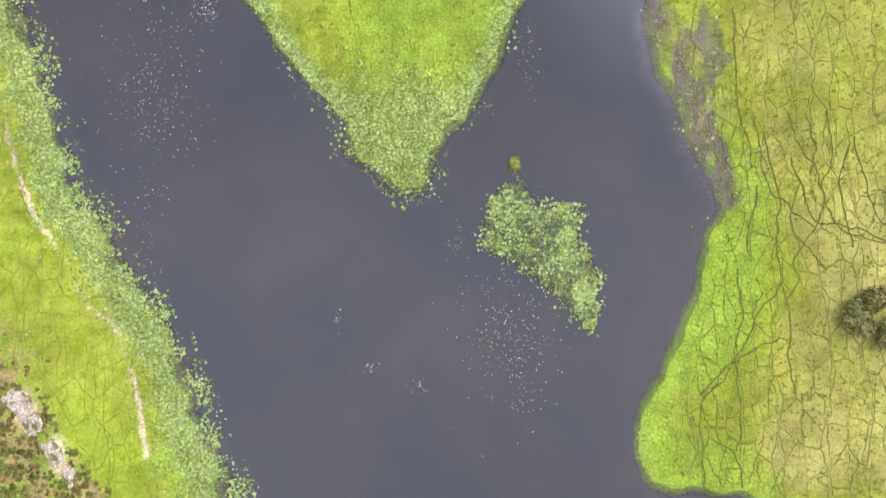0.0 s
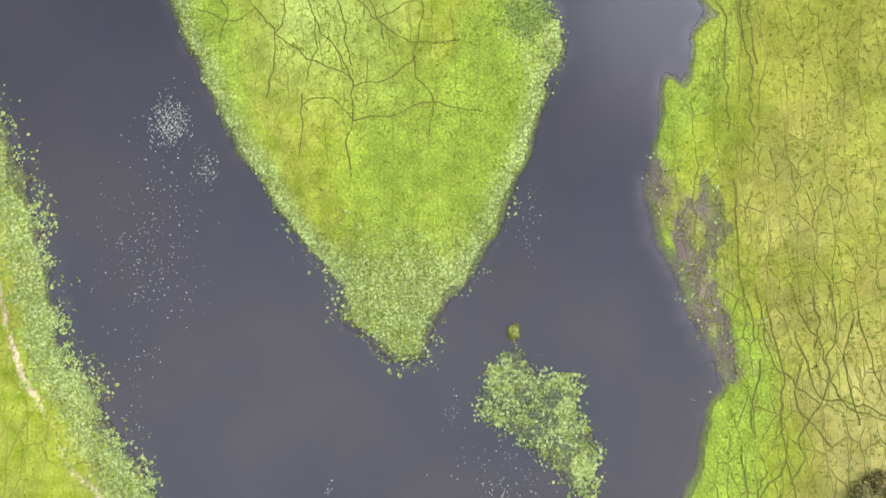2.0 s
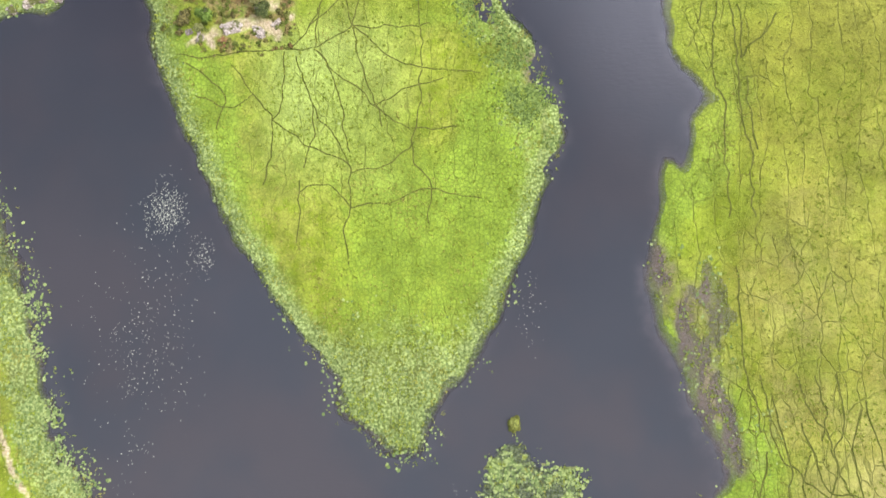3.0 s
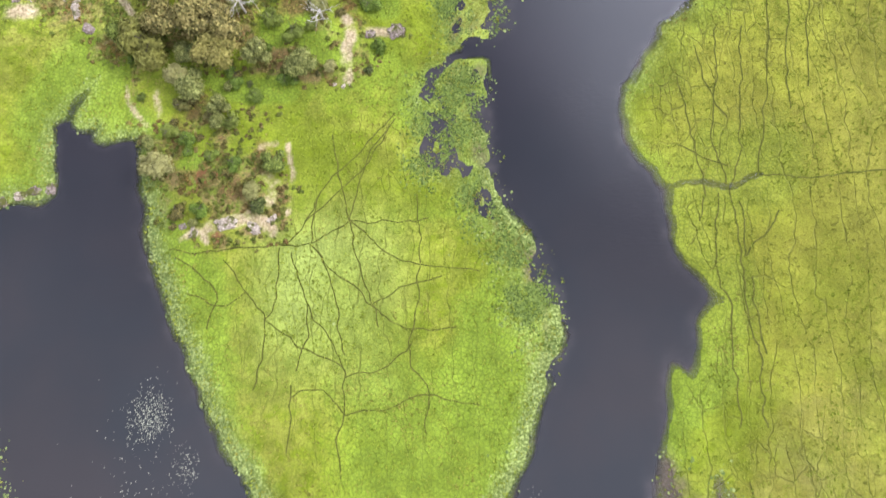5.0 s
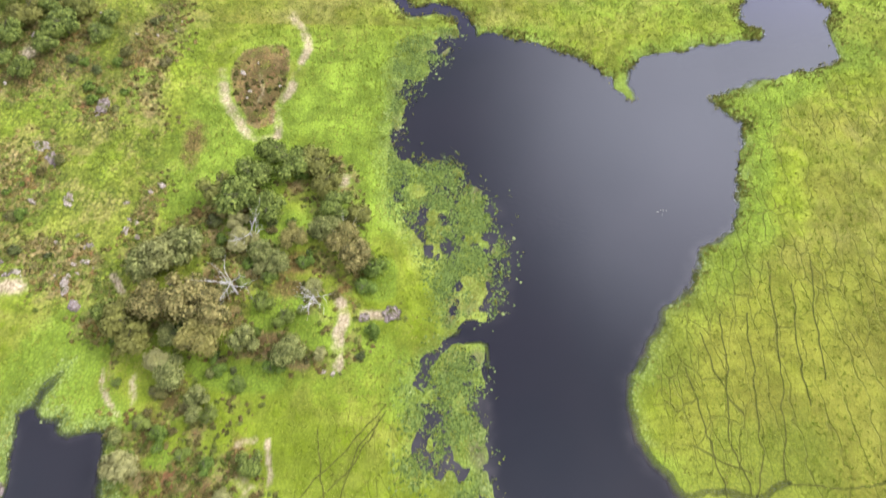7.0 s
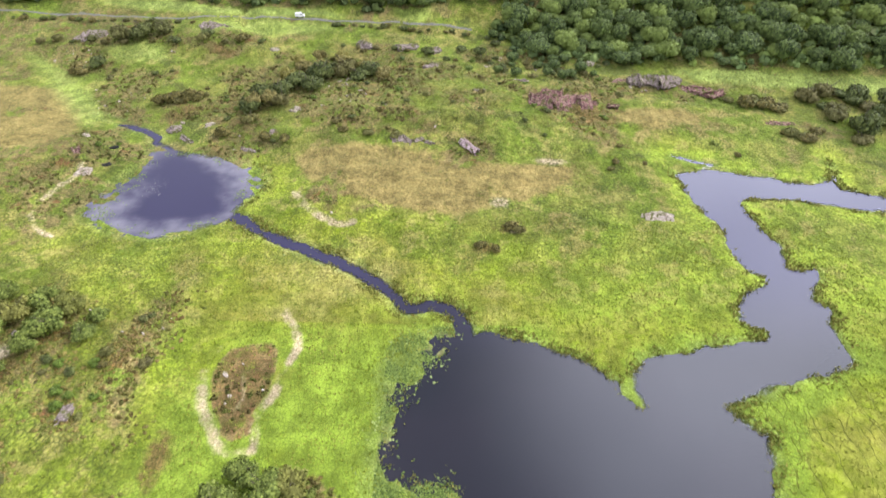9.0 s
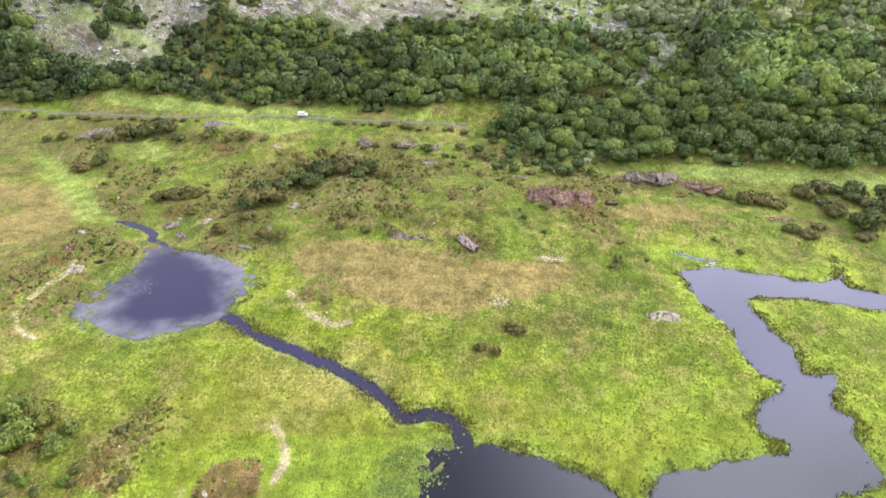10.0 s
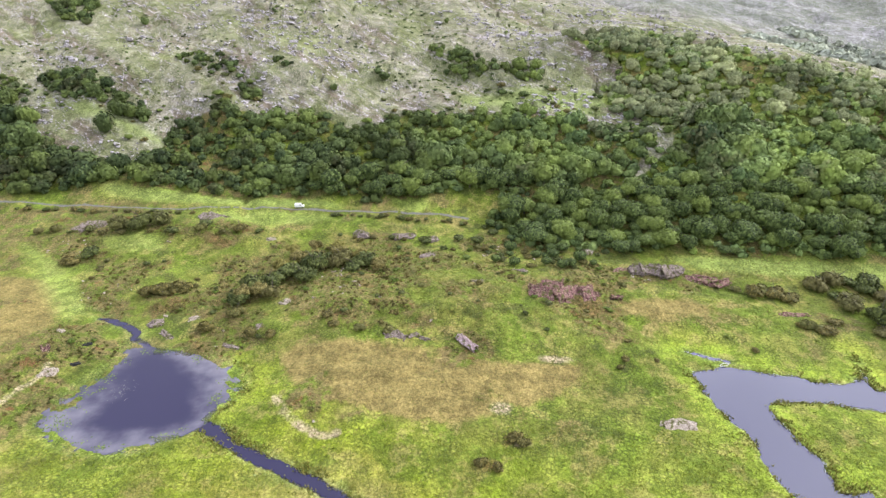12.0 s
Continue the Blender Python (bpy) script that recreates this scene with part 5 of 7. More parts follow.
def trunk_shape(seed, height, reach, limbs, thick, twigs=0):
    """A trunk with limbs that fork; a bare tree gets twigs as well."""
    rng = np.random.default_rng(seed)
    verts, faces, base = [], [], 0

    def add(path, radii, sides):
        nonlocal base
        v, f = tube(path, radii, sides)
        verts.append(v)
        faces.append(f + base)
        base += len(v)

    lean = rng.normal(0, 0.08, 2)
    z = np.linspace(-0.3, height * 0.72, 6)
    stem = np.stack([lean[0] * z + 0.05 * np.sin(z * 2), lean[1] * z, z], 1)
    add(stem, np.linspace(thick, thick * 0.35, 6) * np.array([1.35, 1, 1, 1, 1, 1]), 7)
    for k in range(limbs):
        t = rng.uniform(0.3, 1.0)
        start = stem[0] * (1 - t) + stem[-1] * t
        a, s = rng.uniform(0, 2 * math.pi), rng.uniform(0.5, 0.95) * reach
        way = np.array([math.cos(a), math.sin(a), rng.uniform(0.25, 0.8)])
        path = np.array([start + way * s * q + np.array([0, 0, 0.12 * s * q * q]) + rng.normal(0, 0.05, 3) * q for q in (0, 0.35, 0.7, 1.0)])
        add(path, thick * np.array([0.42, 0.3, 0.19, 0.07]), 5)
        for j in range(twigs):
            q = path[1 + j % 2] + (path[2 + j % 2] - path[1 + j % 2]) * rng.uniform(0, 1)
            w = way + rng.normal(0, 0.6, 3)
            add(np.array([q, q + w * s * 0.22, q + w * s * 0.42 + rng.normal(0, 0.08, 3)]), thick * np.array([0.17, 0.11, 0.04]), 4)
    return np.concatenate(verts), np.concatenate(faces)


def tree_thing(name, seed, leaves, label, category, lobes=9, count=620, size=0.13, low=0.35, squash=0.75, limbs=6, thick=0.055, dome=0.5):
    """One tree, about a metre in crown radius, to be copied at its true size."""
    ob = tagged(new(name), label, category)
    v, f = trunk_shape(seed, 1.0 + low, 0.75, limbs, thick)
    new("trunk", mesh_of("trunk", v, f, BARK, True)).parent = ob
    v, f = crown_shape(seed + 1, lobes, count, size, BALL_SMALL, low, squash, dome, 0.84 if dome > 0.6 else 0.70)
    new("crown", mesh_of("crown", v, f, leaves)).parent = ob
    return ob


def at(x, y, size, tall=1.0, turn=0.0, sink=0.05, lift=None):
    z = floor_at(x, y) if lift is None else lift
    return Matrix.Translation((x, y, z - sink)) @ Euler((0, 0, turn)).to_matrix().to_4x4() @ Matrix.Diagonal((size, size, size * tall, 1))


def plant(models, places, group, sizes, tall=(0.8, 1.15), seed=5):
    """Copies of the models at the places; the first copy of each uses the model itself."""
    rng = random.Random(seed)
    for i, place in enumerate(places):
        model = models[i % len(models)]
        size = rng.uniform(*sizes) if len(place) < 3 else place[2] * 1.3
        m = at(place[0], place[1], size, rng.uniform(*tall), rng.uniform(0, 6.28), 0.04 * size)
        if model.get("planted"):
            ob = copy_thing(model, m @ Matrix.Diagonal((1 / model.scale[0], 1 / model.scale[1], 1 / model.scale[2], 1)))
        else:
            ob = model
            ob.matrix_basis = m
            ob["planted"] = 1
        if group:
            ob["group"] = group


def clear_marks():
    for ob in list(scene.collection.objects):
        if "planted" in ob:
            del ob["planted"]


# ---- woods at the foot of the mountain ----
wood_field = np.maximum.reduce([mask(WOODS_MIDDLE, 9.0), mask(WOODS_EAST, 12.0), mask(WOODS_WEST, 7.0), mask(COPSE_A, 2.0), mask(COPSE_B, 2.0) * 0.8, mask(COPSE_C, 2.0) * 0.9, mask(COPSE_D, 2.0)] + [mask(line, 2.0) for line in (COPSE_E, COPSE_F, COPSE_G, COPSE_H)])
rng = np.random.default_rng(77)
cx, cy = np.meshgrid(np.arange(-420, 560, 6.4), np.arange(412, 860, 6.4))
cx, cy = cx.ravel() + rng.uniform(-3.3, 3.3, cx.size), cy.ravel() + rng.uniform(-3.3, 3.3, cx.size)
keep = (sample(wood_field, cx, cy) + (0.42 + 0.25 * smooth(cy, 490, 540)) * relief(cx, cy, 24.0, 3, 75) * (cy > 425) > rng.uniform(0.30, 0.70, cx.size)) & (sample(meadow, cx, cy) < 0.4) & (rng.random(cx.size) < 0.93)
keep &= (cx < 200) | (cy < 450) | (relief(cx, cy, 40.0, 3, 74) > -0.42)
keep &= sample(np.minimum(away(curve(ROAD, False, 4), False, 8.0), 8.0), cx, cy) > 4.5
wood_x, wood_y = cx[keep], cy[keep]
order = np.argsort(wood_y + 0.15 * np.abs(wood_x))
NEAR_TREES = 280
near, rest = order[:NEAR_TREES], order[NEAR_TREES:]
OAK_LABEL = "round-crowned green oak tree at the edge of the woods"
oaks = [tree_thing("oak_tree", 100 + 3 * k, LEAF_OAK, OAK_LABEL, "tree", 11, 1400, 0.068, 0.35, 0.8, 6, 0.055, 0.74) for k in range(5)]
plant(oaks, [(wood_x[i], wood_y[i]) for i in near], "trees of the wood edge", (2.8, 7.4), (0.8, 1.35), 8)


def joined_crowns(name, xs, ys, sizes, shapes, material, seed, sink=0.1, tall=(0.75, 1.1)):
    """Many crowns or bushes in one mesh."""
    rng = np.random.default_rng(seed)
    verts, faces, tones, base = [], [], [], 0
    zs = sample(ZZ, xs, ys)
    for x, y, z, s in zip(xs, ys, zs, sizes):
        v, f = shapes[rng.integers(len(shapes))]
        a = rng.uniform(0, 6.28)
        c, n = math.cos(a) * s, math.sin(a) * s
        h = s * rng.uniform(*tall)
        verts.append(np.column_stack([v[:, 0] * c - v[:, 1] * n + x, v[:, 0] * n + v[:, 1] * c + y, v[:, 2] * h + z - sink * s]))
        faces.append(f + base)
        base += len(v)
        tones.append(np.tile(rng.random(2), (len(v), 1)))
    mesh = mesh_of(name, np.concatenate(verts), np.concatenate(faces), material)
    tones = np.concatenate(tones)
    colour_layer(mesh, "tree", tones[:, 0], tones[:, 1], tones[:, 0])
    return new(name, mesh)


far_shapes = [crown_shape(300 + k, 7, 330, 0.098, BALL_SMALL, 0.2, 0.85, 0.74) for k in range(8)]
upper = (wood_x[rest] > 95) & (wood_y[rest] + 12 * rng.normal(0, 1, len(rest)) > 520)
high, rest = rest[upper], rest[~upper]
tagged(joined_crowns("upper_woods", wood_x[high], wood_y[high], 2.4 + 4.4 * rng.random(len(high)) ** 1.2, far_shapes, UPPER_WOODS, 13, 0.15, (0.80, 1.30)), "paler birch woods and scrub on the mountain spur, haze in their colour", "woods", kind="stuff")
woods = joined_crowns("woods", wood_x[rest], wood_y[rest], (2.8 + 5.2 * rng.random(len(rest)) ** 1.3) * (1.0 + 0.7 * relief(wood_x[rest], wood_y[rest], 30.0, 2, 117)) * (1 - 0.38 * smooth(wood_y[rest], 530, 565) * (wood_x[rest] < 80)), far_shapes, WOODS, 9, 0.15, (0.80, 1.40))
tagged(woods, "dense green oak woods covering the lower mountainside", "woods", kind="stuff")
ux, uy = rng.uniform(-400, 460, 26000), rng.uniform(420, 690, 26000)
ok = (sample(wood_field, ux, uy) > 0.35) & (sample(meadow, ux, uy) < 0.3) & (sample(np.minimum(away(curve(ROAD, False, 4), False, 8.0), 8.0), ux, uy) > 4.0)
ux, uy = ux[ok][:2600], uy[ok][:2600]
under_shapes = [crown_shape(380 + k, 2, 36, 0.32, BALL_LOW, 0.05, 0.9, 0.6) for k in range(5)]
tagged(joined_crowns("undergrowth", ux, uy, rng.uniform(2.2, 4.4, len(ux)), under_shapes, WOODS, 12, 0.15), "dark green saplings and scrub filling the woods", "undergrowth", kind="stuff")
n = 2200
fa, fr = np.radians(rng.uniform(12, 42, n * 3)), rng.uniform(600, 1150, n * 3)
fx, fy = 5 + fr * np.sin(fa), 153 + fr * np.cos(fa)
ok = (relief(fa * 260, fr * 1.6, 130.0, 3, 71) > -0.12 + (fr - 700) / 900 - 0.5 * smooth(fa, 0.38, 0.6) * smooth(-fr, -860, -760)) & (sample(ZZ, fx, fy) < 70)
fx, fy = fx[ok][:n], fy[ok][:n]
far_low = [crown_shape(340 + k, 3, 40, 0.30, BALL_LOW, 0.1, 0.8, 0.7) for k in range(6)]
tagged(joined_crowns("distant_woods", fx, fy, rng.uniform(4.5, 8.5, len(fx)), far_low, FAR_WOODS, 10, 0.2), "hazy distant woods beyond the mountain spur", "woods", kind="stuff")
n = 9000
hx, hy = rng.uniform(-420, 330, n * 2), rng.uniform(470, 760, n * 2)
ok = (relief((0.77 * hx - 0.64 * hy) * 0.35, 0.64 * hx + 0.77 * hy, 26.0, 3, 73) > 0.16) & (sample(hill, hx, hy) > 0.5)
hx, hy = hx[ok][:1500], hy[ok][:1500]
scrub_shapes = [crown_shape(360 + k, 2, 36, 0.28, BALL_LOW, 0.0, 0.55, 0.6) for k in range(5)]
tagged(joined_crowns("hillside_scrub", hx, hy, rng.uniform(0.5, 1.9, len(hx)), scrub_shapes, WOODS, 11, 0.2), "low dark scrub scattered over the rocky slope", "scrub", kind="stuff")

# ---- trees and bushes of the marsh ----
willow = [tree_thing("willow_tree", 130 + 3 * k, LEAF_WILLOW, "grey-green willow tree on a heathy knoll", "tree", 13, 2200, 0.050, 0.25, 0.8, 8, 0.045, 0.42) for k in range(3)]
brown = [tree_thing("birch_tree", 150 + 3 * k, LEAF_BROWN, "brownish-green thin-leaved tree on a heathy knoll", "tree", 15, 2200, 0.044, 0.35, 0.85, 12, 0.045, 0.38) for k in range(2)]
holly = [tree_thing("holly_tree", 170 + 3 * k, LEAF_HOLLY, "dark green dense tree beside the marsh", "tree", 13, 2200, 0.050, 0.2, 0.8, 7, 0.05, 0.42) for k in range(3)]
shrubs = [tree_thing("shrub", 190 + 3 * k, LEAF_MOSS, "bright green low shrub on heathy ground", "shrub", 9, 1100, 0.062, 0.05, 0.6) for k in range(2)]
bush = [tree_thing("bush", 210 + 3 * k, LEAF_BUSH, "dark green bush on rough grass", "bush", 11, 1200, 0.064, 0.05, 0.65) for k in range(3)]
gorse = [tree_thing("gorse_bush", 230 + 3 * k, LEAF_GORSE, "brown-green gorse bush on rough grass", "bush", 10, 1200, 0.060, 0.02, 0.6) for k in range(2)]
GROVE = "trees on the heathy knoll"
plant(willow, [(-60.4, 172.2, 4.6), (-64.2, 169.0, 3.8), (-54.5, 173.4, 4.2), (-53.4, 145.2, 3.4), (-57.4, 147.6, 2.6), (-38.1, 151.6, 3.0), (-28.4, 148.9, 3.2), (-37.7, 172.9, 3.0), (-42.1, 176.0, 3.2), (-33.5, 169.8, 2.6), (-59.4, 125.8, 3.3), (-46.6, 139.8, 2.3), (-23.1, 178.2, 3.4), (-25.1, 163.8, 2.2), (-44.0, 181.4, 2.6)], GROVE, (2, 3))
plant(brown, [(-52.4, 161.5, 5.0), (-58.9, 160.4, 4.4), (-47.0, 158.3, 4.2), (-48.3, 151.8, 4.6), (-30.2, 176.3, 3.0), (-15.6, 172.2, 3.6), (-18.3, 175.3, 4.0)], GROVE, (2, 3))
plant(holly, [(-44.7, 186.8, 4.8), (-50.0, 189.6, 4.0), (-37.7, 184.2, 3.8), (-42.8, 194.3, 4.2), (-66.2, 156.3, 4.3), (-70.4, 157.7, 3.2), (-63.3, 152.4, 3.6), (-21.5, 185.0, 3.6), (-16.1, 183.5, 3.0), (-28.0, 198.9, 4.2), (-33.5, 197.9, 4.4), (-39.4, 201.5, 3.6), (-24.4, 192.1, 3.4), (-33.7, 126.4, 2.6)], GROVE, (2, 3))
plant(shrubs, [(-12.1, 169.4, 3.4), (-49.7, 116.1, 2.0), (-43.7, 135.9, 2.2), (-13.6, 164.8, 2.4), (-36.1, 160.3, 2.6), (-30.6, 157.2, 2.4), (-54.0, 133.0, 2.0), (-48.0, 128.0, 1.6), (-39.0, 143.0, 2.0)], "shrubs on the heathy knoll", (2, 3))
knoll = random.Random(12)
spots = []
while len(spots) < 84:
    x, y = knoll.uniform(-72, -6), knoll.uniform(112, 200)
    if sample(mask_heath_core, x, y) > 0.6 and sample(bare, x, y) < 0.3:
        spots.append((x, y, knoll.uniform(0.8, 2.0)))
plant([shrubs[0], willow[1], gorse[0], shrubs[1], bush[1]], spots, "shrubs on the heathy knoll", (1, 2), (0.8, 1.1), 13)
west = []
while len(west) < 40:
    x, y = knoll.uniform(-125, -58), knoll.uniform(165, 262)
    if sample(heath, x, y) > 0.35 and relief(np.array(x), np.array(y), 20.0, 2, 57) > 0.0:
        west.append((x, y, knoll.uniform(0.7, 1.9)))
plant([gorse[1], bush[2], shrubs[0]], west, "shrubs of the western heath", (1, 2), (0.8, 1.1), 14)
north = []
while len(north) < 170:
    x, y = knoll.uniform(-170, 130), knoll.uniform(325, 432)
    if sample(wet, x, y) < -6 and sample(meadow, x, y) < 0.2 and sample(bog, x, y) < 0.3 and (relief(np.array(x), np.array(y), 26.0, 3, 58) > 0.2 or sample(heath, x, y) > 0.45):
        north.append((x, y, knoll.uniform(0.5, 1.7)))
plant([gorse[0], bush[0], gorse[1], shrubs[1]], north, "shrubs of the rough pasture", (1, 2), (0.7, 1.1), 15)
plant(holly, [(-102.5, 243.1, 4.6), (-113.0, 247.0, 4.2), (-110.0, 227.7, 3.0), (-92.7, 241.4, 3.2), (-105.0, 236.2, 3.6), (-99.8, 250.1, 4.0), (-117.0, 240.1, 3.8), (-108.3, 252.0, 4.0), (-117.3, 231.6, 3.0), (-91.5, 248.5, 2.6), (-125.9, 244.6, 4.0), (-121.1, 255.2, 3.6)], "trees of the western grove", (2, 3))
plant(bush, [(-79.8, 371.7, 4.6), (-75.2, 380.4, 5.0), (-66.4, 375.0, 4.4), (-61.4, 393.9, 5.2), (-52.1, 398.7, 5.6), (-42.7, 404.3, 5.4), (-29.3, 403.3, 4.8), (-54.9, 387.4, 4.8), (-35.8, 399.5, 4.6), (-70.0, 385.7, 4.8), (-161.0, 437.6, 5.0), (-151.1, 438.7, 5.4), (-141.4, 440.3, 5.0), (-163.7, 414.7, 4.2), (180.4, 379.6, 5.6), (186.3, 366.5, 6.0), (175.7, 395.6, 5.0), (186.1, 398.3, 5.2), (198.0, 396.4, 5.6), (202.0, 376.6, 6.0), (210.7, 389.2, 6.0)], "dark bushes on the rough pasture", (3, 5), (1.0, 1.45))
plant(brown, [(-67.9, 398.8, 3.8), (-61.2, 403.6, 4.0), (-53.6, 407.9, 3.6), (-43.2, 410.3, 3.8), (-32.6, 407.8, 3.8), (-23.3, 400.6, 3.4), (-77.2, 371.2, 3.6), (-70.9, 374.2, 3.4), (-66.6, 415.3, 3.4), (-56.3, 419.2, 3.2), (-45.5, 421.1, 3.2)], "trees of the pasture grove", (3, 4), (1.0, 1.35), 16)
plant(bush, [(174.2, 397.0, 3.6), (183.2, 399.5, 4.0), (193.5, 400.0, 4.2), (198.0, 393.5, 4.4), (200.5, 387.7, 4.4), (180.8, 385.9, 3.8), (182.7, 379.4, 4.2), (187.8, 373.2, 3.8), (183.6, 359.4, 4.2)], "dark bushes by the river", (3, 4), (0.7, 1.0), 21)
plant(gorse, [(153.6, 363.3, 2.8), (159.0, 361.3, 3.0), (168.6, 366.7, 3.0), (137.0, 390.6, 2.6), (146.7, 390.5, 3.0), (154.6, 388.9, 3.0), (160.4, 386.4, 2.8), (-36.3, 351.8, 2.2), (-25.1, 349.6, 2.4), (-14.0, 347.5, 2.4), (-39.3, 356.5, 2.2), (22.0, 380.6, 1.8), (36.2, 388.5, 2.0), (-102.2, 367.1, 2.2), (-113.3, 377.1, 2.4)], "brown bushes on rough grass", (2, 3), (0.6, 0.9), 22)
plant(gorse, [(-115.6, 379.1, 4.2), (-107.8, 381.4, 4.4), (-121.6, 379.1, 3.4), (161.2, 358.0, 3.8), (154.1, 361.6, 3.2), (142.9, 387.7, 4.2), (152.8, 388.1, 4.6), (148.9, 389.6, 3.8), (158.2, 384.9, 4.0), (28.6, 294.8, 2.4), (17.9, 284.9, 2.0), (22.3, 282.7, 1.8), (31.2, 292.7, 2.0), (-171.2, 408.3, 4.0), (-77.0, 361.9, 3.6), (-86.7, 353.3, 3.0), (-67.5, 349.4, 2.8), (-59.0, 346.9, 2.4), (88.6, -9.6, 3.6), (91.0, -5.0, 3.2), (94.0, -12.0, 3.4)], "brown bushes on rough grass", (3, 5))
hedge = [(-210 + 5.2 * k + (k * 37 % 5), 433.0 + (k * 53 % 5)) for k in range(48) if (k * 29) % 11 > 3]
hedge = [(x, y) for x, y in hedge if not -82 < x < -55]
road_line = curve(ROAD, False, 10)
for x, y in road_line[:-1]:
    if not -128 < x < -56 and knoll.random() < (0.55 if x < -56 else 0.8):
        hedge.append((x + knoll.uniform(-2.0, 2.0), y - knoll.uniform(4.0, 6.0), knoll.uniform(0.8, 2.2)))
plant([bush[0], gorse[0], bush[2]], hedge, "bushes along the road", (1.6, 4.2))
plant([oaks[1], bush[1]], [(-60 + 11.0 * k, 405 + (k * 31 % 21)) for k in range(9) if k not in (2, 3, 5)], "bushes below the road", (1.6, 2.8))
above = []
while len(above) < 70:
    x, y = knoll.uniform(-260, 135), knoll.uniform(500, 580)
    if 0.01 < sample(smooth(wood_field, 0.0, 1.0), x, y) + 0.25 * (relief(np.array(x), np.array(y), 30.0, 3, 76) > 0.05) < 0.6:
        above.append((x, y, knoll.uniform(1.2, 3.2)))
plant([oaks[2], bush[0], oaks[4], gorse[1]], above, "scattered trees above the woods", (2, 3), (0.7, 1.0), 18)
verge = []
while len(verge) < 34:
    x, y = knoll.uniform(8, 78), knoll.uniform(402, 452)
    if sample(wood_field, x, y) < 0.4 and relief(np.array(x), np.array(y), 18.0, 2, 63) > -0.1:
        verge.append((x, y, knoll.uniform(1.3, 3.0)))
plant([oaks[0], gorse[0], oaks[3], bush[1]], verge, "scattered trees below the woods", (2, 3), (0.8, 1.1), 17)
clear_marks()


def dead_tree(x, y, size, seed):
    v, f = trunk_shape(seed, 1.2, 1.0, 9, 0.06, 5)
    ob = tagged(new("dead_tree", mesh_of("dead_tree", v, f, DEAD_WOOD, True)), "bleached white dead tree with bare forked branches", "tree", "dead trees")
    ob.matrix_basis = at(x, y, size, 1.0, seed)


dead_tree(-42.0, 163.0, 5.4, 3)
dead_tree(-24.0, 161.0, 4.8, 4)
dead_tree(-39.8, 176.6, 4.6, 5)
dead_tree(-18.7, 177.7, 3.6, 6)


# ---- rocks ----
def rock_shape(seed, size, tilt=0.0, slabs=1, power=0.8):
    """A weathered outcrop of one or more cracked, tilted blocks."""
    rng = np.random.default_rng(seed)
    bv, bf = BALL_LARGE if max(size) > 1.5 else BALL_MIDDLE
    verts, faces, base = [], [], 0
    for k in range(slabs):
        v = np.sign(bv) * np.abs(bv) ** power
        s = rng.uniform(2.0, 3.4)
        o = Vector(rng.uniform(-50, 50, 3))
        push = np.array([noise.fractal(Vector(p) * s * 0.6 + o, 1.0, 2.0, 4) for p in bv])
        v = v * (1 + 0.46 * push[:, None])
        w = np.array(size) / 2 * ((1, 1, 1) if slabs == 1 else (rng.uniform(0.30, 0.46), rng.uniform(0.7, 1.0), rng.uniform(0.65, 1.05)))
        v = v * w
        a = tilt + rng.normal(0, 0.08)
        c, n = math.cos(a), math.sin(a)
        v = np.column_stack([v[:, 0], v[:, 1] * c - v[:, 2] * n, v[:, 1] * n + v[:, 2] * c])
        b = rng.normal(0, 0.25)
        c, n = math.cos(b), math.sin(b)
        v = np.column_stack([v[:, 0] * c - v[:, 1] * n, v[:, 0] * n + v[:, 1] * c, v[:, 2]])
        if slabs > 1:
            v = v + ((k / (slabs - 1) - 0.5) * size[0] * 0.78, rng.normal(0, 0.12) * size[1], 0)
        verts.append(v)
        faces.append(bf + base)
        base += len(v)
    return np.concatenate(verts), np.concatenate(faces)


def rock(x, y, size, material, label, seed, turn=0.0, tilt=0.0, slabs=1, bury=0.12, group="", name="rock_outcrop"):
    if slabs == 1:
        v, f = rock_shape(seed, size, tilt)
        ob = new(name, mesh_of(name, v, f, material, False))
    else:
        ob = new(name)
        pick = random.Random(seed)
        for k in range(slabs):
            v, f = rock_shape(seed + 40 * k, (size[0] * pick.uniform(0.22, 0.50), size[1] * pick.uniform(0.45, 1.05), size[2] * pick.uniform(0.5, 1.05)), tilt + pick.gauss(0, 0.08), 1, 0.5)
            slab = new("slab", mesh_of("slab", v, f, material, False))
            slab.parent = ob
            slab.matrix_basis = pose((k / (slabs - 1) - 0.5) * size[0] * 0.74, pick.gauss(0, 0.12) * size[1], 0, 0, 0, pick.gauss(0, 24))
    tagged(ob, label, "rock", group)
    ob.matrix_basis = at(x, y, 1.0, 1.0, turn, bury * size[2])


PALE, GREY, RED = "bleached pale rock outcrop breaking through the heath", "lichen-grey rock outcrop in rough grass", "purple-red sandstone outcrop with sloping slabs"
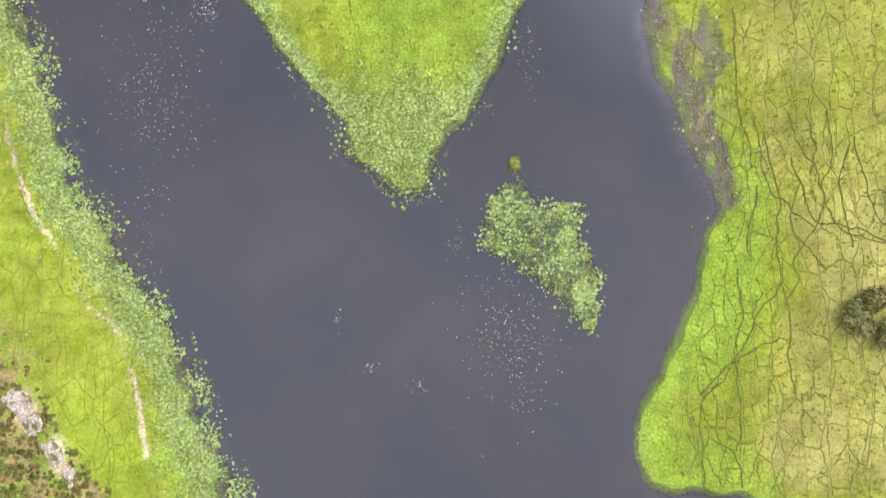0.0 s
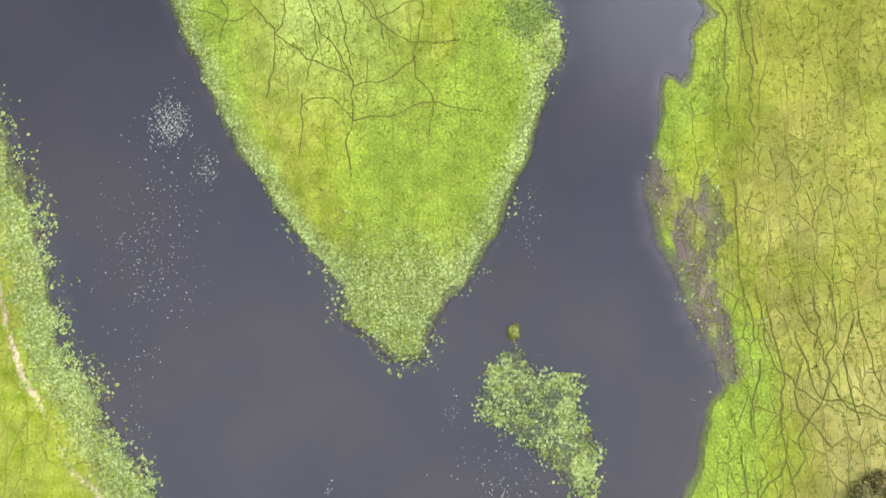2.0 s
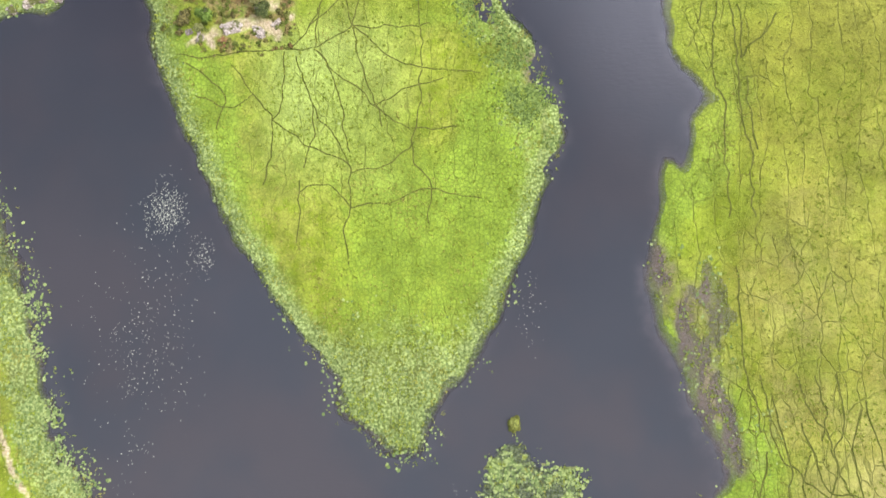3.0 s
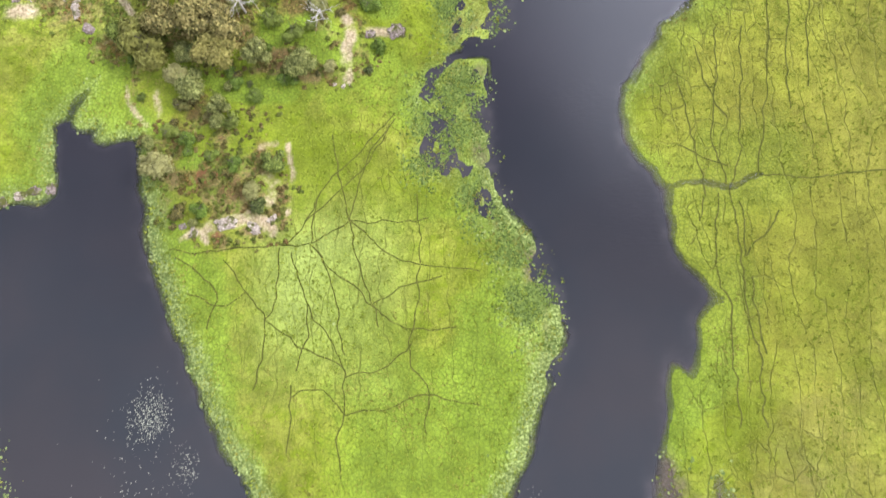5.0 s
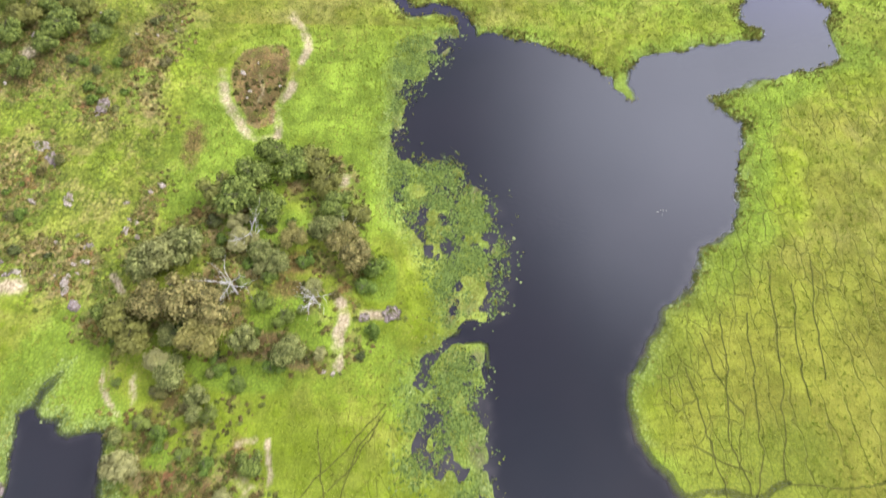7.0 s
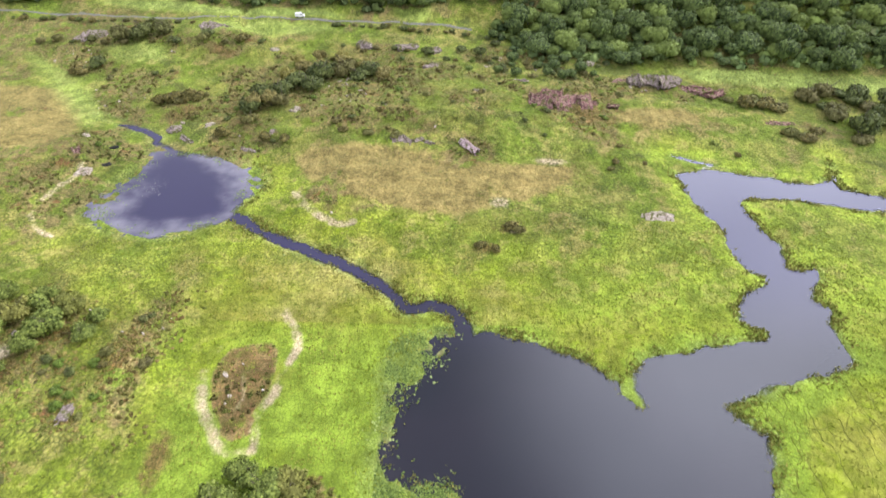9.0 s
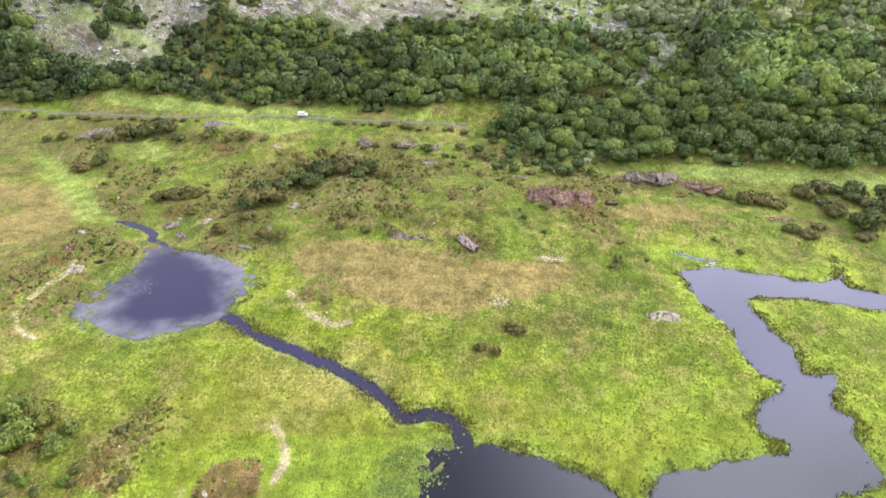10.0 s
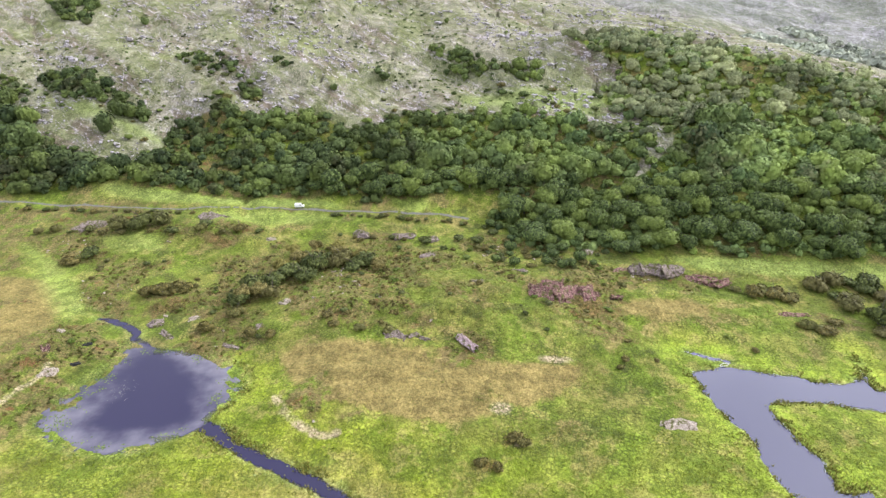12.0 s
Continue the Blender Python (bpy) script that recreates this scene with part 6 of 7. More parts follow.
# near outcrops round the knoll and the western meadow
for i, (x, y, sx, sy, sz, mat, turn) in enumerate((
        (-44.2, 113.1, 5.0, 2.6, 1.3, 0, 0.2), (-38.4, 112.3, 4.6, 2.2, 1.2, 0, -0.4), (-34.4, 113.8, 2.6, 1.8, 0.9, 0, 0.6), (-51.5, 111.1, 3.0, 2.0, 1.2, 0, 0.9),
        (-54.0, 112.6, 1.8, 1.4, 0.8, 1, 0.3), (-7.4, 159.3, 4.0, 3.6, 2.2, 1, 0.5), (-13.8, 157.8, 3.8, 1.8, 1.1, 1, -0.2), (-21.5, 145.6, 1.4, 1.0, 0.7, 0, 0.3),
        (-19.4, 145.3, 1.2, 0.9, 0.7, 0, 1.0), (-17.8, 145.5, 1.1, 0.9, 0.6, 0, 2.0), (-83.1, 165.4, 2.4, 5.4, 1.6, 0, 0.45), (-79.9, 161.0, 2.2, 4.0, 1.6, 1, 0.5),
        (-88.5, 188.7, 2.4, 4.8, 1.2, 0, 0.4), (-73.9, 187.9, 1.6, 1.3, 0.8, 0, 0.0), (-72.2, 179.8, 2.3, 1.9, 1.2, 0, 0.7), (-80.2, 176.0, 2.6, 1.7, 0.9, 1, 0.5),
        (-87.8, 121.3, 3.6, 2.2, 1.3, 1, 0.1), (-84.4, 121.8, 2.6, 2.2, 1.5, 1, 1.0), (-91.0, 120.3, 2.8, 2.0, 1.2, 0, 0.4), (-94.6, 119.0, 2.6, 2.0, 1.2, 1, 2.0),
        (-101.7, 172.2, 5.0, 2.2, 1.2, 1, -0.5), (-95.3, 200.3, 3.0, 5.0, 1.2, 1, 0.5), (-87.3, 217.4, 3.6, 6.0, 1.5, 1, -0.2), (-99.1, 204.3, 5.4, 2.8, 1.3, 0, -0.5),
        (-97.2, 168.9, 3.2, 1.6, 0.8, 1, 0.3), (-90.6, -20.6, 4.2, 7.5, 1.4, 0, 0.5), (-87.4, -26.4, 4.4, 7.5, 1.5, 0, 0.5), (-83.6, -32.0, 3.8, 6.5, 1.4, 0, 0.6), (-80.6, -37.5, 3.0, 5.4, 1.2, 0, 0.4))):
    rock(x, y, (sx, sy, sz), ROCK_GREY if mat else ROCK_PALE, GREY if mat else PALE, 400 + i, turn, 0.12, 1, 0.22, "outcrops by the western marsh")
# outcrops of the rough pasture
rock(57.2, 375.7, (27.0, 13.0, 6.0), ROCK_RED, RED, 501, 0.05, 0.62, 5, 0.0)
rock(75.9, 377.7, (11.0, 5.0, 4.0), ROCK_RED, RED, 502, -0.2, 0.5, 2, 0.1)
rock(9.8, 346.6, (22.0, 7.0, 4.8), ROCK_PINK, "pinkish-grey sloping rock slab standing out of the heath", 503, -0.62, 0.55, 2, 0.05)
rock(-7.4, 345.2, (17.0, 4.0, 2.6), ROCK_GREY, GREY, 504, -0.15, 0.45, 4, 0.2)
rock(104.8, 401.9, (24.0, 6.5, 6.5), ROCK_GREY, "long dark grey broken rock ridge in pasture", 505, -0.1, 0.5, 6, 0.0)
rock(124.1, 396.1, (22.0, 5.0, 4.5), ROCK_RED, RED, 506, -0.15, 0.5, 5, 0.1)
for i, (x, y, sx, sy, sz, mat, turn) in enumerate((
        (-36.5, 437.2, 10.0, 6.0, 6.0, 1, 0.2), (-14.5, 437.9, 15.0, 5.0, 4.5, 1, 0.0), (-1.7, 435.0, 11.0, 5.0, 5.0, 1, -0.2), (-59.4, 368.6, 4.4, 3.6, 4.4, 0, 0.3),
        (-108.1, 358.2, 8.0, 5.0, 4.6, 1, 0.2), (-94.0, 360.1, 5.0, 3.0, 1.8, 0, 0.4), (-131.4, 323.1, 6.5, 4.2, 2.2, 0, 0.7), (81.4, 302.1, 11.0, 5.5, 2.4, 0, -0.15),
        (77.8, 424.3, 6.0, 4.0, 3.4, 0, 0.0), (-178.1, 439.9, 14.0, 8.0, 4.2, 1, 0.2), (-116.1, 447.9, 20.0, 8.0, 4.6, 1, 0.0), (-81.5, 430.7, 5.0, 3.6, 2.6, 0, 0.5),
        (-0.8, 414.9, 8.0, 4.4, 2.6, 1, 0.1), (21.2, 383.8, 6.0, 3.0, 2.0, 1, 0.2), (40.3, 396.3, 8.0, 3.0, 2.2, 1, 0.0), (88.3, 404.3, 10.0, 4.0, 2.6, 2, 0.0),
        (-137.6, 333.9, 3.0, 5.0, 2.0, 2, 0.4), (-141.3, 348.4, 3.0, 3.0, 1.8, 0, 0.1), (-111.2, 241.2, 3.2, 2.4, 1.4, 0, 0.0), (-65.4, 352.6, 4.0, 2.6, 1.6, 1, 0.3),
        (161.7, 289.4, 4.0, 3.0, 1.6, 1, 0.3), (-101.6, 350.5, 9.0, 2.6, 2.0, 1, -0.5), (-73.8, 342.9, 8.0, 2.2, 1.6, 1, -0.35), (154.6, 372.0, 12.0, 3.0, 2.4, 2, 0.0))):
    rock(x, y, (sx, sy, sz), (ROCK_PALE, ROCK_GREY, ROCK_RED)[mat], (PALE, GREY, RED)[mat], 520 + i, turn, 0.4, 1, 0.22, "outcrops of the rough pasture")
for i, (x, y) in enumerate(((-127.2, 341.3), (-125.3, 329.9))):
    rock(x, y, (3.2, 2.0, 1.3), RUBBER, "small dark wet boulder at the marshy pond edge", 560 + i, 0.3, 0.0, 1, 0.1, "dark boulders", "boulder")


def scattered_rocks(name, xs, ys, sizes, material, seed):
    rng = np.random.default_rng(seed)
    shapes = []
    for k in range(8):
        bv, bf = round_box(2)
        v = np.sign(bv) * np.abs(bv) ** 0.7
        shapes.append((v * (1 + rng.normal(0, 0.14, (len(v), 1))), bf))
    verts, faces, base = [], [], 0
    for x, y, z, s in zip(xs, ys, sample(ZZ, xs, ys), sizes):
        v, f = shapes[rng.integers(8)]
        a = rng.normal(-0.55, 0.45)
        w = v * (s * rng.uniform(0.6, 1.7), s * rng.uniform(0.4, 0.9), s * rng.uniform(0.25, 0.70))
        verts.append(np.column_stack([w[:, 0] * math.cos(a) - w[:, 1] * math.sin(a) + x, w[:, 0] * math.sin(a) + w[:, 1] * math.cos(a) + y, w[:, 2] + z]))
        faces.append(f + base)
        base += len(v)
    return new(name, mesh_of(name, np.concatenate(verts), np.concatenate(faces), material))


n = 46000
rx, ry = rng.uniform(-460, 260, n), rng.uniform(440, 900, n)
ok = (relief((0.77 * rx - 0.64 * ry) * 0.35, 0.64 * rx + 0.77 * ry, 26.0, 3, 81) + 0.5 * relief(rx, ry, 14.0, 2, 82) > 0.10) & (sample(hill, rx, ry) > 0.4) & (sample(wood_field, rx, ry) < 0.3)
rx, ry = rx[ok][:7500], ry[ok][:7500]
tagged(scattered_rocks("hillside_rocks", rx, ry, rng.uniform(0.4, 1.4, len(rx)) * rng.uniform(0.6, 1.4, len(rx)) * np.where(rng.random(len(rx)) < 0.10, 1.8, 1.0), ROCK_HILL, 83), "grey-lilac rocks strewn over the mountainside", "rocks", kind="stuff")
n = 2600
rx, ry = rng.uniform(-190, 150, n), rng.uniform(150, 430, n)
ok = (relief(rx, ry, 22.0, 3, 85) > 0.22) & (sample(heath, rx, ry) > 0.35) & (sample(wet, rx, ry) < -3)
rx, ry = rx[ok][:260], ry[ok][:260]
tagged(scattered_rocks("field_stones", rx, ry, rng.uniform(0.25, 0.9, len(rx)), ROCK_PALE, 86), "small pale stones lying in heath and grass", "stones", kind="stuff")

# ---- low heather and bracken ----
n = 42000
sx, sy = rng.uniform(-180, 170, n), rng.uniform(-55, 440, n)
thick = sample(heath, sx, sy) * (sample(wet, sx, sy) < -1.5) * (1 - sample(bog, sx, sy)) * (0.55 + 0.45 * smooth(sample(heath, sx, sy), 0.4, 0.8))
ok = thick * (0.8 + 1.0 * relief(sx, sy, 11.0, 3, 91)) > rng.uniform(0.2, 0.8, n)
sx, sy = sx[ok][:9000], sy[ok][:9000]
low_shapes = [crown_shape(600 + k, 2, 30, 0.27, BALL_LOW, 0.0, 0.5, 0.62) for k in range(8)]
tagged(joined_crowns("heather", sx, sy, rng.uniform(0.3, 0.95, len(sx)), low_shapes, SCRUB, 92, 0.12), "brown and green heather and bracken clumps", "heather", kind="stuff")
for name, x0, x1, y0, y1, n, most, words in (("southern_bracken", -106, -68, -56, -12, 5000, 800, "brown-green bracken on a heathy rise beside the lake"), ("knoll_bracken", -76, -2, 106, 206, 9000, 3200, "straw, rust and green bracken covering the knoll"), ("western_bracken", -124, -58, 150, 262, 9000, 2400, "rust and green bracken on the western heath")):
    sx, sy = rng.uniform(x0, x1, n), rng.uniform(y0, y1, n)
    ok = (sample(heath, sx, sy) * (1.0 + 0.6 * relief(sx, sy, 8.0, 3, 93)) > rng.uniform(0.15, 0.7, n)) & (sample(wet, sx, sy) < -1.0) & (sample(bare, sx, sy) < 0.45)
    sx, sy = sx[ok][:most], sy[ok][:most]
    tagged(joined_crowns(name, sx, sy, rng.uniform(0.3, 0.95, len(sx)), low_shapes, BRACKEN, 94, 0.12, (0.5, 0.9)), words, "bracken", kind="stuff")


# ---- marsh plants ----
def blades(name, xs, ys, tall, material, seed, width=0.16, per=3):
    """Tufts of upright blades, three corners a blade, all in one mesh."""
    rng = np.random.default_rng(seed)
    xs, ys, tall = np.repeat(xs, per), np.repeat(ys, per), np.repeat(tall, per)
    n = len(xs)
    xs, ys = xs + rng.normal(0, 0.16, n), ys + rng.normal(0, 0.16, n)
    z = np.maximum(sample(ZZ, xs, ys), -0.12) - 0.03
    a, lean = rng.uniform(0, 6.28, n), rng.uniform(0.3, 1.0, n) * tall
    w = width * rng.uniform(0.6, 1.5, n)
    dx, dy = np.cos(a), np.sin(a)
    p0 = np.stack([xs - dy * w, ys + dx * w, z], 1)
    p1 = np.stack([xs + dy * w, ys - dx * w, z], 1)
    p2 = np.stack([xs + dx * lean, ys + dy * lean, z + tall * rng.uniform(0.6, 1.1, n)], 1)
    return new(name, mesh_of(name, np.stack([p0, p1, p2], 1).reshape(-1, 3), np.arange(n * 3).reshape(-1, 3), material))


def scatter(n, x0, x1, y0, y1, chance, most):
    xs, ys = rng.uniform(x0, x1, n), rng.uniform(y0, y1, n)
    ok = chance(xs, ys) > rng.random(n)
    return xs[ok][:most], ys[ok][:most]


def pads(name, xs, ys, radius, material, seed):
    """Floating leaves: flat six-cornered pads a finger above the water, a little tilted."""
    rng = np.random.default_rng(seed)
    n = len(xs)
    z = np.maximum(sample(ZZ, xs, ys), 0.0) + 0.02 + rng.uniform(0, 0.03, n)
    a = np.arange(6) * math.pi / 3
    r = radius[:, None] * rng.uniform(0.7, 1.2, (n, 6))
    t = a[None] + rng.uniform(0, 6.28, (n, 1))
    v = np.stack([xs[:, None] + r * np.cos(t), ys[:, None] + r * np.sin(t), z[:, None] + 0.12 * r * np.cos(t + rng.uniform(0, 6.28, (n, 1)))], 2)
    v[:, :, 2] = np.maximum(v[:, :, 2], 0.012)
    return new(name, mesh_of(name, v.reshape(-1, 3), np.arange(n * 6).reshape(-1, 6), material))


marshy = smooth(-wet, 0.5, 2.5) * (1 - upland) * (1 - np.clip(bare * 2, 0, 1)) * (1 - 0.7 * heath) * (1 - 0.8 * bog)
gx, gy = scatter(150000, -122, 140, -56, 300, lambda x, y: sample(marshy, x, y) * (0.45 + 0.45 * relief(x, y, 5.0, 2, 95)), 52000)
tagged(blades("marsh_grass", gx, gy, rng.uniform(0.25, 0.6, len(gx)), BLADES, 96, 0.15), "bright yellow-green marsh grass tufts", "grass", kind="stuff")
gx, gy = scatter(60000, -195, 120, 285, 375, lambda x, y: sample(bog, x, y) * 0.3, 4500)
tagged(blades("bog_sedge", gx, gy, rng.uniform(0.12, 0.28, len(gx)), SEDGE, 97, 0.22), "tan dry sedge tufts on the bog", "sedge", kind="stuff")
rougher = smooth(rising, 0.6, 3.0) * (1 - mountain) * smooth(-YY, -440, -425) * (1 - 0.8 * bog)
gx, gy = scatter(110000, -210, 210, 215, 440, lambda x, y: sample(rougher, x, y) * (0.5 + 0.5 * relief(x, y, 7.0, 3, 108)), 26000)
tagged(blades("pasture_grass", gx, gy, rng.uniform(0.15, 0.32, len(gx)), PASTURE, 109, 0.24), "mixed green and straw-coloured rough pasture grass", "grass", kind="stuff")
bed = np.clip(np.maximum.reduce([fringe, west_bank, isle, edge * 0.8, east_bank * 0.34]) * smooth(6.0 - wet, 0, 6.0), 0, 1) * (1 - 0.45 * mask(POND_SHALLOW, 2.0))
bed = bed * (1 - 0.85 * beds)
bed = np.maximum(bed, strand(WEST_SHORE[3:14], 1.0, 12.0) * smooth(9 - wet, 0, 8) * 0.9)
bed = np.maximum(bed, isle * np.clip(0.9 + 0.8 * relief(XX, YY, 6.0, 2, 94), 0, 1))
gx, gy = scatter(150000, -105, 90, -50, 340, lambda x, y: sample(bed, x, y) * np.clip(0.45 + 1.2 * relief(x, y, 3.2, 2, 104), 0, 1), 30000)
for n, x0, x1, y0, y1, most in ((7000, 6, 36, -14, 26, 2600), (46000, -102, -40, -45, 60, 6500)):
    ax, ay = scatter(n, x0, x1, y0, y1, lambda x, y: sample(bed, x, y) * np.clip(0.35 + 1.5 * relief(x, y, 3.2, 2, 104), 0, 1), most)
    gx, gy = np.concatenate([gx, ax]), np.concatenate([gy, ay])
tagged(pads("water_lilies", gx, gy, rng.uniform(0.12, 0.36, len(gx)) * rng.uniform(0.7, 1.3, len(gx)), PADS, 99), "pale green water-lily pads floating along the banks", "water lilies", kind="stuff")
lake_bed = np.maximum(beds * smooth(wet, -24.0, -9.0) * smooth(2.0 - wet, 0.0, 9.0), mask(POND_SHALLOW, 3.0) * smooth(3.0 - wet, 0.0, 2.0) * 0.7)
gx, gy = scatter(190000, -10, 34, 78, 250, lambda x, y: sample(lake_bed, x, y) * np.clip(0.45 + 1.5 * relief(x, y, 4.2, 3, 105), 0, 1), 34000)
ax, ay = scatter(40000, -126, -58, 284, 350, lambda x, y: sample(lake_bed, x, y) * np.clip(0.2 + 1.1 * relief(x, y, 3.6, 2, 105), 0, 1), 1300)
gx, gy = np.concatenate([gx, ax]), np.concatenate([gy, ay])
tagged(pads("olive_lilies", gx, gy, rng.uniform(0.10, 0.34, len(gx)), DARK_PADS, 98), "dull olive lily pads on shallow dark water", "water lilies", kind="stuff")
gx, gy = scatter(120000, -105, 90, -50, 340, lambda x, y: sample(bed, x, y) * (0.4 + 0.5 * relief(x, y, 4.0, 2, 100)), 24000)
tagged(blades("reeds", gx, gy, rng.uniform(0.4, 0.8, len(gx)), BLADES, 101, 0.16), "green reeds standing in shallow flooded margins", "reeds", kind="stuff")
gx, gy = scatter(90000, -200, 210, 235, 440, lambda x, y: (0.25 + 0.6 * relief(x, y, 17.0, 3, 106)) * sample(smooth(-wet, 2, 6), x, y) * (1 - np.clip(1.4 * sample(bog, x, y), 0, 1)), 13000)
tagged(blades("rush_tussocks", gx, gy, rng.uniform(0.2, 0.36, len(gx)), RUSHES, 107, 0.24, 4), "dark green rush tussocks in rough wet pasture", "rushes", kind="stuff")
bank = smooth(wet, -3.6, -0.6) * smooth(1.4 - wet, 0.0, 0.8) * smooth(YY, 150, 190) * (1 - 0.8 * beds) * (1 - mask(POND_SHALLOW, 3.0)) * (1 - strand(SIDE_CHANNEL, 3.0, 2.0))
gx, gy = scatter(260000, -70, 200, 150, 350, lambda x, y: sample(bank, x, y) * np.clip(0.35 + 1.1 * relief(x, y, 5.0, 3, 110), 0, 1), 8000)
tagged(blades("bank_reeds", gx, gy, rng.uniform(0.4, 0.9, len(gx)), BANK_REEDS, 111, 0.20, 3), "brown and olive reeds fringing the river banks", "reeds", kind="stuff")
# loose floating leaves on the open water
spots = ((-62, 45, 9, 16, 420), (-58, 72.3, 3.4, 4.2, 620), (-50, 62, 2.2, 3.6, 120), (14, -12, 8, 11, 420), (-16.5, -17, 2.4, 0.8, 22), (-6, -21, 1.6, 1.6, 22), (-23, -6, 0.6, 3, 16),
         (16, -25, 2.4, 2.4, 26), (-49, 61, 2, 1.5, 20), (-60.8, 22, 2.4, 1.2, 18), (20, 50, 2.5, 6, 60), (3, 10, 2, 3, 30), (-64, 10, 2, 8, 40), (59.0, 187.2, 1.0, 1.0, 12), (-101.9, 317.4, 3, 5, 70))
fx = np.concatenate([rng.normal(x, a / 1.5, k) for x, y, a, b, k in spots])
fy = np.concatenate([rng.normal(y, b / 1.5, k) for x, y, a, b, k in spots])
ok = sample(wet, fx, fy) > 0.5
tagged(pads("floating_leaves", fx[ok], fy[ok], rng.uniform(0.05, 0.15, ok.sum()), LOOSE, 103), "small pale leaves floating on open water", "floating leaves", kind="stuff")

# ---- small things ----
islet = tagged(new("reed_islet"), "small yellow-green tussock of reeds in open water", "tussock")
v, f = crown_shape(700, 6, 300, 0.16, BALL_MIDDLE, 0.0, 0.6)
new("tussock", mesh_of("tussock", v, f, LEAF_REED)).parent = islet
v, f = rock_shape(701, (2.0, 1.6, 0.8))
new("root_mound", mesh_of("root_mound", v, f, TRAIL)).parent = islet
islet.matrix_basis = Matrix.Translation((16.2, 25.8, 0.02)) @ Matrix.Diagonal((1.25, 1.9, 1.1, 1))


def box(bm, size, centre, bevel=0.0):
    made = bmesh.ops.create_cube(bm, size=1.0)["verts"]
    bmesh.ops.scale(bm, vec=size, verts=made)
    bmesh.ops.translate(bm, vec=centre, verts=made)
    if bevel:
        edges = list({e for v in made for e in v.link_edges})
        bmesh.ops.bevel(bm, geom=edges, offset=bevel, segments=2, affect="EDGES")
    return made


def rowing_boat():
    boat = tagged(new("rowing_boat"), "small white rowing boat moored at the marsh edge", "boat")
    bm = bmesh.new()
    stations = 13
    outer, inner = [], []
    for i in range(stations):
        t = i / (stations - 1)
        wide = 0.74 * math.sin(math.pi * min(1.0, 0.34 + 0.66 * t)) ** 0.8 if t < 1 else 0.02
        wide = 0.74 * (1 - abs(2 * t - 0.9) ** 2.4 * (0.55 if t < 0.45 else 0.98))
        sheer = 0.48 + 0.22 * (2 * t - 0.9) ** 2
        rows = []
        for shrink in (0.0, 0.05):
            row = []
            for k in range(9):
                a = math.pi * k / 8
                row.append(bm.verts.new((4.2 * t - 2.1, -math.cos(a) * max(wide - shrink, 0.01), sheer - math.sin(a) ** 0.7 * (0.5 - shrink) - (0 if k in (0, 8) else 0.0))))
            rows.append(row)
        outer.append(rows[0])
        inner.append(rows[1])
    for i in range(stations - 1):
        for k in range(8):
            bm.faces.new((outer[i][k], outer[i][k + 1], outer[i + 1][k + 1], outer[i + 1][k]))
            bm.faces.new((inner[i][k + 1], inner[i][k], inner[i + 1][k], inner[i + 1][k + 1]))
        for k in (0, 8):
            bm.faces.new((outer[i][k], outer[i + 1][k], inner[i + 1][k], inner[i][k]))
    for k in range(8):
        bm.faces.new((outer[0][k], inner[0][k], inner[0][k + 1], outer[0][k + 1]))
        bm.faces.new((outer[-1][k], outer[-1][k + 1], inner[-1][k + 1], inner[-1][k]))
    bmesh.ops.recalc_face_normals(bm, faces=bm.faces)
    part("hull", bm, PAINT_WHITE, boat, "white painted hull")
    for x in (-1.2, 0.0, 1.0):
        bm = bmesh.new()
        box(bm, (0.26, 1.16 if x < 0.5 else 0.9, 0.04), (x, 0, 0.36), 0.008)
        part("seat", bm, BOAT_WOOD, boat, "weathered wooden thwart")
    boat.matrix_basis = pose(110.9, 337.2, -0.12, 0, 0, 24)
    return boat


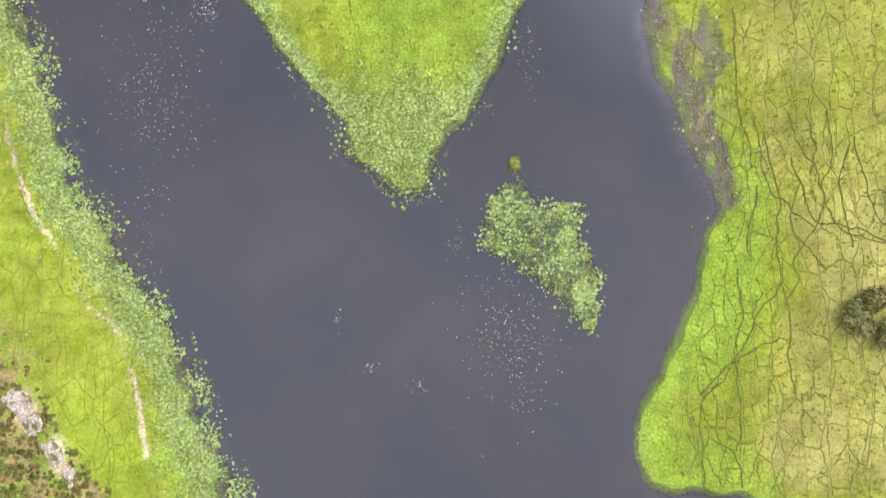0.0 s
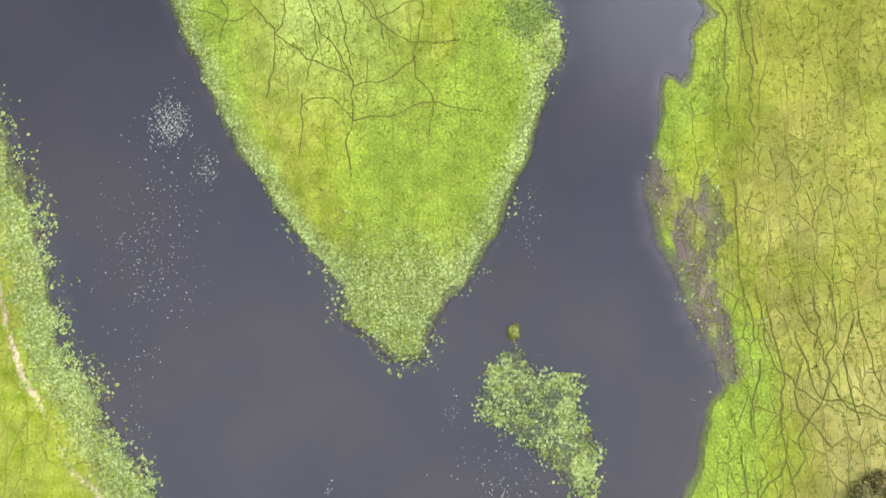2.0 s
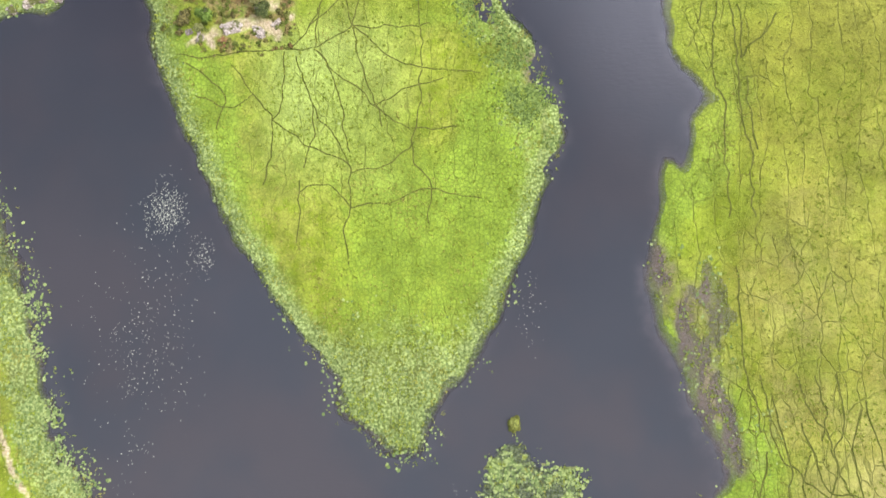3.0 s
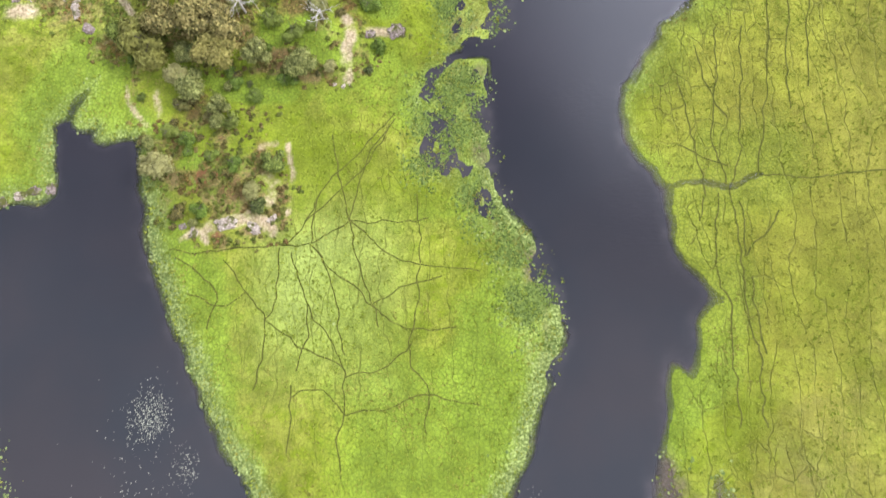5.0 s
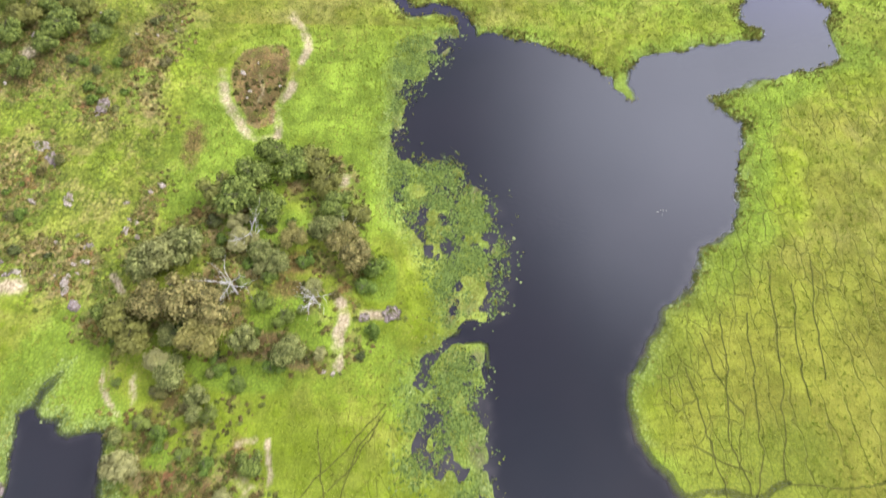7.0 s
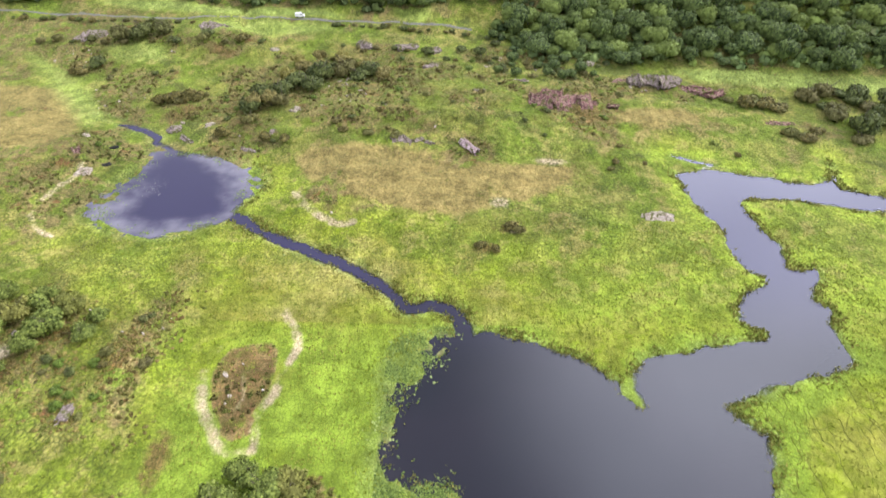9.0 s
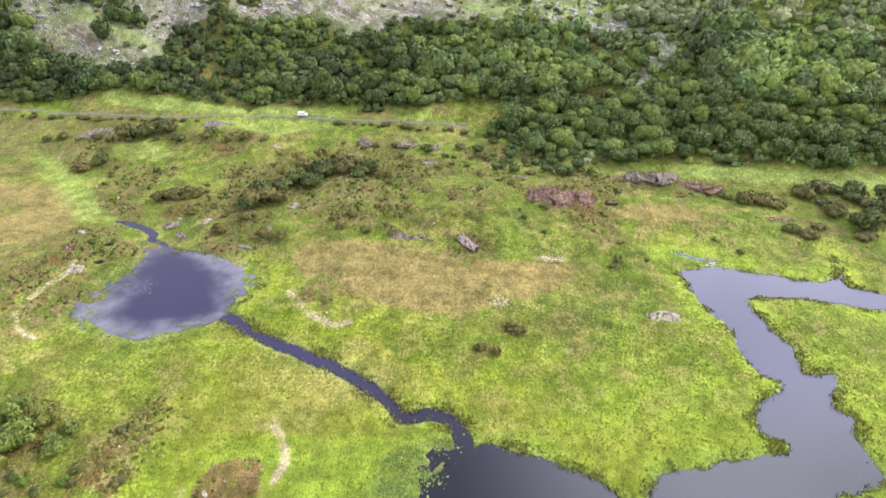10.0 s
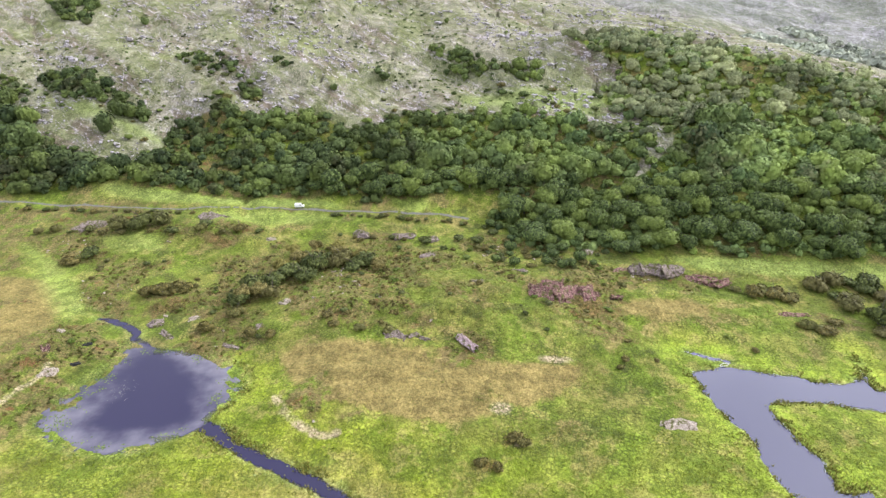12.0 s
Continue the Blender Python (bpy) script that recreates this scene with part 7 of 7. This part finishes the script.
def white_van():
    van = tagged(new("van"), "white van standing on the narrow road", "van")
    bm = bmesh.new()
    profile = ((-2.5, 0.45), (-2.5, 2.05), (-2.3, 2.25), (1.15, 2.25), (1.75, 1.45), (2.45, 1.15), (2.55, 0.75), (2.5, 0.45))
    sides = [[bm.verts.new((x, y * (0.92 if z > 1.5 else 1.0), z)) for x, z in profile] for y in (-0.96, 0.96)]
    bm.faces.new(sides[0])
    bm.faces.new(sides[1][::-1])
    for i in range(len(profile)):
        j = (i + 1) % len(profile)
        bm.faces.new((sides[0][i], sides[1][i], sides[1][j], sides[0][j]))
    bmesh.ops.recalc_face_normals(bm, faces=bm.faces)
    bmesh.ops.bevel(bm, geom=bm.edges[:], offset=0.06, segments=2, affect="EDGES")
    part("body", bm, PAINT_WHITE, van)
    bm = bmesh.new()
    box(bm, (0.03, 1.5, 0.85), (1.50, 0, 1.86), 0.005)
    bmesh.ops.rotate(bm, verts=bm.verts, cent=(1.50, 0, 1.86), matrix=Matrix.Rotation(radians(-36), 3, "Y"))
    part("windscreen", bm, GLASS_DARK, van, "dark windscreen")
    for y in (-0.95, 0.95):
        bm = bmesh.new()
        box(bm, (0.95, 0.03, 0.55), (0.75, y * 0.985, 1.72), 0.005)
        part("side_window", bm, GLASS_DARK, van, "dark side window")
        for x in (-1.55, 1.6):
            wheel = new("wheel")
            wheel.parent = van
            bm = bmesh.new()
            bmesh.ops.create_cone(bm, cap_ends=True, segments=20, radius1=0.34, radius2=0.34, depth=0.22)
            bmesh.ops.rotate(bm, verts=bm.verts, cent=(0, 0, 0), matrix=Matrix.Rotation(radians(90), 3, "X"))
            bmesh.ops.translate(bm, verts=bm.verts, vec=(x, y * 0.93, 0.34))
            part("tyre", bm, RUBBER, wheel, "black rubber tyre")
            bm = bmesh.new()
            bmesh.ops.create_cone(bm, cap_ends=True, segments=16, radius1=0.2, radius2=0.16, depth=0.25)
            bmesh.ops.rotate(bm, verts=bm.verts, cent=(0, 0, 0), matrix=Matrix.Rotation(radians(90), 3, "X"))
            bmesh.ops.translate(bm, verts=bm.verts, vec=(x, y * 0.93, 0.34))
            part("rim", bm, METAL, wheel, "grey metal rim")
    van.matrix_basis = pose(-73.7, 462.6, floor_at(-73.7, 462.6) + 0.27, 0, 0, 3)


rowing_boat()
white_van()
